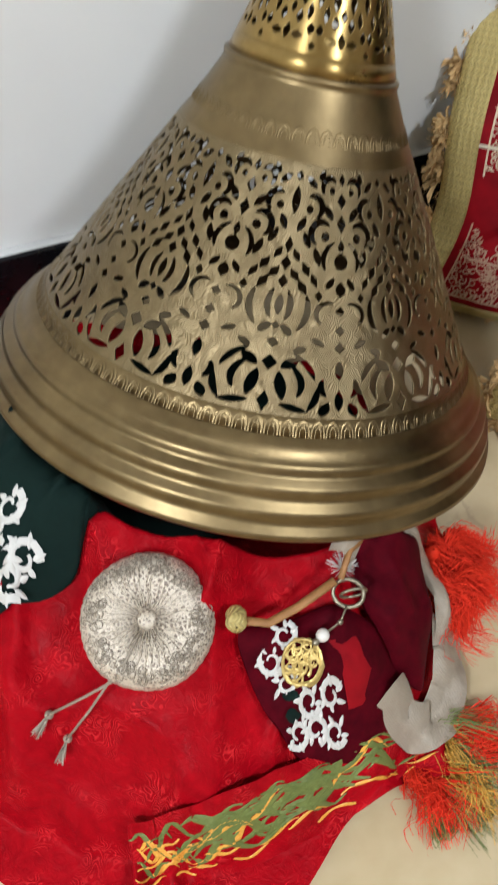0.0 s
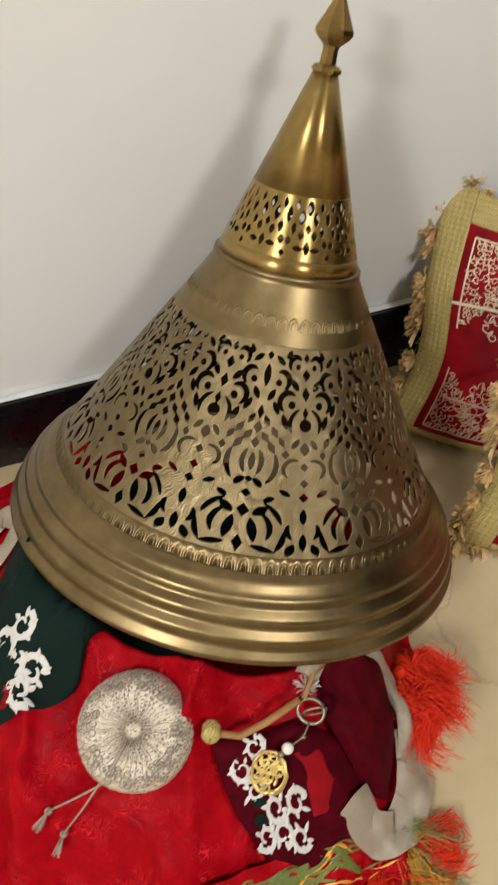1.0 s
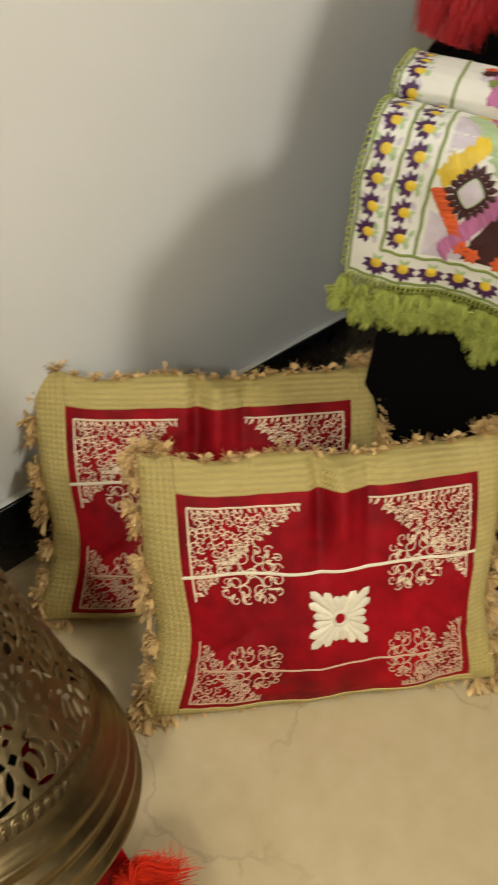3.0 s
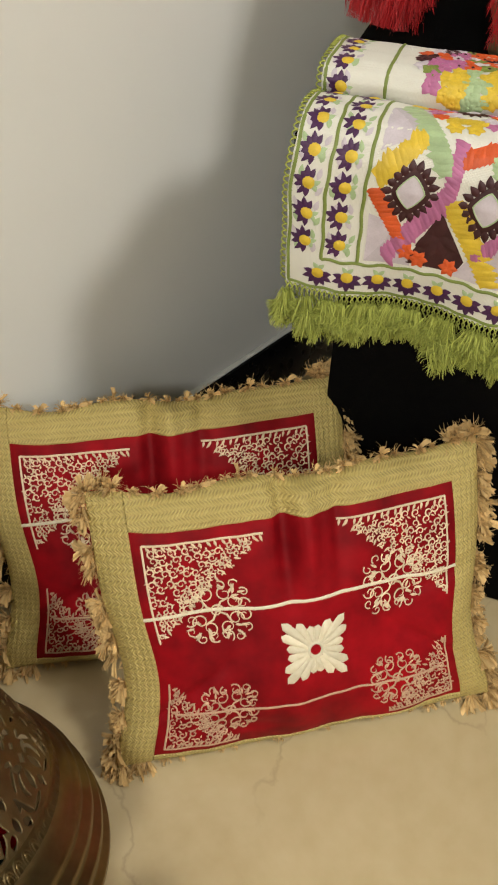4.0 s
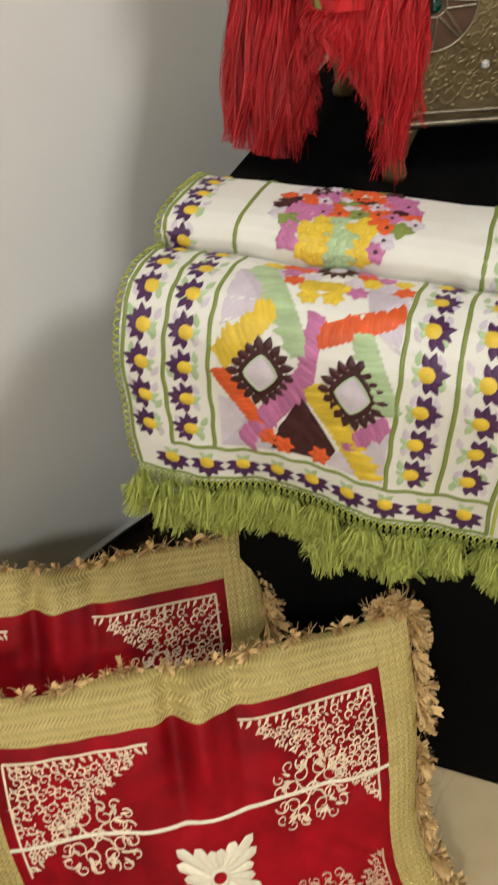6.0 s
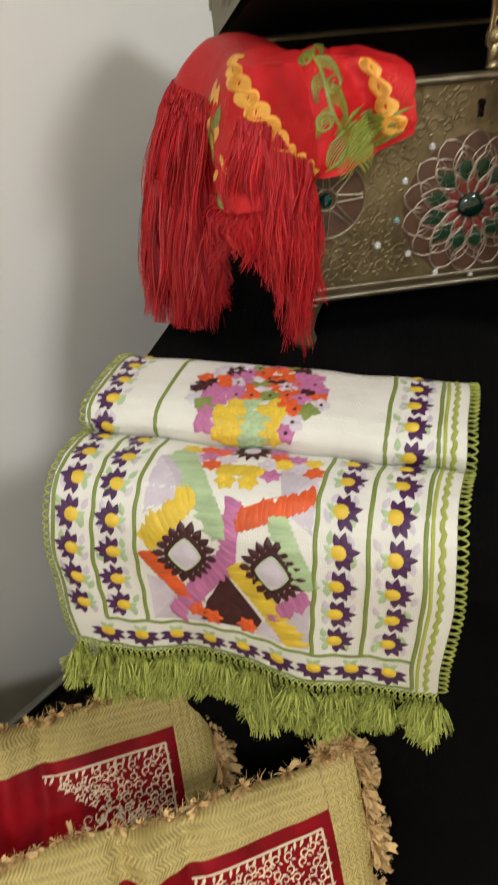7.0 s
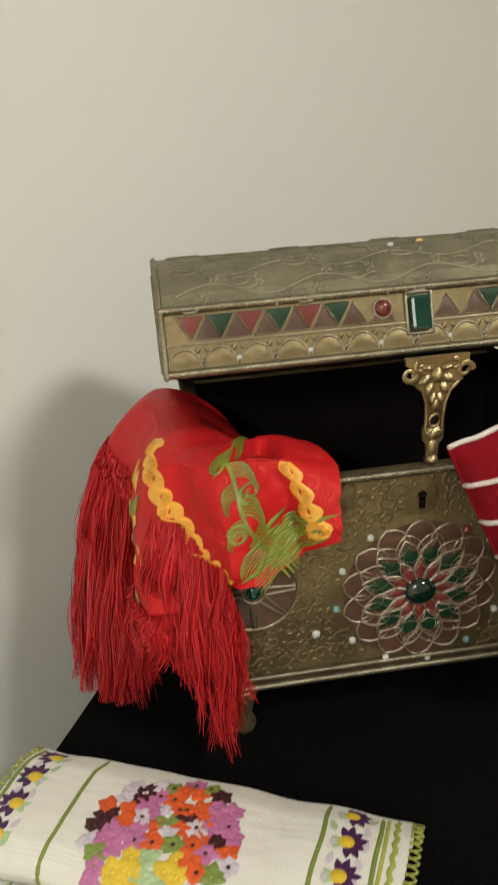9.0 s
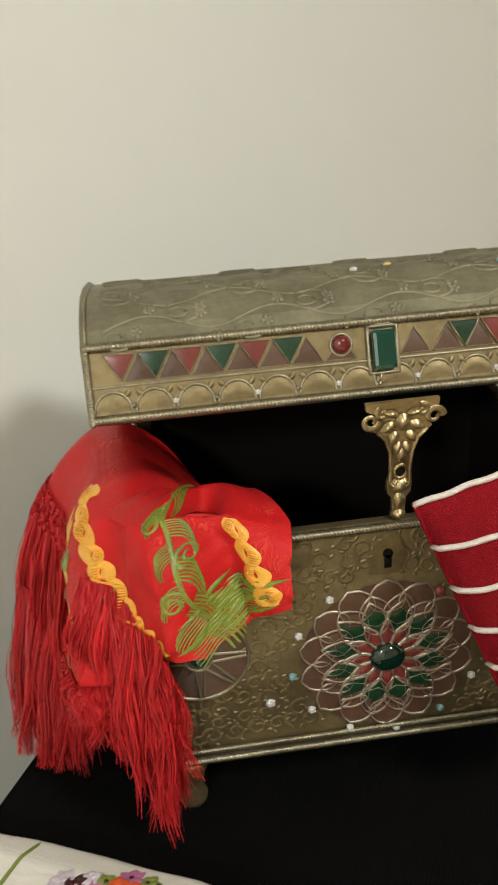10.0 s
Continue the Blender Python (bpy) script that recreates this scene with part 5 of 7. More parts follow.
lid = part("lid", ([lid_pt(x, a, h) for x in (LX0, LX1) for a, h in prof], [(i, i + 1, len(prof) + i + 1, len(prof) + i) for i in range(len(prof) - 1)] + [tuple(range(len(prof) - 1, -1, -1)), tuple(range(len(prof), 2 * len(prof)))]),
           lid_metal, chest, "domed pewter lid with scroll relief, propped open", smooth=False)
# flat dark sheet across the lid's hollow, in place of its shade
part("inner_dark", ([lid_pt(x, a, h) for x in (LX0 + 0.008, LX1 - 0.008) for a, h in [(0.262, -0.001), (0.004, -0.001)]], [(0, 1, 3, 2)]), dark_hollow, lid, smooth=False)
lid_front = Sheet(lambda u, v: lid_pt(u, 0.2688, v))
_pl = [0.0]
for (a, b), (c, d) in zip(prof[1:9], prof[2:10]):
    _pl.append(_pl[-1] + math.hypot(c - a, d - b))


def lid_top_at(u, v):
    i = max(k for k in range(len(_pl) - 1) if _pl[k] <= max(0, min(_pl[-1] - 1e-6, v)))
    f = (v - _pl[i]) / (_pl[i + 1] - _pl[i])
    (a, b), (c, d) = prof[1 + i], prof[2 + i]
    return lid_pt(u, a + (c - a) * f, b + (d - b) * f)


lid_top = Sheet(lid_top_at)
part("front_band", grid(40, 8, lambda u, v: lid_pt(LX0 + 0.001 + u * (LX1 - LX0 - 0.002), 0.2686, 0.002 + 0.046 * v)), pewter, lid, "gilt band along the lid's front")
for z, r in ((0.0485, 0.0032), (0.0030, 0.0032)):
    part("rope_moulding", roped(lid_pt(LX0, 0.2695, z), lid_pt(LX1, 0.2695, z), r, 80), silver_edge, lid)
for x in (LX0, LX1):
    part("rope_moulding", roped(lid_pt(x, 0.2695, 0.0), lid_pt(x, 0.2695, 0.050), 0.0028, 14), silver_edge, lid)
    out = [roped(lid_pt(x, *prof[i]), lid_pt(x, *prof[i + 1]), 0.0024, 6) for i in range(1, len(prof) - 2)]
    part("edge_moulding", merge(*out), silver_edge, lid)
part("beading", lid_front.cord([(LX0 + (LX1 - LX0) * i / 60, 0.0235) for i in range(61)], 0.0018, 0.0012), silver_edge, lid)
n = 7
for side in (0, 1):
    for k in range(n):
        wd = 0.0215
        x = 0.000 + wd * k if not side else CW - wd * k
        sg = 1 if not side else -1
        x0 = x - sg * 0.008
        tri = [(x0, 0.0435), (x0 + sg * wd * 0.92, 0.0435), (x0 + sg * wd * 0.46, 0.0270)]
        tri2 = [(x0 + sg * wd * 0.55, 0.0262), (x0 + sg * wd * 1.0, 0.0420), (x0 + sg * wd * 1.45, 0.0262)]
        if k < n - 1:
            part("triangle_inlay", lid_front.patch(tri, 0.0008, 2), (enamel_red, enamel_green)[k % 2], lid)
            part("wire", lid_front.cord(tri, 0.0013, 0.0022, True), silver_edge, lid)
        part("triangle_inlay", lid_front.patch(tri2, 0.0008, 2), enamel_brown, lid)
        part("wire", lid_front.cord(tri2, 0.0011, 0.0017, True), silver_edge, lid)
for k in range(14):
    x = LX0 + 0.014 + k * 0.0262
    part("scallop", lid_front.patch([(x + 0.0108 * math.cos(t), 0.0085 + 0.0105 * math.sin(t)) for t in [3.14 * i / 9 for i in range(10)]], 0.0009, 2), pewter, lid)
    part("wire", lid_front.cord([(x + 0.0118 * math.cos(t), 0.0075 + 0.0128 * math.sin(t)) for t in [3.14 * i / 14 for i in range(15)]], 0.0020, 0.0017), silver_edge, lid)
    for d in (-0.3, 0.35):
        part("leaf", lid_front.patch(leaf2(x + 0.0131 + 0.004 * d, 0.0215, -1.57 + d * 2.2, 0.0085, 0.0042, 4), 0.0014), pewter, lid)
    g = lid_front.on(x + 0.0131, 0.011, 0.001)
    gem(g.x, g.y, g.z, 0.0022, 0.002, 0.0022, gem_clear if k % 2 else silver_edge, lid, "stone", True)
for x, m in ((CW / 2 - 0.024, gem_red),):
    g = lid_front.on(x, 0.0355, 0.001)
    gem(g.x, g.y, g.z, 0.0062, 0.005, 0.0064, m, lid)
    part("setting", lid_front.cord(disc2(x, 0.0355, 0.0070, 18), 0.0018, 0.002, True), silver_edge, lid)
cx = CW / 2 + 0.003
rect = [(cx - 0.0095, 0.0150), (cx + 0.0095, 0.0150), (cx + 0.0095, 0.0450), (cx - 0.0095, 0.0450)]
part("setting", lid_front.cord([(a, b) for (p, q) in zip(rect, rect[1:] + rect[:1]) for a, b in [(p[0] + (q[0] - p[0]) * i / 5, p[1] + (q[1] - p[1]) * i / 5) for i in range(5)]], 0.003, 0.0035, True), silver_edge, lid)
bm = box_bm((-0.0078, -0.0132, -0.005), (0.0078, 0.0132, 0.005), 0.0028, 2)
o, nrm = lid_front.local(cx, 0.030)
bm.transform(Matrix.Translation(o + nrm * 0.002) @ nrm.to_track_quat("Z", "Y").to_matrix().to_4x4())
part("large_stone", bm, gem_green, lid, "large rectangular green stone", smooth=False)
rel = []
# wandering vines with long open curls and small four-petalled flowers
for row in range(4):
    y0 = 0.013 + 0.0235 * row
    vine = lambda x: y0 + 0.007 * math.sin(x * 75 + row * 2.1)
    rel.append(lid_top.cord([(LX0 + 0.012 + (LX1 - LX0 - 0.024) * i / 110, vine(LX0 + 0.012 + (LX1 - LX0 - 0.024) * i / 110)) for i in range(111)], 0.0019, 0.0015))
    for k in range(9):
        x = LX0 + 0.020 + 0.042 * k
        if x > LX1 - 0.022:
            continue
        sgn = 1 if (k + row) % 2 else -1
        rel.append(lid_top.cord([(x + 0.014 * (1 - 0.75 * i / 18) * math.cos(0.4 + sgn * 0.36 * i), vine(x) + sgn * 0.010 + 0.011 * (1 - 0.75 * i / 18) * math.sin(0.4 + sgn * 0.36 * i)) for i in range(19)], 0.0019, 0.0015, taper=lambda t: 1.2 - 0.5 * t))
        for fx, fy in ((x + 0.022, vine(x + 0.022) - sgn * 0.007), (x + 0.013, vine(x + 0.013) + sgn * 0.012)):
            for j in range(5):
                rel.append(lid_top.patch(leaf2(fx, fy, j * 1.256 + k, 0.0052, 0.0040, 3), 0.0014))
tagged(part("scroll_relief", merge(*rel), lid_metal, lid, "raised scrolls and small flowers"), kind="stuff")
for x, y, m in ((0.165, 0.055, gem_clear), (0.190, 0.060, fringe_gold), (0.265, 0.045, gem_blue), (CW - 0.02, 0.05, gem_red)):
    g = lid_top.on(x, y, 0.001)
    gem(g.x, g.y, g.z, 0.0030, 0.002, 0.002, m, lid, "stone")
side_sheet = Sheet(lambda u, v: lid_pt(LX0 - 0.0004, u, v))
sd = []
for k in range(40):
    a, h = frng.uniform(0.015, 0.25), frng.uniform(0.012, 0.095)
    top = np.interp(-a, [-p[0] for p in prof[1:]], [p[1] for p in prof[1:]])
    if h < top - 0.012:
        sd.append(([v + Vector((-0.0012, 0, 0)) for v in spiral(side_sheet, a, h, 0.009, 1.0, frng.random() * 6.28, 1, 0.0018)[0]], spiral(side_sheet, a, h, 0.009, 1.0, 0, 1, 0.0018)[1]))
tagged(part("scroll_relief", merge(*sd), silver_edge, lid, "raised scrolls on the lid's end"), kind="stuff")

# hasp
hx, hy = CW / 2 + 0.008, 0.004
hasp_out = [(-0.024, 0.004), (0.024, 0.004), (0.0235, -0.001), (0.017, -0.004), (0.0165, -0.011), (0.020, -0.015), (0.015, -0.018), (0.011, -0.022), (0.0078, -0.030), (0.007, -0.040), (0.0065, -0.050), (0.0085, -0.056),
            (0.008, -0.064), (0.005, -0.068), (0.0045, -0.078), (0.0055, -0.082), (0.000, -0.086)]
hasp_out = hasp_out + [(-a, b) for a, b in hasp_out[-2:1:-1]] 
HZ = 0.2765
hsheet = Sheet(lambda u, v: Vector((hx + u, 0.008 - 0.006 - 0.004 * math.sin((v + 0.04) * 30), HZ + v)))
bm = bmesh.new()
fv = [bm.verts.new(hsheet.at(u, v)) for u, v in hasp_out]
fc = bm.faces.new(fv)
ex = bmesh.ops.extrude_face_region(bm, geom=[fc])
for v in [g for g in ex["geom"] if isinstance(g, bmesh.types.BMVert)]:
    v.co.y -= 0.004
bmesh.ops.triangulate(bm, faces=bm.faces[:])
bmesh.ops.recalc_face_normals(bm, faces=bm.faces[:])
hasp = part("hasp", bm, hasp_brass, chest, "ornate cast brass hasp hanging from the lid", smooth=False)
hs2 = Sheet(lambda u, v: hsheet.at(u, v) + Vector((0, -0.0042, 0)))
orn = []
for sx in (-1, 1):
    orn += [spiral(hs2, sx * 0.0205, -0.008, 0.0062, 1.2, 0, sx, 0.0030), spiral(hs2, sx * 0.013, -0.003, 0.0042, 1.1, 2, -sx, 0.0026)]
    for x, y, a, l, w in ((0.004, -0.010, -0.5, 0.013, 0.0075), (0.003, -0.016, -1.0, 0.012, 0.007), (0.002, -0.005, 0.25, 0.012, 0.006), (0.0015, -0.024, -1.25, 0.011, 0.006), (0.001, -0.052, -0.9, 0.009, 0.005), (0.001, -0.060, 0.7, 0.008, 0.005)):
        orn.append(hs2.patch(leaf2(sx * x, y, a if sx > 0 else 3.1416 - a, l, w, 6), 0.0034, 3))
    orn.append(hs2.cord([(sx * q, y) for q, y in ((0.0165, -0.016), (0.0105, -0.022), (0.0072, -0.032), (0.0062, -0.046), (0.0068, -0.054))], 0.0028, 0.0026))
orn += [hs2.patch(disc2(0, -0.010, 0.0050, 12, 0.0065), 0.0048, 3), hs2.patch(disc2(0, -0.034, 0.0036, 10, 0.0060), 0.0030, 3), hs2.cord(disc2(0, -0.047, 0.0042, 14, 0.0052), 0.0022, 0.0026, True), hs2.patch(disc2(0, -0.058, 0.0068, 14, 0.0060), 0.0044, 3),
        hs2.patch(disc2(0, -0.070, 0.0042, 10, 0.0070), 0.0030, 3), hs2.patch(disc2(0, -0.081, 0.0048, 10, 0.0040), 0.0036, 3)]
part("casting", merge(*orn), hasp_brass, hasp)
# dark patch on the solid stem, for the shaded hole
part("opening", hs2.patch(disc2(0, -0.047, 0.0032, 12, 0.0042), 0.0004), dark_hollow, hasp)

# ---- striped cushion hanging out of the chest ----
stripe_red = mat("striped_red", (0.27, 0.004, 0.012), 0.8, base2=(0.19, 0.003, 0.008), spec=0.15, scale=30, weave=0.7, wscale=4200, bdist=0.0008)
cord_white = mat("white_cord", (0.78, 0.72, 0.68), 0.7, base2=(0.6, 0.52, 0.5), scale=200, bump=0.5, bscale=900, bdist=0.0006)
STR = upright((0.866, 0.551, 1.007), (0.80, -0.18, 0.36), (-0.58, 0.22, 0.74))
bag = thing("striped_cushion", STR, "small red cushion with white cord stripes in the chest", "cushion")


def bag_at(a, b):
    x, y = (a / 0.20) * 2 - 1, (b / -0.20) * 2 - 1
    t = max(0, (1 - abs(x) ** 3) * (1 - abs(y) ** 3)) ** 0.5
    return Vector((a, -0.022 * t - 0.0015 * noise.noise(Vector((a * 30, b * 30, 2))), b))


part("body", merge(grid(40, 40, lambda u, v: bag_at(u * 0.20, -0.20 + v * 0.20)), grid(24, 24, lambda u, v: Vector((u * 0.20, -bag_at(u * 0.20, -0.20 + v * 0.20).y * 0.7, -0.20 + v * 0.20)))), stripe_red, bag)
bs = Sheet(bag_at)
for k in range(6):
    b = -0.001 - 0.0315 * k
    part("cord", tube([bs.on(0.200 * i / 50, b + 0.0004 * math.sin(i * 0.9), 0.001) for i in range(51)], 0.0026, 5, flat=0.8), cord_white, bag)
cord2 = tube([bs.on(0.0, -0.2 * i / 30, 0.0) for i in range(31)], 0.002, 5)
part("piping", cord2, stripe_red, bag)


# ---- white card standing in the chest behind the striped cushion
card = thing("folded_card", Matrix.Identity(4), "white folded card standing in the chest behind a cushion", "card")
card_white = mat("card_white", (0.74, 0.73, 0.70), 0.6, base2=(0.66, 0.64, 0.60), scale=20, bump=0.2, bscale=300, bdist=0.0006)


def card_leaf(shift, lean):
    """One leaf of the card: its near edge slants from the raised corner down to the chest's floor."""
    def at(u, v):
        z = 0.797 + 0.236 * v
        near = 0.998 - 0.034 * max(0.0, (v - 0.80) / 0.16) if v < 0.96 else 0.964 + 0.9 * (v - 0.96)
        x = near + (1.010 - near) * u
        return Vector((x, 0.625 + shift + lean * v + 0.010 * u * u, z + 0.010 * u * v))
    front, rear = grid(8, 26, at), grid(8, 26, lambda u, v: at(u, v) + Vector((0, 0.0016, 0)))
    return merge(front, (rear[0], [tuple(reversed(q)) for q in rear[1]]))


part("leaf", card_leaf(0.0, 0.012), card_white, card)
part("leaf", card_leaf(0.026, -0.012), card_white, card)

# ---- red fringed scarf over the chest's corner ----
scarf_red = mat("scarf_red", (0.58, 0.018, 0.020), 0.42, base2=(0.42, 0.008, 0.010), scale=10, sheen=0.05, spec=0.15, weave=0.3, wscale=5000, bdist=0.0005)
scarf_gold = mat("scarf_gold", (0.86, 0.50, 0.07), 0.32, base2=(0.64, 0.24, 0.02), scale=60, bump=0.4, bscale=700, bdist=0.0006, island=0.15)
scarf_green = mat("scarf_green", (0.26, 0.31, 0.040), 0.40, base2=(0.12, 0.13, 0.018), scale=60, bump=0.4, bscale=700, bdist=0.0006, island=0.15)
fringe_red = mat("fringe_red", (0.60, 0.013, 0.018), 0.55, base2=(0.38, 0.006, 0.010), scale=30, island=0.3)
jacquard(scarf_red, (0.62, 0.05, 0.030), 22, 80)
scarf = thing("scarf", Matrix.Identity(4), "red scarf with gold and green pattern and long fringe over chest", "scarf")
RIM = [(0.790, 0.578, 0.990), (0.755, 0.576, 0.999), (0.722, 0.575, 1.004), (0.698, 0.571, 1.003), (0.680, 0.577, 0.999), (0.668, 0.600, 0.996), (0.660, 0.640, 0.996), (0.655, 0.690, 0.996), (0.655, 0.740, 0.996), (0.662, 0.780, 0.992)]
LOW = [(0.782, 0.553, 0.945), (0.757, 0.549, 0.926), (0.728, 0.545, 0.920), (0.702, 0.541, 0.917), (0.676, 0.548, 0.890), (0.650, 0.580, 0.885), (0.624, 0.625, 0.880), (0.606, 0.675, 0.875), (0.596, 0.722, 0.880), (0.602, 0.770, 0.885)]


def lerp_list(pts, f):
    q = max(0, min(len(pts) - 1.0001, f * (len(pts) - 1)))
    i = int(q)
    g = q - i
    g = g * g * (3 - 2 * g) * 0.4 + g * 0.6
    a, b = pts[i], pts[i + 1]
    return a + (b - a) * g if not isinstance(a, tuple) else tuple(x + (y - x) * g for x, y in zip(a, b))


def scarf_at(u, v):
    """u runs round the chest's corner, v from inside the chest over its edge and down."""
    r, w0 = Vector(lerp_list(RIM, u)), Vector(lerp_list(LOW, u))
    n = noise.noise
    if v < 0.35:
        w = (0.35 - v) / 0.35
        p = r + (Vector((0.752, 0.680, 0.985)) - r) * w * 0.9
        notch = -0.020 * math.exp(-((u - 0.20) / 0.05) ** 2) * math.sin(min(1, w * 2) * 3.14)
        p.z += 0.012 * math.sin(w * 3.14) - 0.030 * w * w + notch + 0.010 * n(Vector((u * 10, v * 7, 1))) * w
        return p
    w = (v - 0.35) / 0.65
    wh = math.sin(min(1, w) * 1.5708) ** 0.85
    p = Vector((r.x + (w0.x - r.x) * wh, r.y + (w0.y - r.y) * wh, r.z + (w0.z - r.z) * w ** 1.25))
    d = Vector((p.x - 0.76, p.y - 0.68, 0)).normalized()
    crease = 0.014 * math.sin(u * 21 + 0.8 + 1.5 * w) + 0.014 * n(Vector((u * 6, w * 2.2, 3.1))) + 0.004 * n(Vector((u * 20, w * 8, 7.7)))
    fold = -0.012 * math.exp(-((u - 0.20 + 0.10 * w) / 0.028) ** 2) * (1 - 0.6 * w)
    return p + d * ((crease + fold) * (0.25 + 0.75 * w))


sf = Sheet(scarf_at)
cl = grid(100, 70, lambda u, v: scarf_at(u, v))
inn = ([p + (Vector((0.752, 0.680, 0.93)) - p).normalized() * 0.002 for p in cl[0]], [tuple(reversed(q)) for q in cl[1]])
part("cloth", merge(cl, inn), scarf_red, scarf, "glossy red woven cloth")


def scarf_patch(u, v, ang, lu, wd, h=0.0012):
    """A leaf in true size on the scarf: u is scaled so that shapes keep their form."""
    o = leaf2(0, 0, ang, lu, wd, 5)
    return sf.patch([(u + a / 0.30, v + b / 0.20) for a, b in o], h)


def twist_band(p, q, n, size, name):
    """Two flat strands that wind round one another, with short stitches across them."""
    a = math.atan2((q[1] - p[1]) * 0.20, (q[0] - p[0]) * 0.30)
    ex, ey = -math.sin(a) / 0.3, math.cos(a) / 0.2

    def at(t, off):
        return p[0] + (q[0] - p[0]) * t + ex * off, p[1] + (q[1] - p[1]) * t + ey * off
    turns = n * 0.5
    out = []
    for sgn in (1, -1):
        out.append(sf.cord([at(i / 90, sgn * size * 0.36 * math.sin(math.pi * turns * i / 90)) for i in range(91)], size * 2.0, 0.0014 + 0.0004 * sgn))
    for i in range(n * 5):
        t = (i + 0.5) / (n * 5)
        sgn = 1 if math.sin(math.pi * turns * t) * (1 if int(turns * t) % 2 else -1) > 0 else -1
        u, v = at(t, sgn * size * 0.36 * math.sin(math.pi * turns * t) - size * 0.26)
        out.append(scarf_patch(u, v, a + 1.57 - 0.35, size * 0.56, size * 0.15, 0.0026))
    tagged(part(name, merge(*out), scarf_gold, scarf), kind="stuff")


twist_band((0.685, 0.355), (0.615, 0.44), 4, 0.0155, "gold_band")
twist_band((0.615, 0.44), (0.350, 0.985), 17, 0.0180, "gold_band")
twist_band((0.13, 0.38), (0.05, 0.92), 8, 0.015, "gold_band")
srng = random.Random(8)


def combed(u, v, ang, bend, length, width, n=7):
    """A broad curled leaf of parallel floss strokes with gaps of red between them."""
    out = []
    for k in range(n):
        t = k / (n - 1)
        reach = length * (0.55 + 0.45 * math.sin(math.pi * (0.25 + 0.6 * t)))
        off = width * (t - 0.5)
        pts = []
        for i in range(9):
            q = i / 8
            b = ang + bend * q
            x = off * math.cos(ang + 1.57) + reach * q * math.cos((ang + b) / 2)
            y = off * math.sin(ang + 1.57) + reach * q * math.sin((ang + b) / 2)
            pts.append((u + x / 0.30, v + y / 0.20))
        out.append(sf.cord(pts, width / n * 3.3, 0.0011, taper=lambda t: 1.15 - 0.75 * t))
    return merge(*out)


# climbing acanthus: a bent stem, broad combed leaves on both sides, fullest at the hem
stem = [(0.34 - 0.035 * math.sin(5.5 * t) - 0.21 * t * t, 0.12 + 0.84 * t) for t in [i / 40 for i in range(41)]]
part("green_scroll", sf.cord(stem, 0.011, 0.0013), scarf_green, scarf)
for k, ang, bend, ln, wd in ((4, 3.0, -1.6, 0.030, 0.014), (9, 0.1, 1.7, 0.024, 0.013), (13, 3.1, -1.8, 0.034, 0.016), (18, 0.2, 1.8, 0.026, 0.014), (22, 2.9, -1.5, 0.034, 0.017),
                             (27, 0.0, 1.6, 0.028, 0.015), (30, 2.6, -1.0, 0.036, 0.018), (34, 0.3, 1.0, 0.030, 0.018), (36, 2.5, -0.6, 0.038, 0.020), (39, 3.3, 0.5, 0.040, 0.022), (39, 0.2, 0.4, 0.030, 0.018)):
    u, v = stem[k]
    tagged(part("green_leaf", combed(u, v, ang, bend, ln, wd), scarf_green, scarf), kind="stuff")
for k in (11, 20, 29):
    u, v = stem[k]
    sgn = 1 if k % 2 else -1
    part("green_scroll", sf.cord([(u + sgn * 0.035 + 0.011 * (1 - 0.75 * i / 18) * math.cos(sgn * i * 0.5 + k) / 0.3, v + 0.011 * (1 - 0.75 * i / 18) * math.sin(sgn * i * 0.5 + k) / 0.2) for i in range(19)], 0.014, 0.0013, taper=lambda t: 1.2 - 0.6 * t), scarf_green, scarf)
for k in range(46):
    u, v = 0.07 + 0.17 * srng.random(), 0.76 + 0.20 * srng.random()
    part("green_leaf", scarf_patch(u, v, srng.uniform(0.1, 0.6) + (3.14 if k % 3 else 0), srng.uniform(0.014, 0.028), srng.uniform(0.0034, 0.0060), 0.0012), scarf_green, scarf)
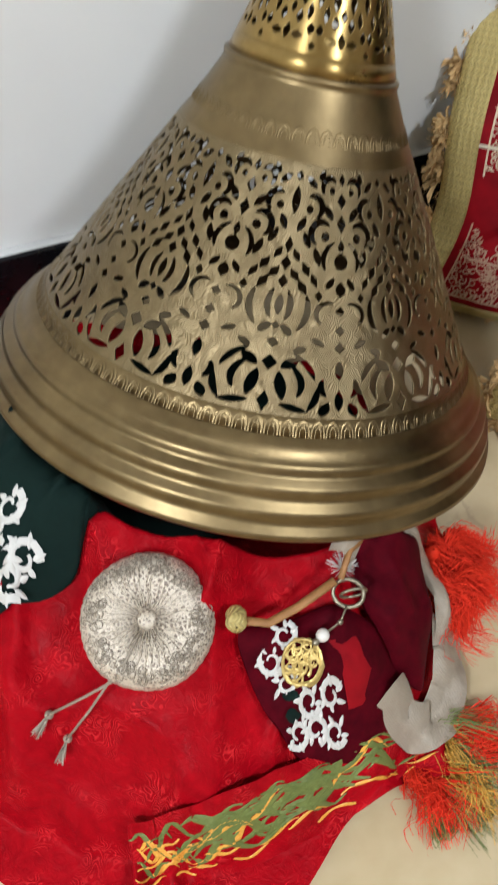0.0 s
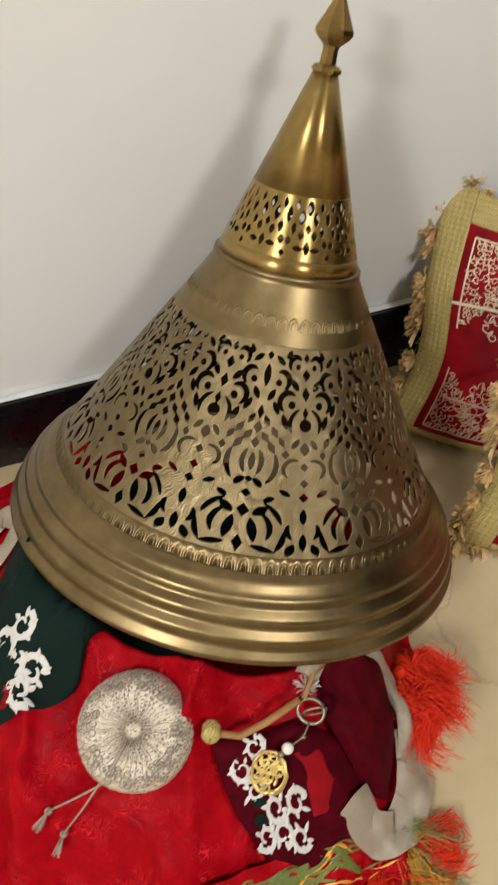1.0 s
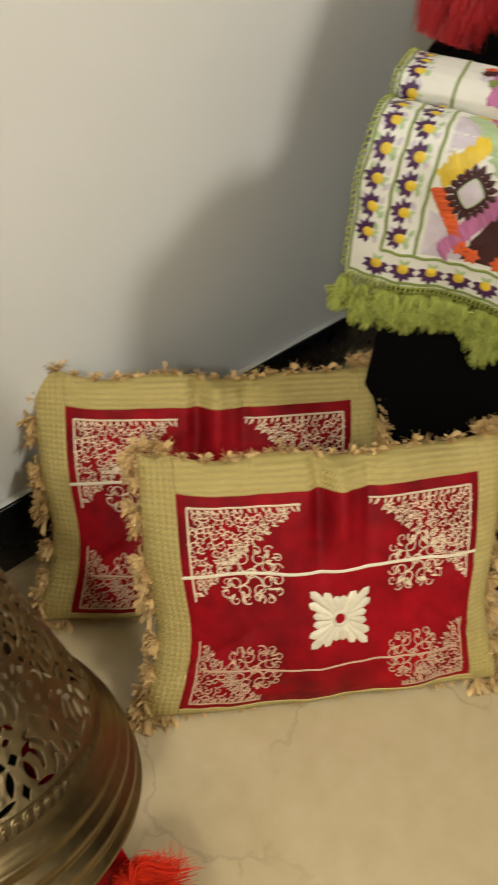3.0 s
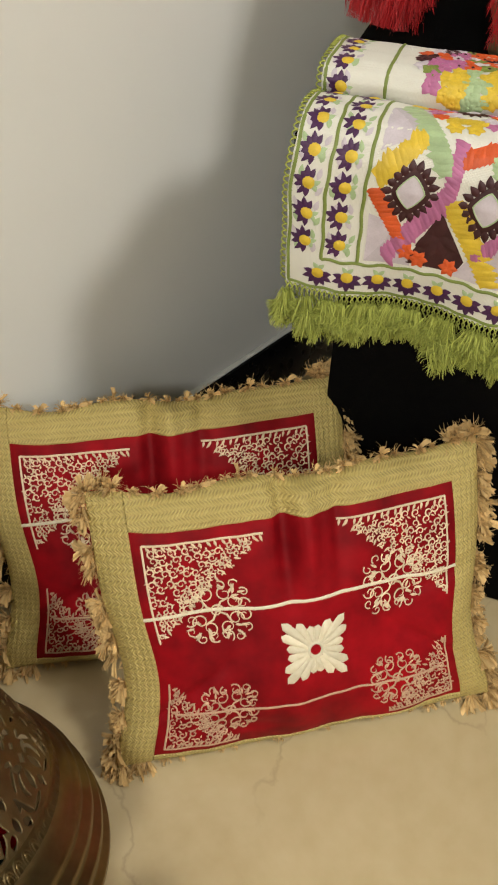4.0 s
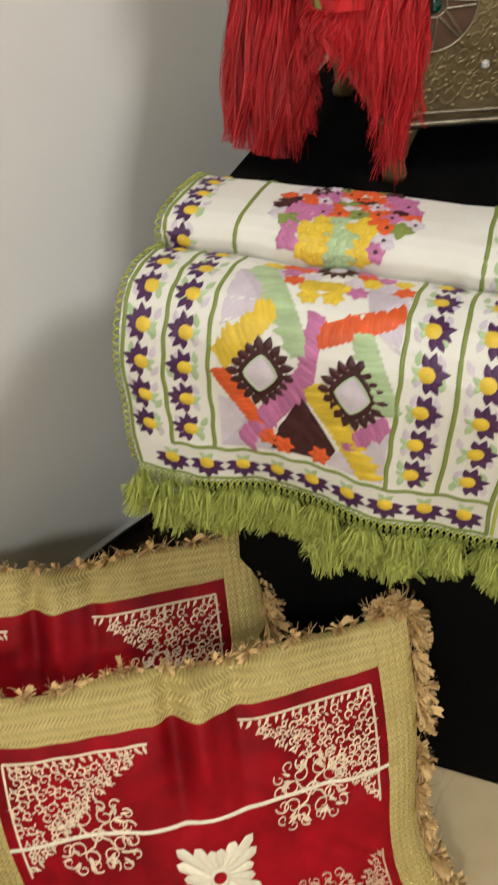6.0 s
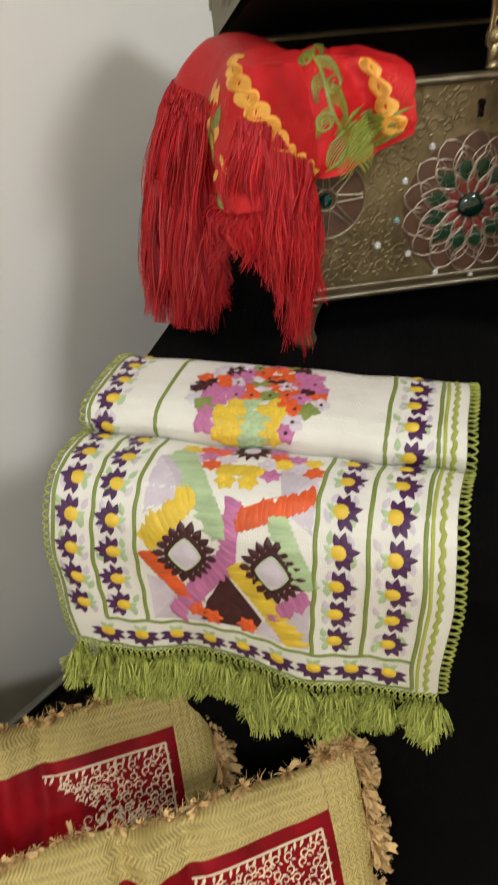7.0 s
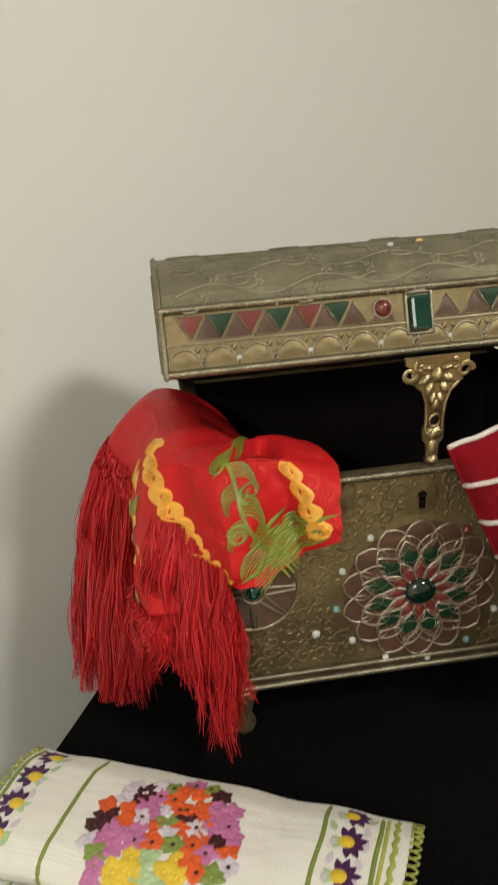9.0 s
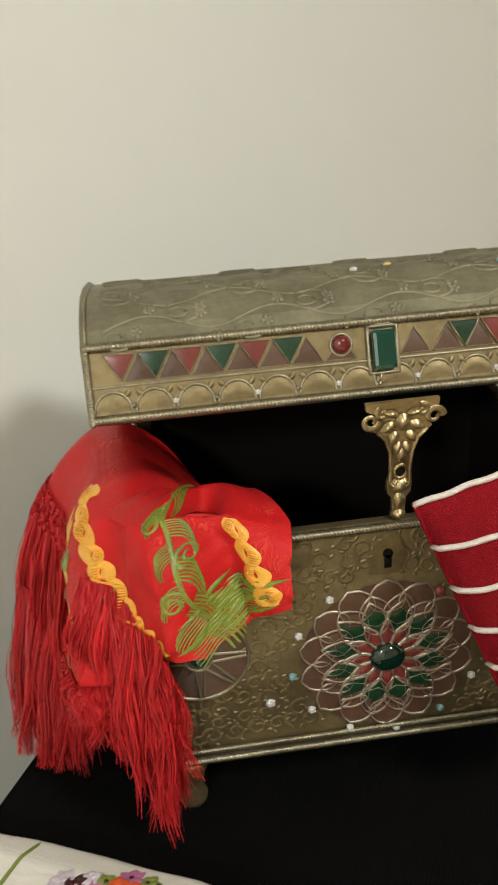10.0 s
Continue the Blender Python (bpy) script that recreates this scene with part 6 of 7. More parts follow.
# the border turned under, which shows in a strip between the fringes
for k in range(26):
    u, v = srng.uniform(0.615, 0.72), srng.uniform(0.48, 0.99)
    part("green_leaf" if k % 2 else "gold_leaf", scarf_patch(u, v, srng.uniform(0.9, 2.2), srng.uniform(0.014, 0.028), srng.uniform(0.004, 0.008), 0.001), scarf_green if k % 2 else scarf_gold, scarf)
fr = []
for i in range(9000):
    u = 0.345 + 0.645 * srng.random()
    v = 1.0
    if srng.random() < 0.5:
        # a second row hangs from the fold, but for the strip of border
        v = srng.uniform(0.60, 0.72) if u > 0.71 else srng.uniform(0.62, 0.74) + 1.6 * max(0, 0.52 - u)
        if 0.585 < u < 0.71 or v > 0.95:
            v = 1.0
    p, n = sf.local(min(u, 0.995), min(v, 0.995))
    right, left = math.exp(-((u - 0.42) / 0.075) ** 2), math.exp(-((u - 0.82) / 0.15) ** 2)
    clump = 0.5 + 0.5 * math.sin(u * 95 + 2 * math.sin(u * 31))
    end = 0.850 - 0.098 * right - 0.150 * left + 0.060 * clump * srng.random() + 0.03 * srng.random()
    ln = max(0.018, p.z - max(end, TABLE_Z + 0.006))
    if v < 0.95:
        ln *= srng.uniform(0.70, 1.05)
    sway = 0.10 * math.sin(u * 50) + 0.08 * srng.uniform(-1, 1)
    lead = Vector((-0.12 * left, -0.45 * left, 0))
    if v < 0.95:
        over = sf.on(min(u, 0.995), 0.99, 0.012) - p
        lead = Vector((over.x, over.y, 0)) / max(0.03, -over.z)
    knot = int(u * 110)
    sway = 0.09 * math.sin(knot * 2.4) + 0.07 * srng.uniform(-1, 1)
    fr.append(lock(p + n * 0.002, Vector((sway, 0.4 * sway, -1)) + lead, ln, 0.00055, (1, -0.6 + 0.5 * math.sin(knot), 0), 0.0050 * srng.uniform(0.5, 1.5), knot * 1.7 + srng.uniform(-0.5, 0.5), 9, 0.05 if v > 0.95 else 0.30))
tagged(part("fringe", merge(*fr), fringe_red, scarf, "long red silk fringe"), kind="stuff")

# ---- red cloth heaped under the lantern ----
brocade = mat("red_brocade", (0.42, 0.001, 0.006), 0.40, base2=(0.22, 0.0006, 0.004), scale=16, sheen=0.0, spec=0.05, bump=0.6, bscale=70, bdist=0.002, distort=2.5, rvar=0.2)

jacquard(brocade, (0.60, 0.018, 0.022), 15, 90)


def heap(x, y):
    dx, dy = x + 0.03, y + 0.08
    rx = 0.305 if dx > 0 else 0.42
    ry = 0.375 if dy < 0 else 0.27
    rho = math.hypot(dx / rx, dy / ry)
    return rho


def heap_z(x, y):
    rho = heap(x, y)
    z = 0.232 * max(0.0, 1 - rho ** 2.0)
    k = max(0.0, min(1.0, (y + 0.14) / 0.16))
    z *= 1 - 0.6 * k * k * (3 - 2 * k)
    # pressed flat inside the hood's rim
    k = max(0.0, min(1.0, (0.222 - math.hypot(x + 0.044, (y + 0.01) * 1.15)) / 0.035))
    return z * (1 - 0.93 * k * k * (3 - 2 * k))


def relief(x, y):
    """Folds and crumples of the cloth."""
    n = noise.noise
    ridge = 1 - abs(2 * n(Vector((x * 5.5 + 2 * y, y * 4.0 - 1.5 * x, 1.3))))
    ridge2 = 1 - abs(2 * n(Vector((x * 9.0 - 4 * y, y * 8.0 + 3 * x, 6.3))))
    return 0.034 * ridge ** 2 + 0.022 * ridge2 ** 2 + 0.009 * n(Vector((x * 16, y * 16, 2))) + 0.004 * n(Vector((x * 42, y * 42, 6))) - 0.010


CLOTH_C = Vector((-0.05, -0.13, 0))


def cloth_at(u, v):
    """u: round, v: from the middle outwards."""
    a = 6.283 * u
    d = Vector((math.cos(a), math.sin(a), 0))
    # reach of the hem in this direction
    reach = 0.30 + 0.07 * max(0, -math.sin(a)) + 0.10 * max(0, -math.cos(a)) + 0.015 * math.sin(a * 5 + 1) + 0.010 * math.sin(a * 11)
    p = CLOTH_C + d * reach * v
    z = heap_z(p.x, p.y)
    fold = 0.016 * v * v * (noise.noise(Vector((math.cos(a) * 3.2, math.sin(a) * 3.2, v * 1.4 + 4))) + 0.5 * math.sin(a * 17 + 3 * v) * v)
    fine = relief(p.x, p.y) * min(1, 0.3 + z / 0.08)
    return Vector((p.x, p.y, max(0.003 + 0.003 * (1 + math.sin(a * 23)), z + fold + fine)))


heap_cloth = thing("brocade_cloth", Matrix.Identity(4), "glossy red brocade cloth heaped in folds on the floor", "cloth")
part("cloth", grid(300, 110, cloth_at, True), brocade, heap_cloth)


def heap_top(x, y):
    z = heap_z(x, y)
    return z + 0.005 + relief(x, y) * min(1, 0.3 + z / 0.08)


heap_sheet = Sheet(lambda u, v: Vector((u, v, heap_top(u, v))))


def pad(outline, thick, base=0.004, rings=9, crumple=0.0, power=2.4, seed=0.0):
    """A soft flat bag lying on the heap, from its outline seen from above."""
    cx, cy = sum(p[0] for p in outline) / len(outline), sum(p[1] for p in outline) / len(outline)
    # round the outline off with a smooth closed curve
    pts = []
    n = len(outline)
    for i in range(n):
        p0, p1, p2, p3 = (Vector(outline[(i + k) % n]) for k in (-1, 0, 1, 2))
        for j in range(6):
            t = j / 6
            pts.append(0.5 * ((2 * p1) + (p2 - p0) * t + (2 * p0 - 5 * p1 + 4 * p2 - p3) * t * t + (3 * p1 - p0 - 3 * p2 + p3) * t ** 3))
    m = len(pts)

    def up(x, y, s):
        return heap_top(x, y) + base + thick * max(0, 1 - s ** power) ** 0.6 + crumple * noise.noise(Vector((x * 38, y * 38, seed)))
    v, f = [], []
    for side in (1, -1):
        k0 = len(v)
        for r in range(rings + 1):
            s = r / rings
            for p in pts:
                x, y = cx + (p.x - cx) * s, cy + (p.y - cy) * s
                v.append((x, y, up(x, y, s) if side > 0 else heap_top(x, y) - 0.004 + base * s))
        for r in range(rings):
            for i in range(m):
                j = (i + 1) % m
                q = (k0 + r * m + i, k0 + r * m + j, k0 + (r + 1) * m + j, k0 + (r + 1) * m + i)
                f.append(tuple(reversed(q)) if side > 0 else q)
    return (v, f), Sheet(lambda x, y: Vector((x, y, up(x, y, min(1.0, min(1.0, 1.25 * math.hypot(x - cx, y - cy) / max(math.hypot(p.x - cx, p.y - cy) for p in pts)))))))


def acanthus(sheet, pts, size, seed):
    """White cut-work leaves: scrolls with fat curled lobes."""
    r = random.Random(seed)
    out = []
    for (x, y), ang in pts:
        out.append(spiral(sheet, x, y, size, 1.2, ang, r.choice((-1, 1)), size * 0.30))
        for k in range(6):
            a = ang + k * 1.05
            out.append(sheet.patch(leaf2(x + size * 0.5 * math.cos(a), y + size * 0.5 * math.sin(a), a + 0.5, size * r.uniform(0.6, 1.0), size * 0.36, 5, 0.7), 0.0018))
    return merge(*out)


white_lace = mat("white_applique", (0.68, 0.66, 0.61), 0.6, base2=(0.62, 0.60, 0.55), scale=120, bump=0.4, bscale=900, bdist=0.0006)
velvet_green = mat("dark_green_velvet", (0.008, 0.020, 0.016), 0.8, base2=(0.004, 0.010, 0.008), scale=14, sheen=0.12, spec=0.1)
velvet_wine = mat("wine_velvet", (0.100, 0.0015, 0.007), 0.7, base2=(0.028, 0.0006, 0.003), scale=18, distort=1.5, sheen=0.02, spec=0.04)
silver_thread = mat("silver_lame", (0.80, 0.72, 0.58), 0.40, 0.25, base2=(0.54, 0.45, 0.34), scale=90, bump=0.8, bscale=420, bdist=0.0015)
netted(silver_thread, (0.27, 0.215, 0.165), 240.0, 0.24)
ribbon_mat = mat("beige_twill", (0.40, 0.34, 0.26), 0.5, base2=(0.30, 0.25, 0.18), scale=30, weave=0.5, wscale=4200, bdist=0.0006, sheen=0.1)
strap_mat = mat("tan_cord", (0.40, 0.20, 0.06), 0.6, base2=(0.26, 0.12, 0.035), scale=80, bump=0.4, bscale=500, bdist=0.0008)
pearl = mat("pearl", (0.80, 0.76, 0.68), 0.18, var=0.08, scale=60, coat=0.8)
fringe_orange = mat("orange_red_floss", (0.80, 0.045, 0.010), 0.7, base2=(0.64, 0.020, 0.006), scale=40, island=0.2, spec=0.12)
fringe_green = mat("green_floss", (0.19, 0.22, 0.05), 0.6, base2=(0.10, 0.13, 0.025), scale=40, island=0.3)
fringe_yellow = mat("yellow_floss", (0.66, 0.38, 0.04), 0.6, base2=(0.5, 0.25, 0.02), scale=40, island=0.3)

# silver drawstring bag
CB = Vector((-0.024, -0.272, heap_top(-0.024, -0.272) + 0.020))
bag_up = (Vector((0.153, -0.471, 0.978)) - CB).normalized() * 0.55 + Vector((0, 0, 0.45)) + Vector((0, -0.12, 0))
BAG = Matrix.Translation(CB) @ bag_up.to_track_quat("Z", "Y").to_matrix().to_4x4() @ Matrix.Scale(0.93, 4)
silver_bag = thing("drawstring_bag", BAG, "round silver drawstring bag gathered to a knot on red cloth", "bag")


def bag_wob(a, t):
    return 1 + (0.006 * math.sin(38 * a + 3 * math.sin(2 * a)) + 0.010 * math.sin(5 * a + 1)) * math.sin(min(1, t * 1.2) * 3.0)


prof_bag = [(0.008, 0.016), (0.012, 0.013), (0.020, 0.017), (0.032, 0.022), (0.044, 0.022), (0.054, 0.017), (0.061, 0.008), (0.0635, -0.002), (0.060, -0.014), (0.050, -0.023), (0.02, -0.026), (0.001, -0.026)]
fineprof = []
for (a, b), (c, d) in zip(prof_bag, prof_bag[1:]):
    fineprof += [(a + (c - a) * k / 4, b + (d - b) * k / 4) for k in range(4)]
part("body", lathe(fineprof + [prof_bag[-1]], 220, wob=bag_wob), silver_thread, silver_bag, "ruched silver lame")
ray = []
for k in range(40):
    a = 6.283 * (k + 0.9 * srng.random()) / 40
    ray.append(tube([(r * math.cos(a + 0.05 * math.sin(9 * r * 30)), r * math.sin(a + 0.05 * math.sin(9 * r * 30)), z + 0.0012) for r, z in ((0.010, 0.0145), (0.020, 0.017), (0.032, 0.022), (0.044, 0.022), (0.053, 0.0175))], 0.0009, 4, taper=lambda t: 1 - 0.8 * t))
tagged(part("gather", merge(*ray), silver_thread, silver_bag), kind="stuff")
mesh_lines = []
for k in range(150):
    a, r = 6.283 * srng.random(), 0.042 + 0.016 * srng.random()
    z = np.interp(r, [0.044, 0.054, 0.061, 0.0635], [0.022, 0.017, 0.008, 0.0]) + 0.0006
    o = [(r * math.cos(a) + 0.0035 * math.cos(t), r * math.sin(a) + 0.0035 * math.sin(t), z + 0.0004) for t in [6.283 * i / 8 for i in range(9)]]
    mesh_lines.append(tube(o, 0.0006, 3))
tagged(part("net", merge(*mesh_lines), ribbon_mat, silver_bag, "looped net edging"), kind="stuff")
part("knot", lathe([(0.001, 0.019), (0.006, 0.0185), (0.009, 0.016), (0.009, 0.013), (0.006, 0.011)], 20), silver_thread, silver_bag)
inv = BAG.inverted()


def laid(x, y, h=0.006):
    return inv @ Vector((x, y, heap_top(x, y) + h))


for dx, tx, ty in ((0.0, -0.088, -0.362), (0.006, -0.069, -0.372)):
    top = Vector((-0.030 - dx, -0.050, 0.006))
    end = laid(tx, ty)
    pts = [Vector((-0.006, -0.010, 0.020)), Vector((-0.020, -0.035, 0.026)), top, (top + end) / 2 + Vector((0.002, 0, 0.004)), end]
    part("drawstring", tube(pts, 0.0014, 6), ribbon_mat, silver_bag)
    w_end = BAG @ end
    way = Vector((-0.25 + 2 * dx * 20, -1, -0.55)).normalized()
    out = [strand(end, inv.to_3x3() @ (way + Vector((srng.uniform(-1, 1), srng.uniform(-1, 1), srng.uniform(0, 0.6))) * 0.22), 0.024 * srng.uniform(0.8, 1.1), 0.0009, 0, srng, 3, 0.06) for k in range(50)]
    out.append(moved(lathe([(0.001, 0.004), (0.004, 0.002), (0.0045, -0.003), (0.003, -0.006)], 10), Matrix.Translation(end)))
    tagged(part("tassel", merge(*out), ribbon_mat, silver_bag), kind="stuff")

# green velvet pouch
green_bag = thing("green_pouch", Matrix.Identity(4), "dark green velvet pouch with white leaves, extended under the hood to darken it", "pouch")
# outline runs on unseen under the hood, to darken what its holes show
pg, gs = pad([(-0.265, -0.200), (-0.245, -0.100), (-0.245, 0.050), (-0.150, 0.155), (-0.030, 0.170), (0.080, 0.110), (0.100, -0.010), (0.050, -0.070), (-0.030, -0.110), (-0.100, -0.202), (-0.110, -0.256), (-0.160, -0.298), (-0.205, -0.330), (-0.275, -0.280)], 0.022, 0.006, crumple=0.003, seed=1.0)
part("body", pg, velvet_green, green_bag)
for k, spot in enumerate([((-0.176, -0.226), 1.2), ((-0.192, -0.245), 2.6), ((-0.150, -0.258), 0.2), ((-0.156, -0.279), -0.6), ((-0.205, -0.268), 3.2), ((-0.200, -0.305), 4.0), ((-0.168, -0.262), 1.9), ((-0.185, -0.278), 2.9)]):
    tagged(part("applique", acanthus(gs, [spot], 0.0150, 3 + k), white_lace, green_bag, "white cut-work leaf"), kind="stuff")
for x, y, r in ((-0.176, -0.283, 0.013), (-0.222, -0.232, 0.010)):
    part("inlay", gs.patch(disc2(x, y, r, 12, r * 1.2), 0.0016), velvet_red, green_bag, "red velvet inlay")

# wine-red pouch with white applique, charm on a chain
wine_bag = thing("wine_pouch", Matrix.Identity(4), "wine red velvet pouch with white embroidered leaves", "pouch")
pw, ws = pad([(0.052, -0.250), (0.082, -0.228), (0.125, -0.196), (0.175, -0.190), (0.215, -0.222), (0.206, -0.272), (0.155, -0.314), (0.105, -0.302), (0.070, -0.276)], 0.020, 0.005, crumple=0.004, seed=2.0)
part("body", pw, velvet_wine, wine_bag)
part("inlay", ws.patch([(0.128, -0.228), (0.150, -0.212), (0.178, -0.222), (0.182, -0.250), (0.165, -0.262), (0.150, -0.245)], 0.002, 3), velvet_red, wine_bag, "brighter red velvet inlay")
part("applique", acanthus(ws, [((0.090, -0.240), 1.6), ((0.086, -0.262), 2.4), ((0.104, -0.272), 3.0), ((0.128, -0.276), 0.2), ((0.145, -0.262), 0.9), ((0.142, -0.290), -0.8), ((0.128, -0.300), 4.2), ((0.160, -0.284), 0.1)], 0.0112, 4), white_lace, wine_bag, "white cut-work leaves")
part("leaf", merge(ws.patch(leaf2(0.104, -0.282, 0.3, 0.016, 0.010), 0.002), ws.patch(leaf2(0.112, -0.296, 0.6, 0.016, 0.010), 0.002)), velvet_green, wine_bag)
charm = thing("key_charm", Matrix.Identity(4), "gold filigree medallion with pearl on a metal ring", "charm")
mc = Vector((0.112, -0.255))
fil = [ws.cord([(mc.x + 0.0165 * math.cos(6.283 * i / 28), mc.y + 0.0165 * math.sin(6.283 * i / 28)) for i in range(28)], 0.003, 0.0046, True)]
for k in range(26):
    a, r = 6.283 * srng.random(), 0.013 * srng.random() ** 0.5
    fil.append(spiral(ws, mc.x + r * math.cos(a), mc.y + r * math.sin(a), 0.0055, 1.1, a, 1, 0.0016))
gold_fil = [([Vector(p) + Vector((0, 0, 0.004)) for p in v], f) for v, f in fil]
charm_gold = mat("charm_gold", (0.72, 0.55, 0.20), 0.35, 0.6, base2=(0.5, 0.36, 0.1), scale=80)
tagged(part("medallion", merge(*gold_fil), charm_gold, charm), kind="stuff")


def bead(x, y, h, r, material, name):
    p = Vector((x, y, heap_top(x, y) + h))
    bm = bmesh.new()
    bmesh.ops.create_icosphere(bm, subdivisions=3, radius=r)
    bm.transform(Matrix.Translation(p))
    part(name, bm, material, charm)
    return p


b1 = bead(0.122, -0.230, 0.034, 0.0062, pearl, "pearl")
b2 = bead(0.118, -0.238, 0.033, 0.0035, silver_edge, "bead")
b3 = bead(0.133, -0.215, 0.034, 0.0028, silver_edge, "bead")
rp = Vector((0.132, -0.192, heap_top(0.132, -0.192) + 0.034))
part("ring", tube([rp + Vector((0.0135 * math.cos(t), 0.010 * math.sin(t), 0.007 * math.sin(t))) for t in [6.283 * i / 24 for i in range(25)]], 0.0021, 6, ends=False), silver_edge, charm)
part("ring", tube([rp + Vector((0.004 + 0.010 * math.cos(t), 0.006 * math.cos(t), 0.004 + 0.009 * math.sin(t))) for t in [6.283 * i / 20 for i in range(21)]], 0.0014, 6, ends=False), silver_edge, charm)
part("chain", tube([b1, b3, rp + Vector((0.002, -0.010, -0.005))], 0.0012, 5), silver_edge, charm)
part("chain", tube([b1, b2, Vector((mc.x + 0.006, mc.y + 0.015, b2.z - 0.006))], 0.0012, 5), silver_edge, charm)
out = [strand(rp + Vector((-0.012, 0.020, 0.0)), Vector((srng.uniform(-0.8, 0.8), srng.uniform(-0.6, 0.8), 0.5)), 0.016, 0.0008, 0, srng, 3, 0.3) for k in range(60)]
tagged(part("tuft", merge(*out), white_lace, charm), kind="stuff")
cord_thing = thing("toggle_cord", Matrix.Identity(4), "tan cord with a woven gold toggle across the pouch", "cord")
cp = [(0.056, -0.247), (0.075, -0.240), (0.095, -0.217), (0.118, -0.188)]
part("cord", tube([Vector((x, y, heap_top(x, y) + 0.032)) for x, y in cp], 0.0042, 8, flat=0.7), strap_mat, cord_thing)
t0 = Vector((0.048, -0.248, heap_top(0.048, -0.248) + 0.024))
part("toggle", moved(lathe([(0.001, -0.011), (0.007, -0.010), (0.0095, -0.005), (0.0088, 0.0), (0.0095, 0.006), (0.007, 0.010), (0.001, 0.011)], 16), Matrix.Translation(t0) @ pose(0, 0, 0, 60, 20, 10)), braid_gold, cord_thing)
part("cord", tube([Vector((0.122, -0.186, heap_top(0.122, -0.186) + 0.034)), Vector((0.122, -0.160, heap_top(0.122, -0.16) + 0.030)), Vector((0.133, -0.135, heap_top(0.133, -0.135) + 0.022))], 0.003, 6), strap_mat, cord_thing)

# folded wine velvet with a beige ribbon round it
fold = thing("velvet_roll", Matrix.Identity(4), "folded wine red velvet with a wide beige ribbon", "cloth")
pv, vs = pad([(0.126, -0.140), (0.150, -0.105), (0.185, -0.092), (0.212, -0.125), (0.228, -0.175), (0.232, -0.205), (0.196, -0.205), (0.165, -0.192), (0.138, -0.172)], 0.040, 0.010, crumple=0.020, seed=5.0)
part("velvet", pv, velvet_wine, fold)


def ribbon_strip(pts, w, lift, seed, name="ribbon"):
    n = 40

    def at(u, v):
        q = u * (len(pts) - 1.0001)
        i = int(q)
        g = q - i
        p0, p1, p2, p3 = (Vector(pts[max(0, min(len(pts) - 1, i + k))]) for k in (-1, 0, 1, 2))
        c = 0.5 * ((2 * p1) + (p2 - p0) * g + (2 * p0 - 5 * p1 + 4 * p2 - p3) * g * g + (3 * p1 - p0 - 3 * p2 + p3) * g ** 3)
        d = (p2 - p1).normalized()
        s = Vector((-d.y, d.x))
        x, y = c.x + s.x * w * (v - 0.5), c.y + s.y * w * (v - 0.5)
        return Vector((x, y, max(0.004, heap_top(x, y)) + lift * (0.4 + 0.6 * math.sin(u * 9 + seed) ** 2) + 0.012 * math.cos((v - 0.5) * 3) + 0.006 * noise.noise(Vector((u * 9, v * 3, seed)))))
    return grid(n, 9, at)


part("ribbon", ribbon_strip([(0.116, -0.165), (0.124, -0.125), (0.152, -0.098), (0.190, -0.092), (0.222, -0.118), (0.240, -0.150)], 0.024, 0.030, 0.4), ribbon_mat, fold)
part("ribbon", ribbon_strip([(0.236, -0.130), (0.252, -0.155), (0.262, -0.190), (0.256, -0.225), (0.228, -0.238), (0.198, -0.226)], 0.044, 0.018, 2.0), ribbon_mat, fold)

part("ribbon", ribbon_strip([(-0.360, -0.150), (-0.325, -0.118), (-0.290, -0.098), (-0.262, -0.104), (-0.266, -0.134), (-0.300, -0.158), (-0.345, -0.185)], 0.030, 0.012, 1.1), ribbon_mat, green_bag, "loop of beige twill ribbon")

# floss and the patterned scarf hem on the right of the heap
floss = thing("floss_tassel", Matrix.Identity(4), "orange-red silk floss tassel spread on the floor", "tassel")
out = []
for j in range(24):
    x0, y0 = 0.205 + 0.02 * srng.random(), -0.045 - 0.06 * srng.random()
    way = Vector((1, srng.uniform(-1.3, 0.45), srng.uniform(-0.05, 0.45)))
    side, ph, ln = Vector((srng.uniform(-1, 1), srng.uniform(-1, 1), srng.uniform(-0.3, 0.8))), srng.uniform(0, 6.28), srng.uniform(0.035, 0.085)
    for k in range(150):
        off = Vector((srng.gauss(0, 1), srng.gauss(0, 1), abs(srng.gauss(0, 1))))
        p = Vector((x0, y0, max(0.004, heap_top(x0, y0)) + 0.010)) + off * 0.004
        v, f = lock(p, way + off * 0.14, ln * srng.uniform(0.6, 1.1), 0.0007, side, 0.013 * srng.uniform(0.7, 1.3), ph + srng.uniform(-0.5, 0.5), 9, 0.09)
        out.append(([Vector((q.x, q.y, max(0.002, q.z))) for q in v], f))
for k in range(4):
    tagged(part("floss", merge(*out[k * 900:(k + 1) * 900]), fringe_orange, floss), kind="stuff")
part("knot", moved(lathe([(0.001, -0.009), (0.006, -0.008), (0.009, -0.002), (0.008, 0.004), (0.004, 0.009), (0.001, 0.010)], 14), Matrix.Translation((0.205, -0.070, max(0.004, heap_top(0.205, -0.070)) + 0.012))), fringe_orange, floss)
hem = thing("patterned_scarf", Matrix.Identity(4), "red scarf with gold and green leaf border spread on floor", "scarf")
hp = [(0.020, -0.445), (0.045, -0.432), (0.075, -0.412), (0.125, -0.372), (0.180, -0.318), (0.225, -0.268), (0.275, -0.240)]


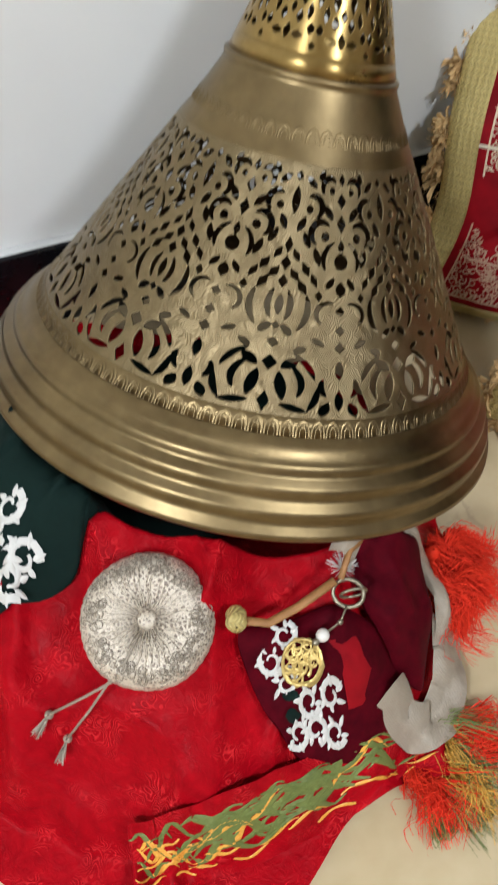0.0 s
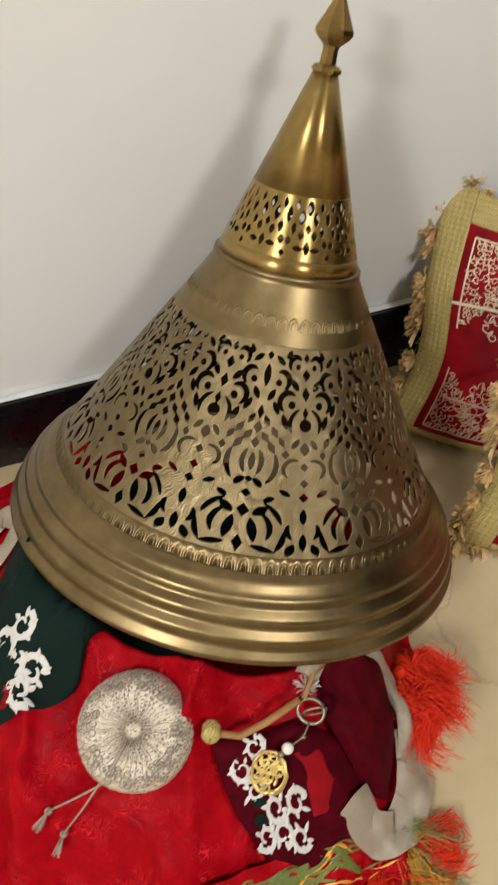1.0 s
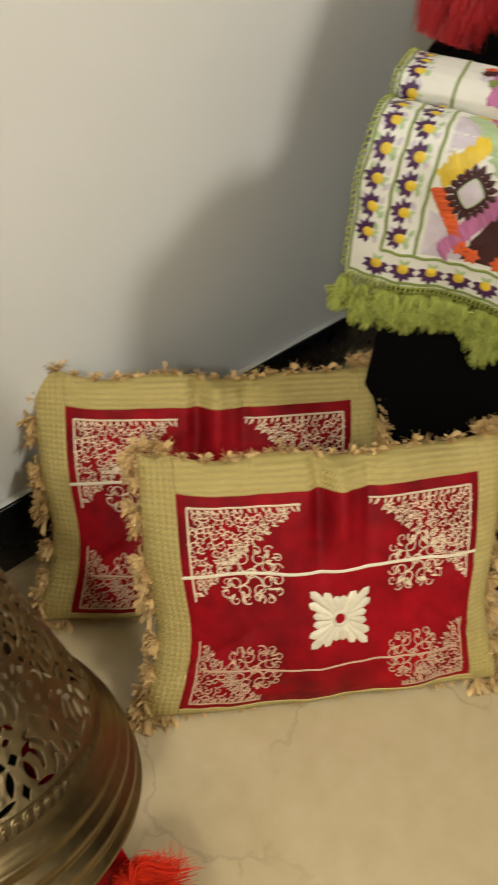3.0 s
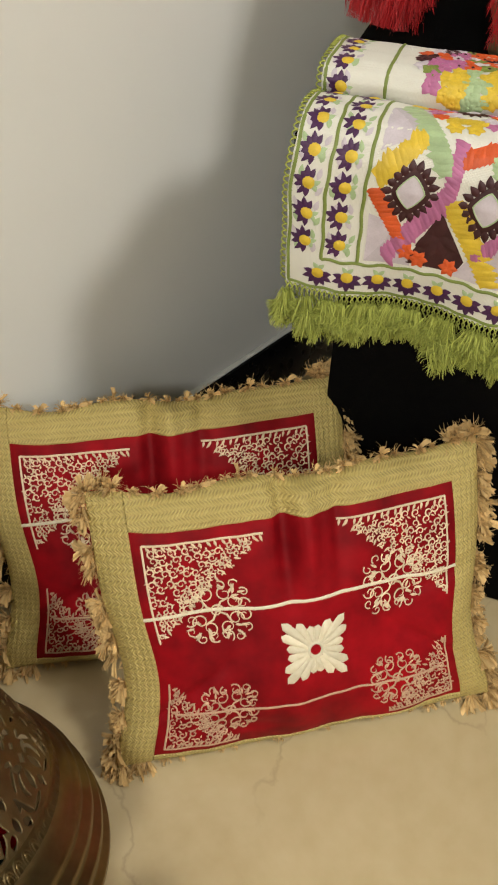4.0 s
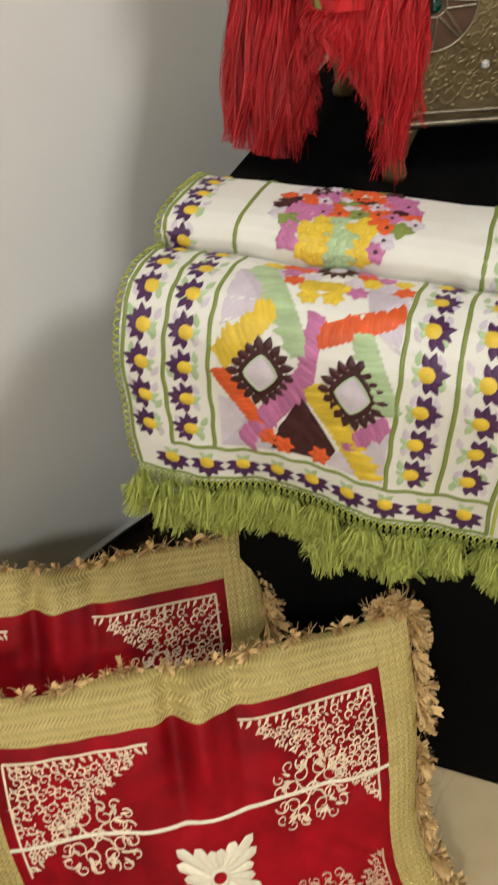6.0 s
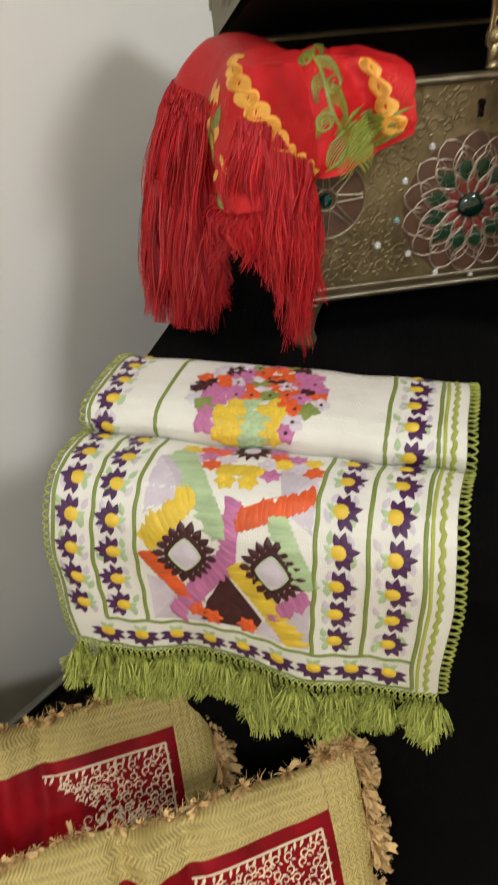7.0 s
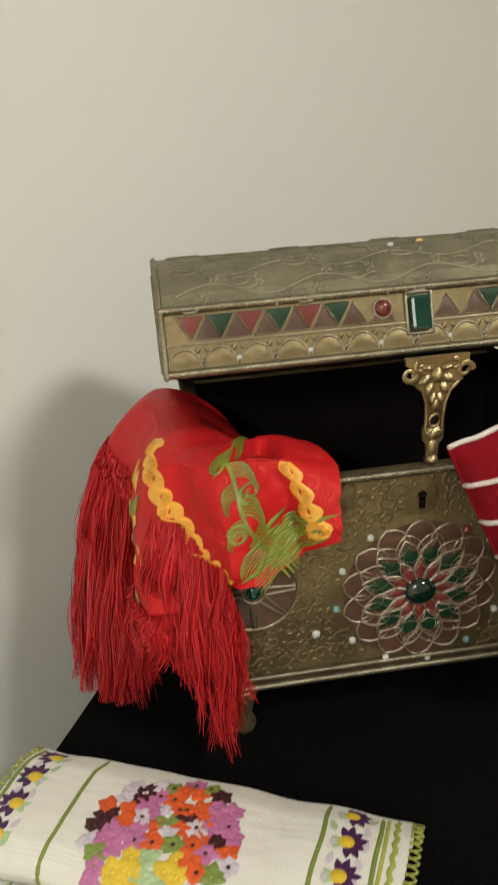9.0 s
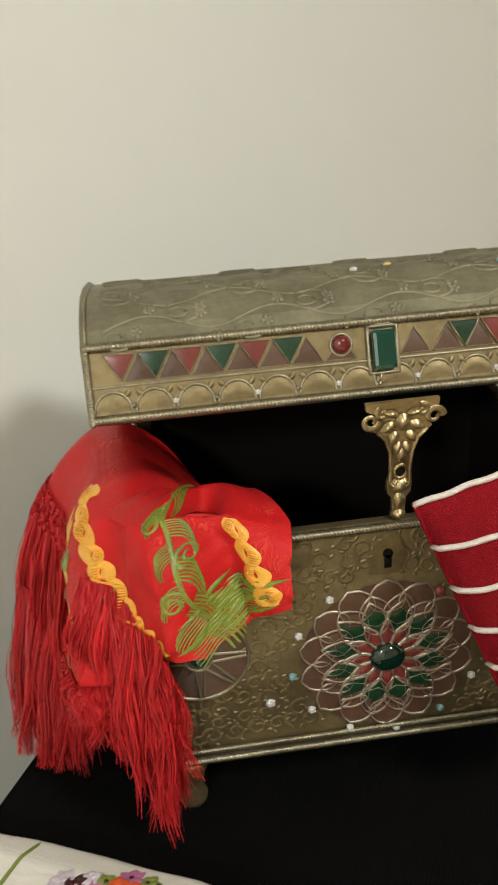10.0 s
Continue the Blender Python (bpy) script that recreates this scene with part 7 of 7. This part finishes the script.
def hem_at(a, b):
    """a along the hem (0 to 1), b across it (0 to 1, outwards)."""
    q = max(0, min(0.99999, a)) * (len(hp) - 1)
    i = int(q)
    g = q - i
    p0, p1, p2, p3 = (Vector(hp[max(0, min(len(hp) - 1, i + k))]) for k in (-1, 0, 1, 2))
    c = 0.5 * ((2 * p1) + (p2 - p0) * g + (2 * p0 - 5 * p1 + 4 * p2 - p3) * g * g + (3 * p1 - p0 - 3 * p2 + p3) * g ** 3)
    d = (p2 - p1).normalized()
    s = Vector((d.y, -d.x))
    w = 0.058
    x, y = c.x + s.x * w * (b - 0.55), c.y + s.y * w * (b - 0.55)
    return Vector((x, y, max(0.002, heap_top(x, y)) + 0.006 + 0.004 * (1 - b) + 0.012 * noise.noise(Vector((a * 12, b * 2.5, 3))) + 0.008 * math.sin(a * 33 + 2 * b) * b))


hs = Sheet(hem_at, True)
part("cloth", grid(120, 14, hem_at), brocade, hem)
for k in range(52):
    b0, ph, a0 = srng.uniform(0.18, 0.62), srng.uniform(0, 6.28), srng.uniform(0.0, 0.75)
    ln = srng.uniform(0.12, 0.30)
    pts = [(min(0.995, a0 + ln * i / 24), b0 + 0.10 * math.sin(ph + 4.5 * i / 24) + 0.05 * math.sin(1.7 * ph + 11 * i / 24)) for i in range(25)]
    m = scarf_gold if k % 6 == 0 else fringe_green
    part("gold_stroke" if k % 6 == 0 else "green_stroke", hs.cord(pts, 0.022, 0.0018, taper=lambda t: 0.35 + math.sin(3.14 * t)), m, hem)
for k in range(14):
    a0, b0 = 0.02 + 0.065 * k, 0.74 + 0.08 * math.sin(k * 2.3)
    part("gold_stroke", hs.cord([(min(0.99, a0 + 0.09 * i / 16), b0 + 0.05 * math.sin(k + 4.4 * i / 16)) for i in range(17)], 0.020, 0.0018, taper=lambda t: 0.3 + 0.8 * math.sin(3.14 * t)), scarf_gold, hem)
for m, cnt, x0, y0, dx, dy, sp in ((fringe_orange, 160, 0.262, -0.262, 0.7, -0.5, 0.5), (fringe_green, 120, 0.276, -0.232, 1.0, -0.25, 0.4), (fringe_yellow, 150, 0.280, -0.245, 0.9, -0.55, 0.45), (fringe_orange, 120, 0.278, -0.215, 1.0, 0.15, 0.4), (fringe_green, 60, 0.285, -0.285, 1.0, -0.3, 0.2)):
    out = []
    for j in range(cnt // 16):
        way = Vector((dx + sp * srng.uniform(-1.2, 1.2), dy + sp * srng.uniform(-1.2, 1.2), 0.25))
        side, ph, ln = Vector((srng.uniform(-1, 1), srng.uniform(-1, 1), 0.3)), srng.uniform(0, 6.28), srng.uniform(0.03, 0.075)
        x1, y1 = x0 + srng.uniform(-0.016, 0.016), y0 + srng.uniform(-0.020, 0.020)
        for k in range(56):
            off = Vector((srng.gauss(0, 1), srng.gauss(0, 1), abs(srng.gauss(0, 1))))
            v, f = lock(Vector((x1, y1, 0.010)) + off * 0.003, way + off * 0.12, ln * srng.uniform(0.6, 1.1), 0.0007, side, 0.012 * srng.uniform(0.7, 1.3), ph + srng.uniform(-0.5, 0.5), 8, 0.10)
            out.append(([Vector((q.x, q.y, max(0.002, q.z))) for q in v], f))
    tagged(part("fringe", merge(*out), m, hem), kind="stuff")
